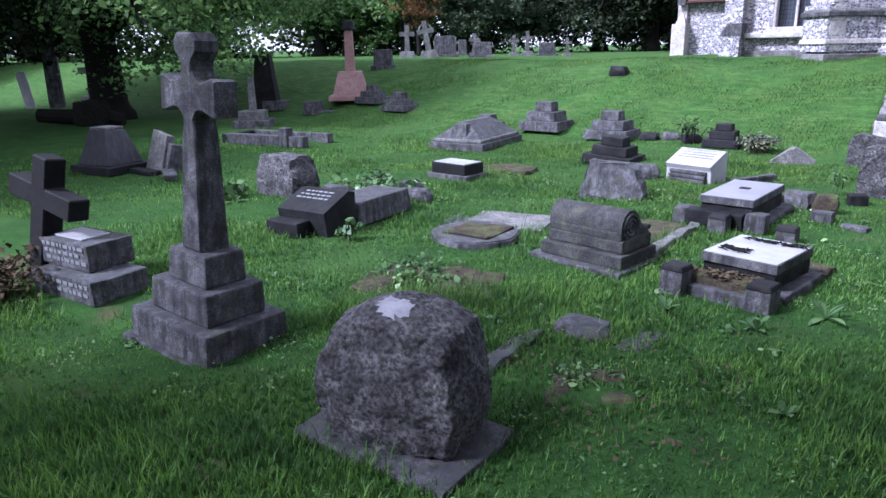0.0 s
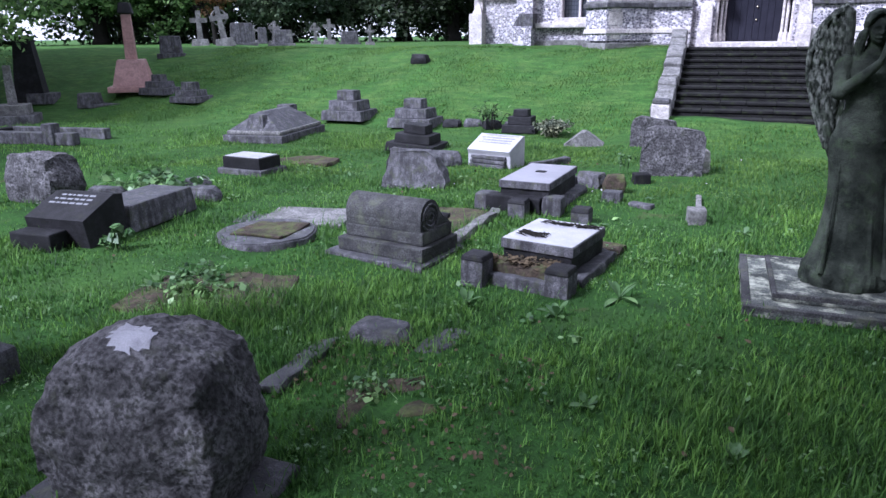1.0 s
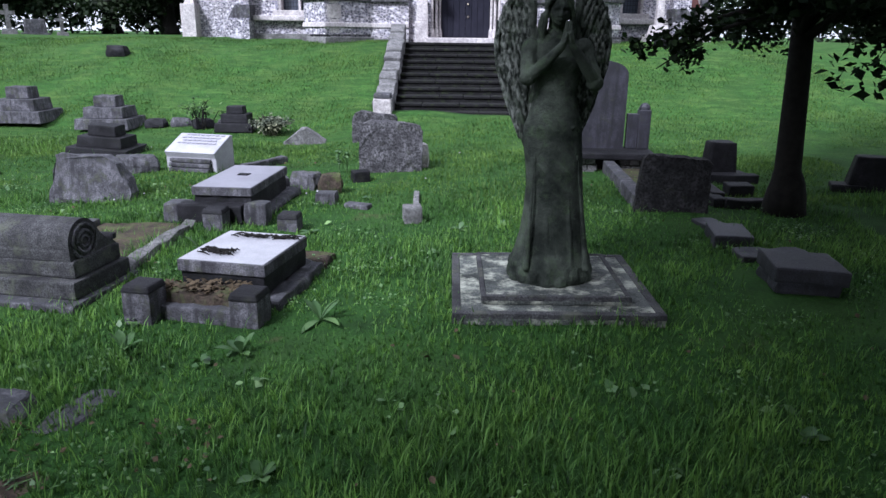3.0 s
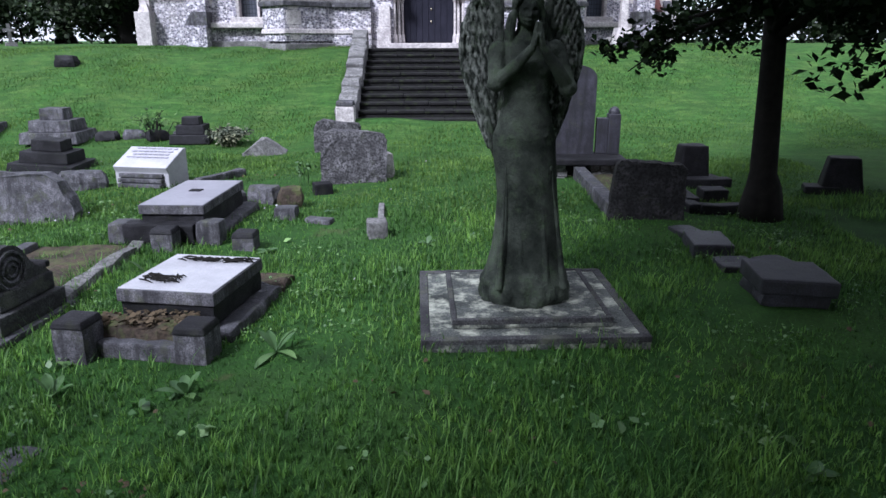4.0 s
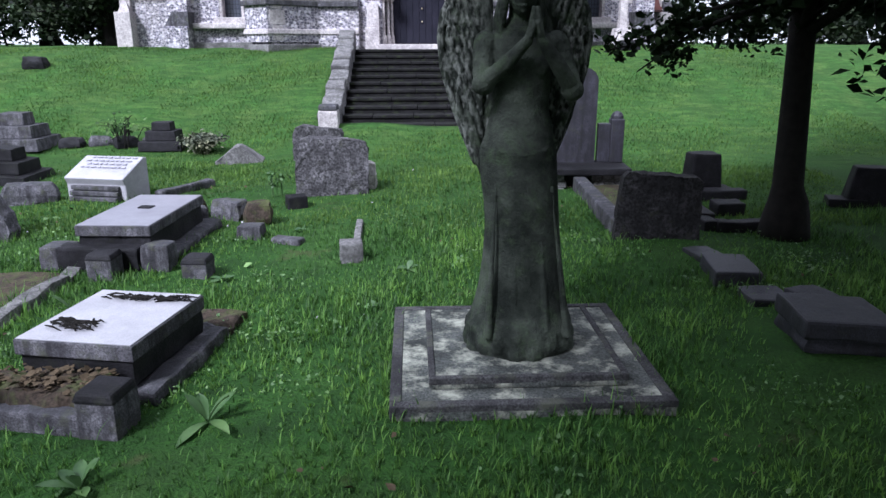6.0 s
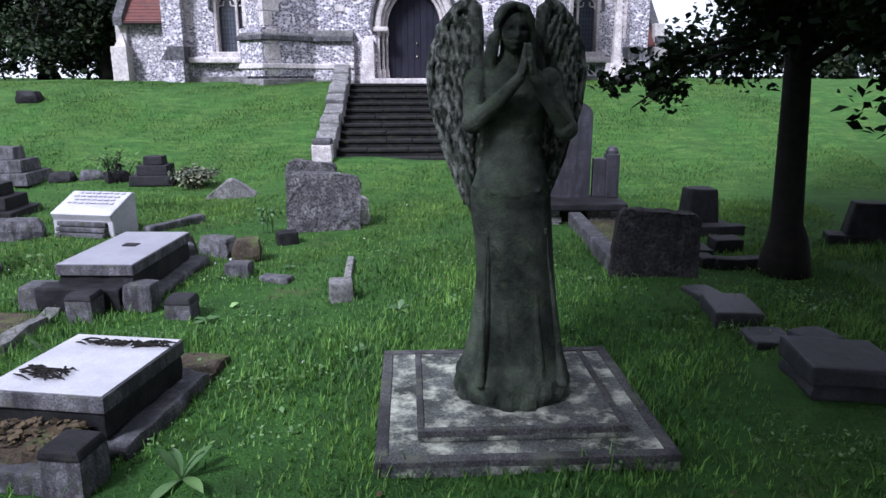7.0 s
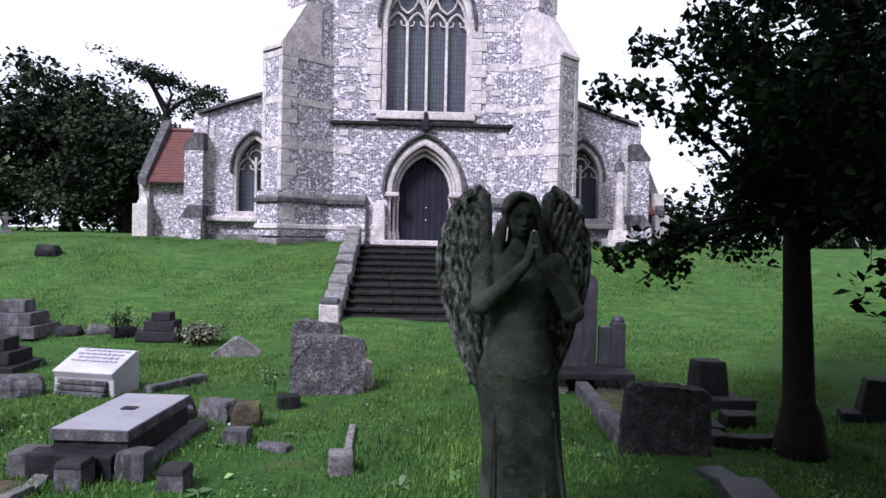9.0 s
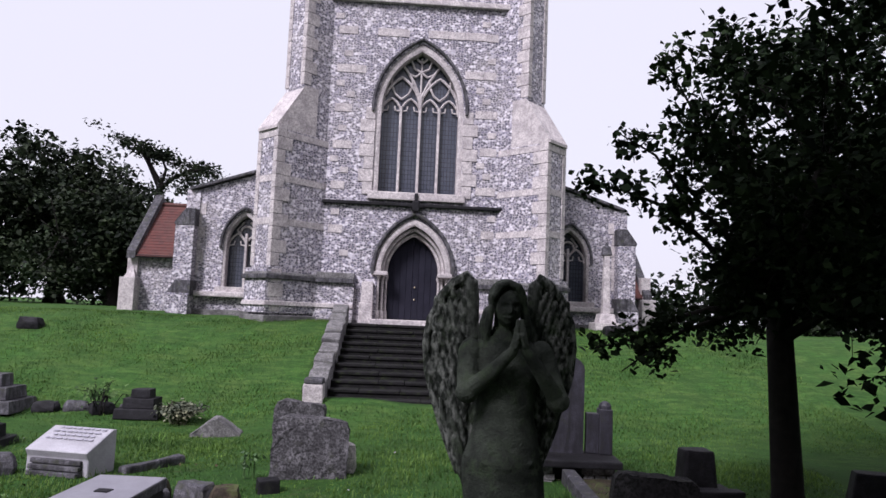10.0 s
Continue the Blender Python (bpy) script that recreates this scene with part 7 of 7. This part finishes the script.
# long unmown tufts among the graves
rs = np.random.RandomState(90)
tx, ty = [], []
for k in range(150):
    cx, cy = (rs.uniform(-9, -0.8), rs.uniform(2.5, 12.5)) if k < 115 else (rs.uniform(1.8, 5.5), rs.uniform(3.0, 10.5))
    n = rs.randint(30, 110)
    r = rs.uniform(0.05, 0.2)
    tx.append(rs.normal(cx, r, n))
    ty.append(rs.normal(cy, r * 0.8, n))
tx, ty = np.concatenate(tx), np.concatenate(ty)
ok = open_turf(tx, ty)
turf("grass", 0, 1, 0, 1, int(ok.sum()), 0.105, 0.008, 91, None, (tx[ok], ty[ok]))


def ground_cover(name, n, per, size, spread, x0, x1, y0, y1, material, seed, label, category, lift=0.03):
    """Low leaves or fallen bits scattered in loose patches on the turf."""
    rs = np.random.RandomState(seed)
    cx, cy = np.repeat(rs.uniform(x0, x1, n), per), np.repeat(rs.uniform(y0, y1, n), per)
    x, y = cx + rs.normal(0, spread, n * per), cy + rs.normal(0, spread, n * per)
    ok = open_turf(x, y)
    x, y = x[ok], y[ok]
    c = np.stack([x, y, relief(x, y) + lift * rs.uniform(0.3, 1.4, len(x))], 1)
    return tagged(leaf_cloud(name, c, size, material, None, seed, flat=1.2), label, category, kind="stuff")


ground_cover("clover", 110, 55, 0.018, 0.14, -7, 4, 1.0, 9.0, WEED, 95, "patches of small clover leaves in the lawn", "clover", 0.045)
ground_cover("plantain", 40, 8, 0.045, 0.06, -7, 4, 1.2, 9.5, WEED, 96, "broad plantain leaves in the lawn", "weeds", 0.04)
ground_cover("leaf_litter", 60, 6, 0.024, 0.16, -7, 4.5, 1.0, 10.5, DEAD, 97, "scattered brown fallen leaves on the lawn", "fallen leaves", 0.05)
ground_cover("dry_grass", 30, 12, 0.022, 0.1, -2.3, -0.8, 2.2, 3.6, DEAD, 99, "dry brown bits of grass on trodden ground", "dry grass", 0.05)
ground_cover("petals", 22, 2, 0.022, 0.1, -8, 3.5, 1.5, 12.0, WHITE, 98, "small white petals scattered on the lawn", "petals", 0.06)
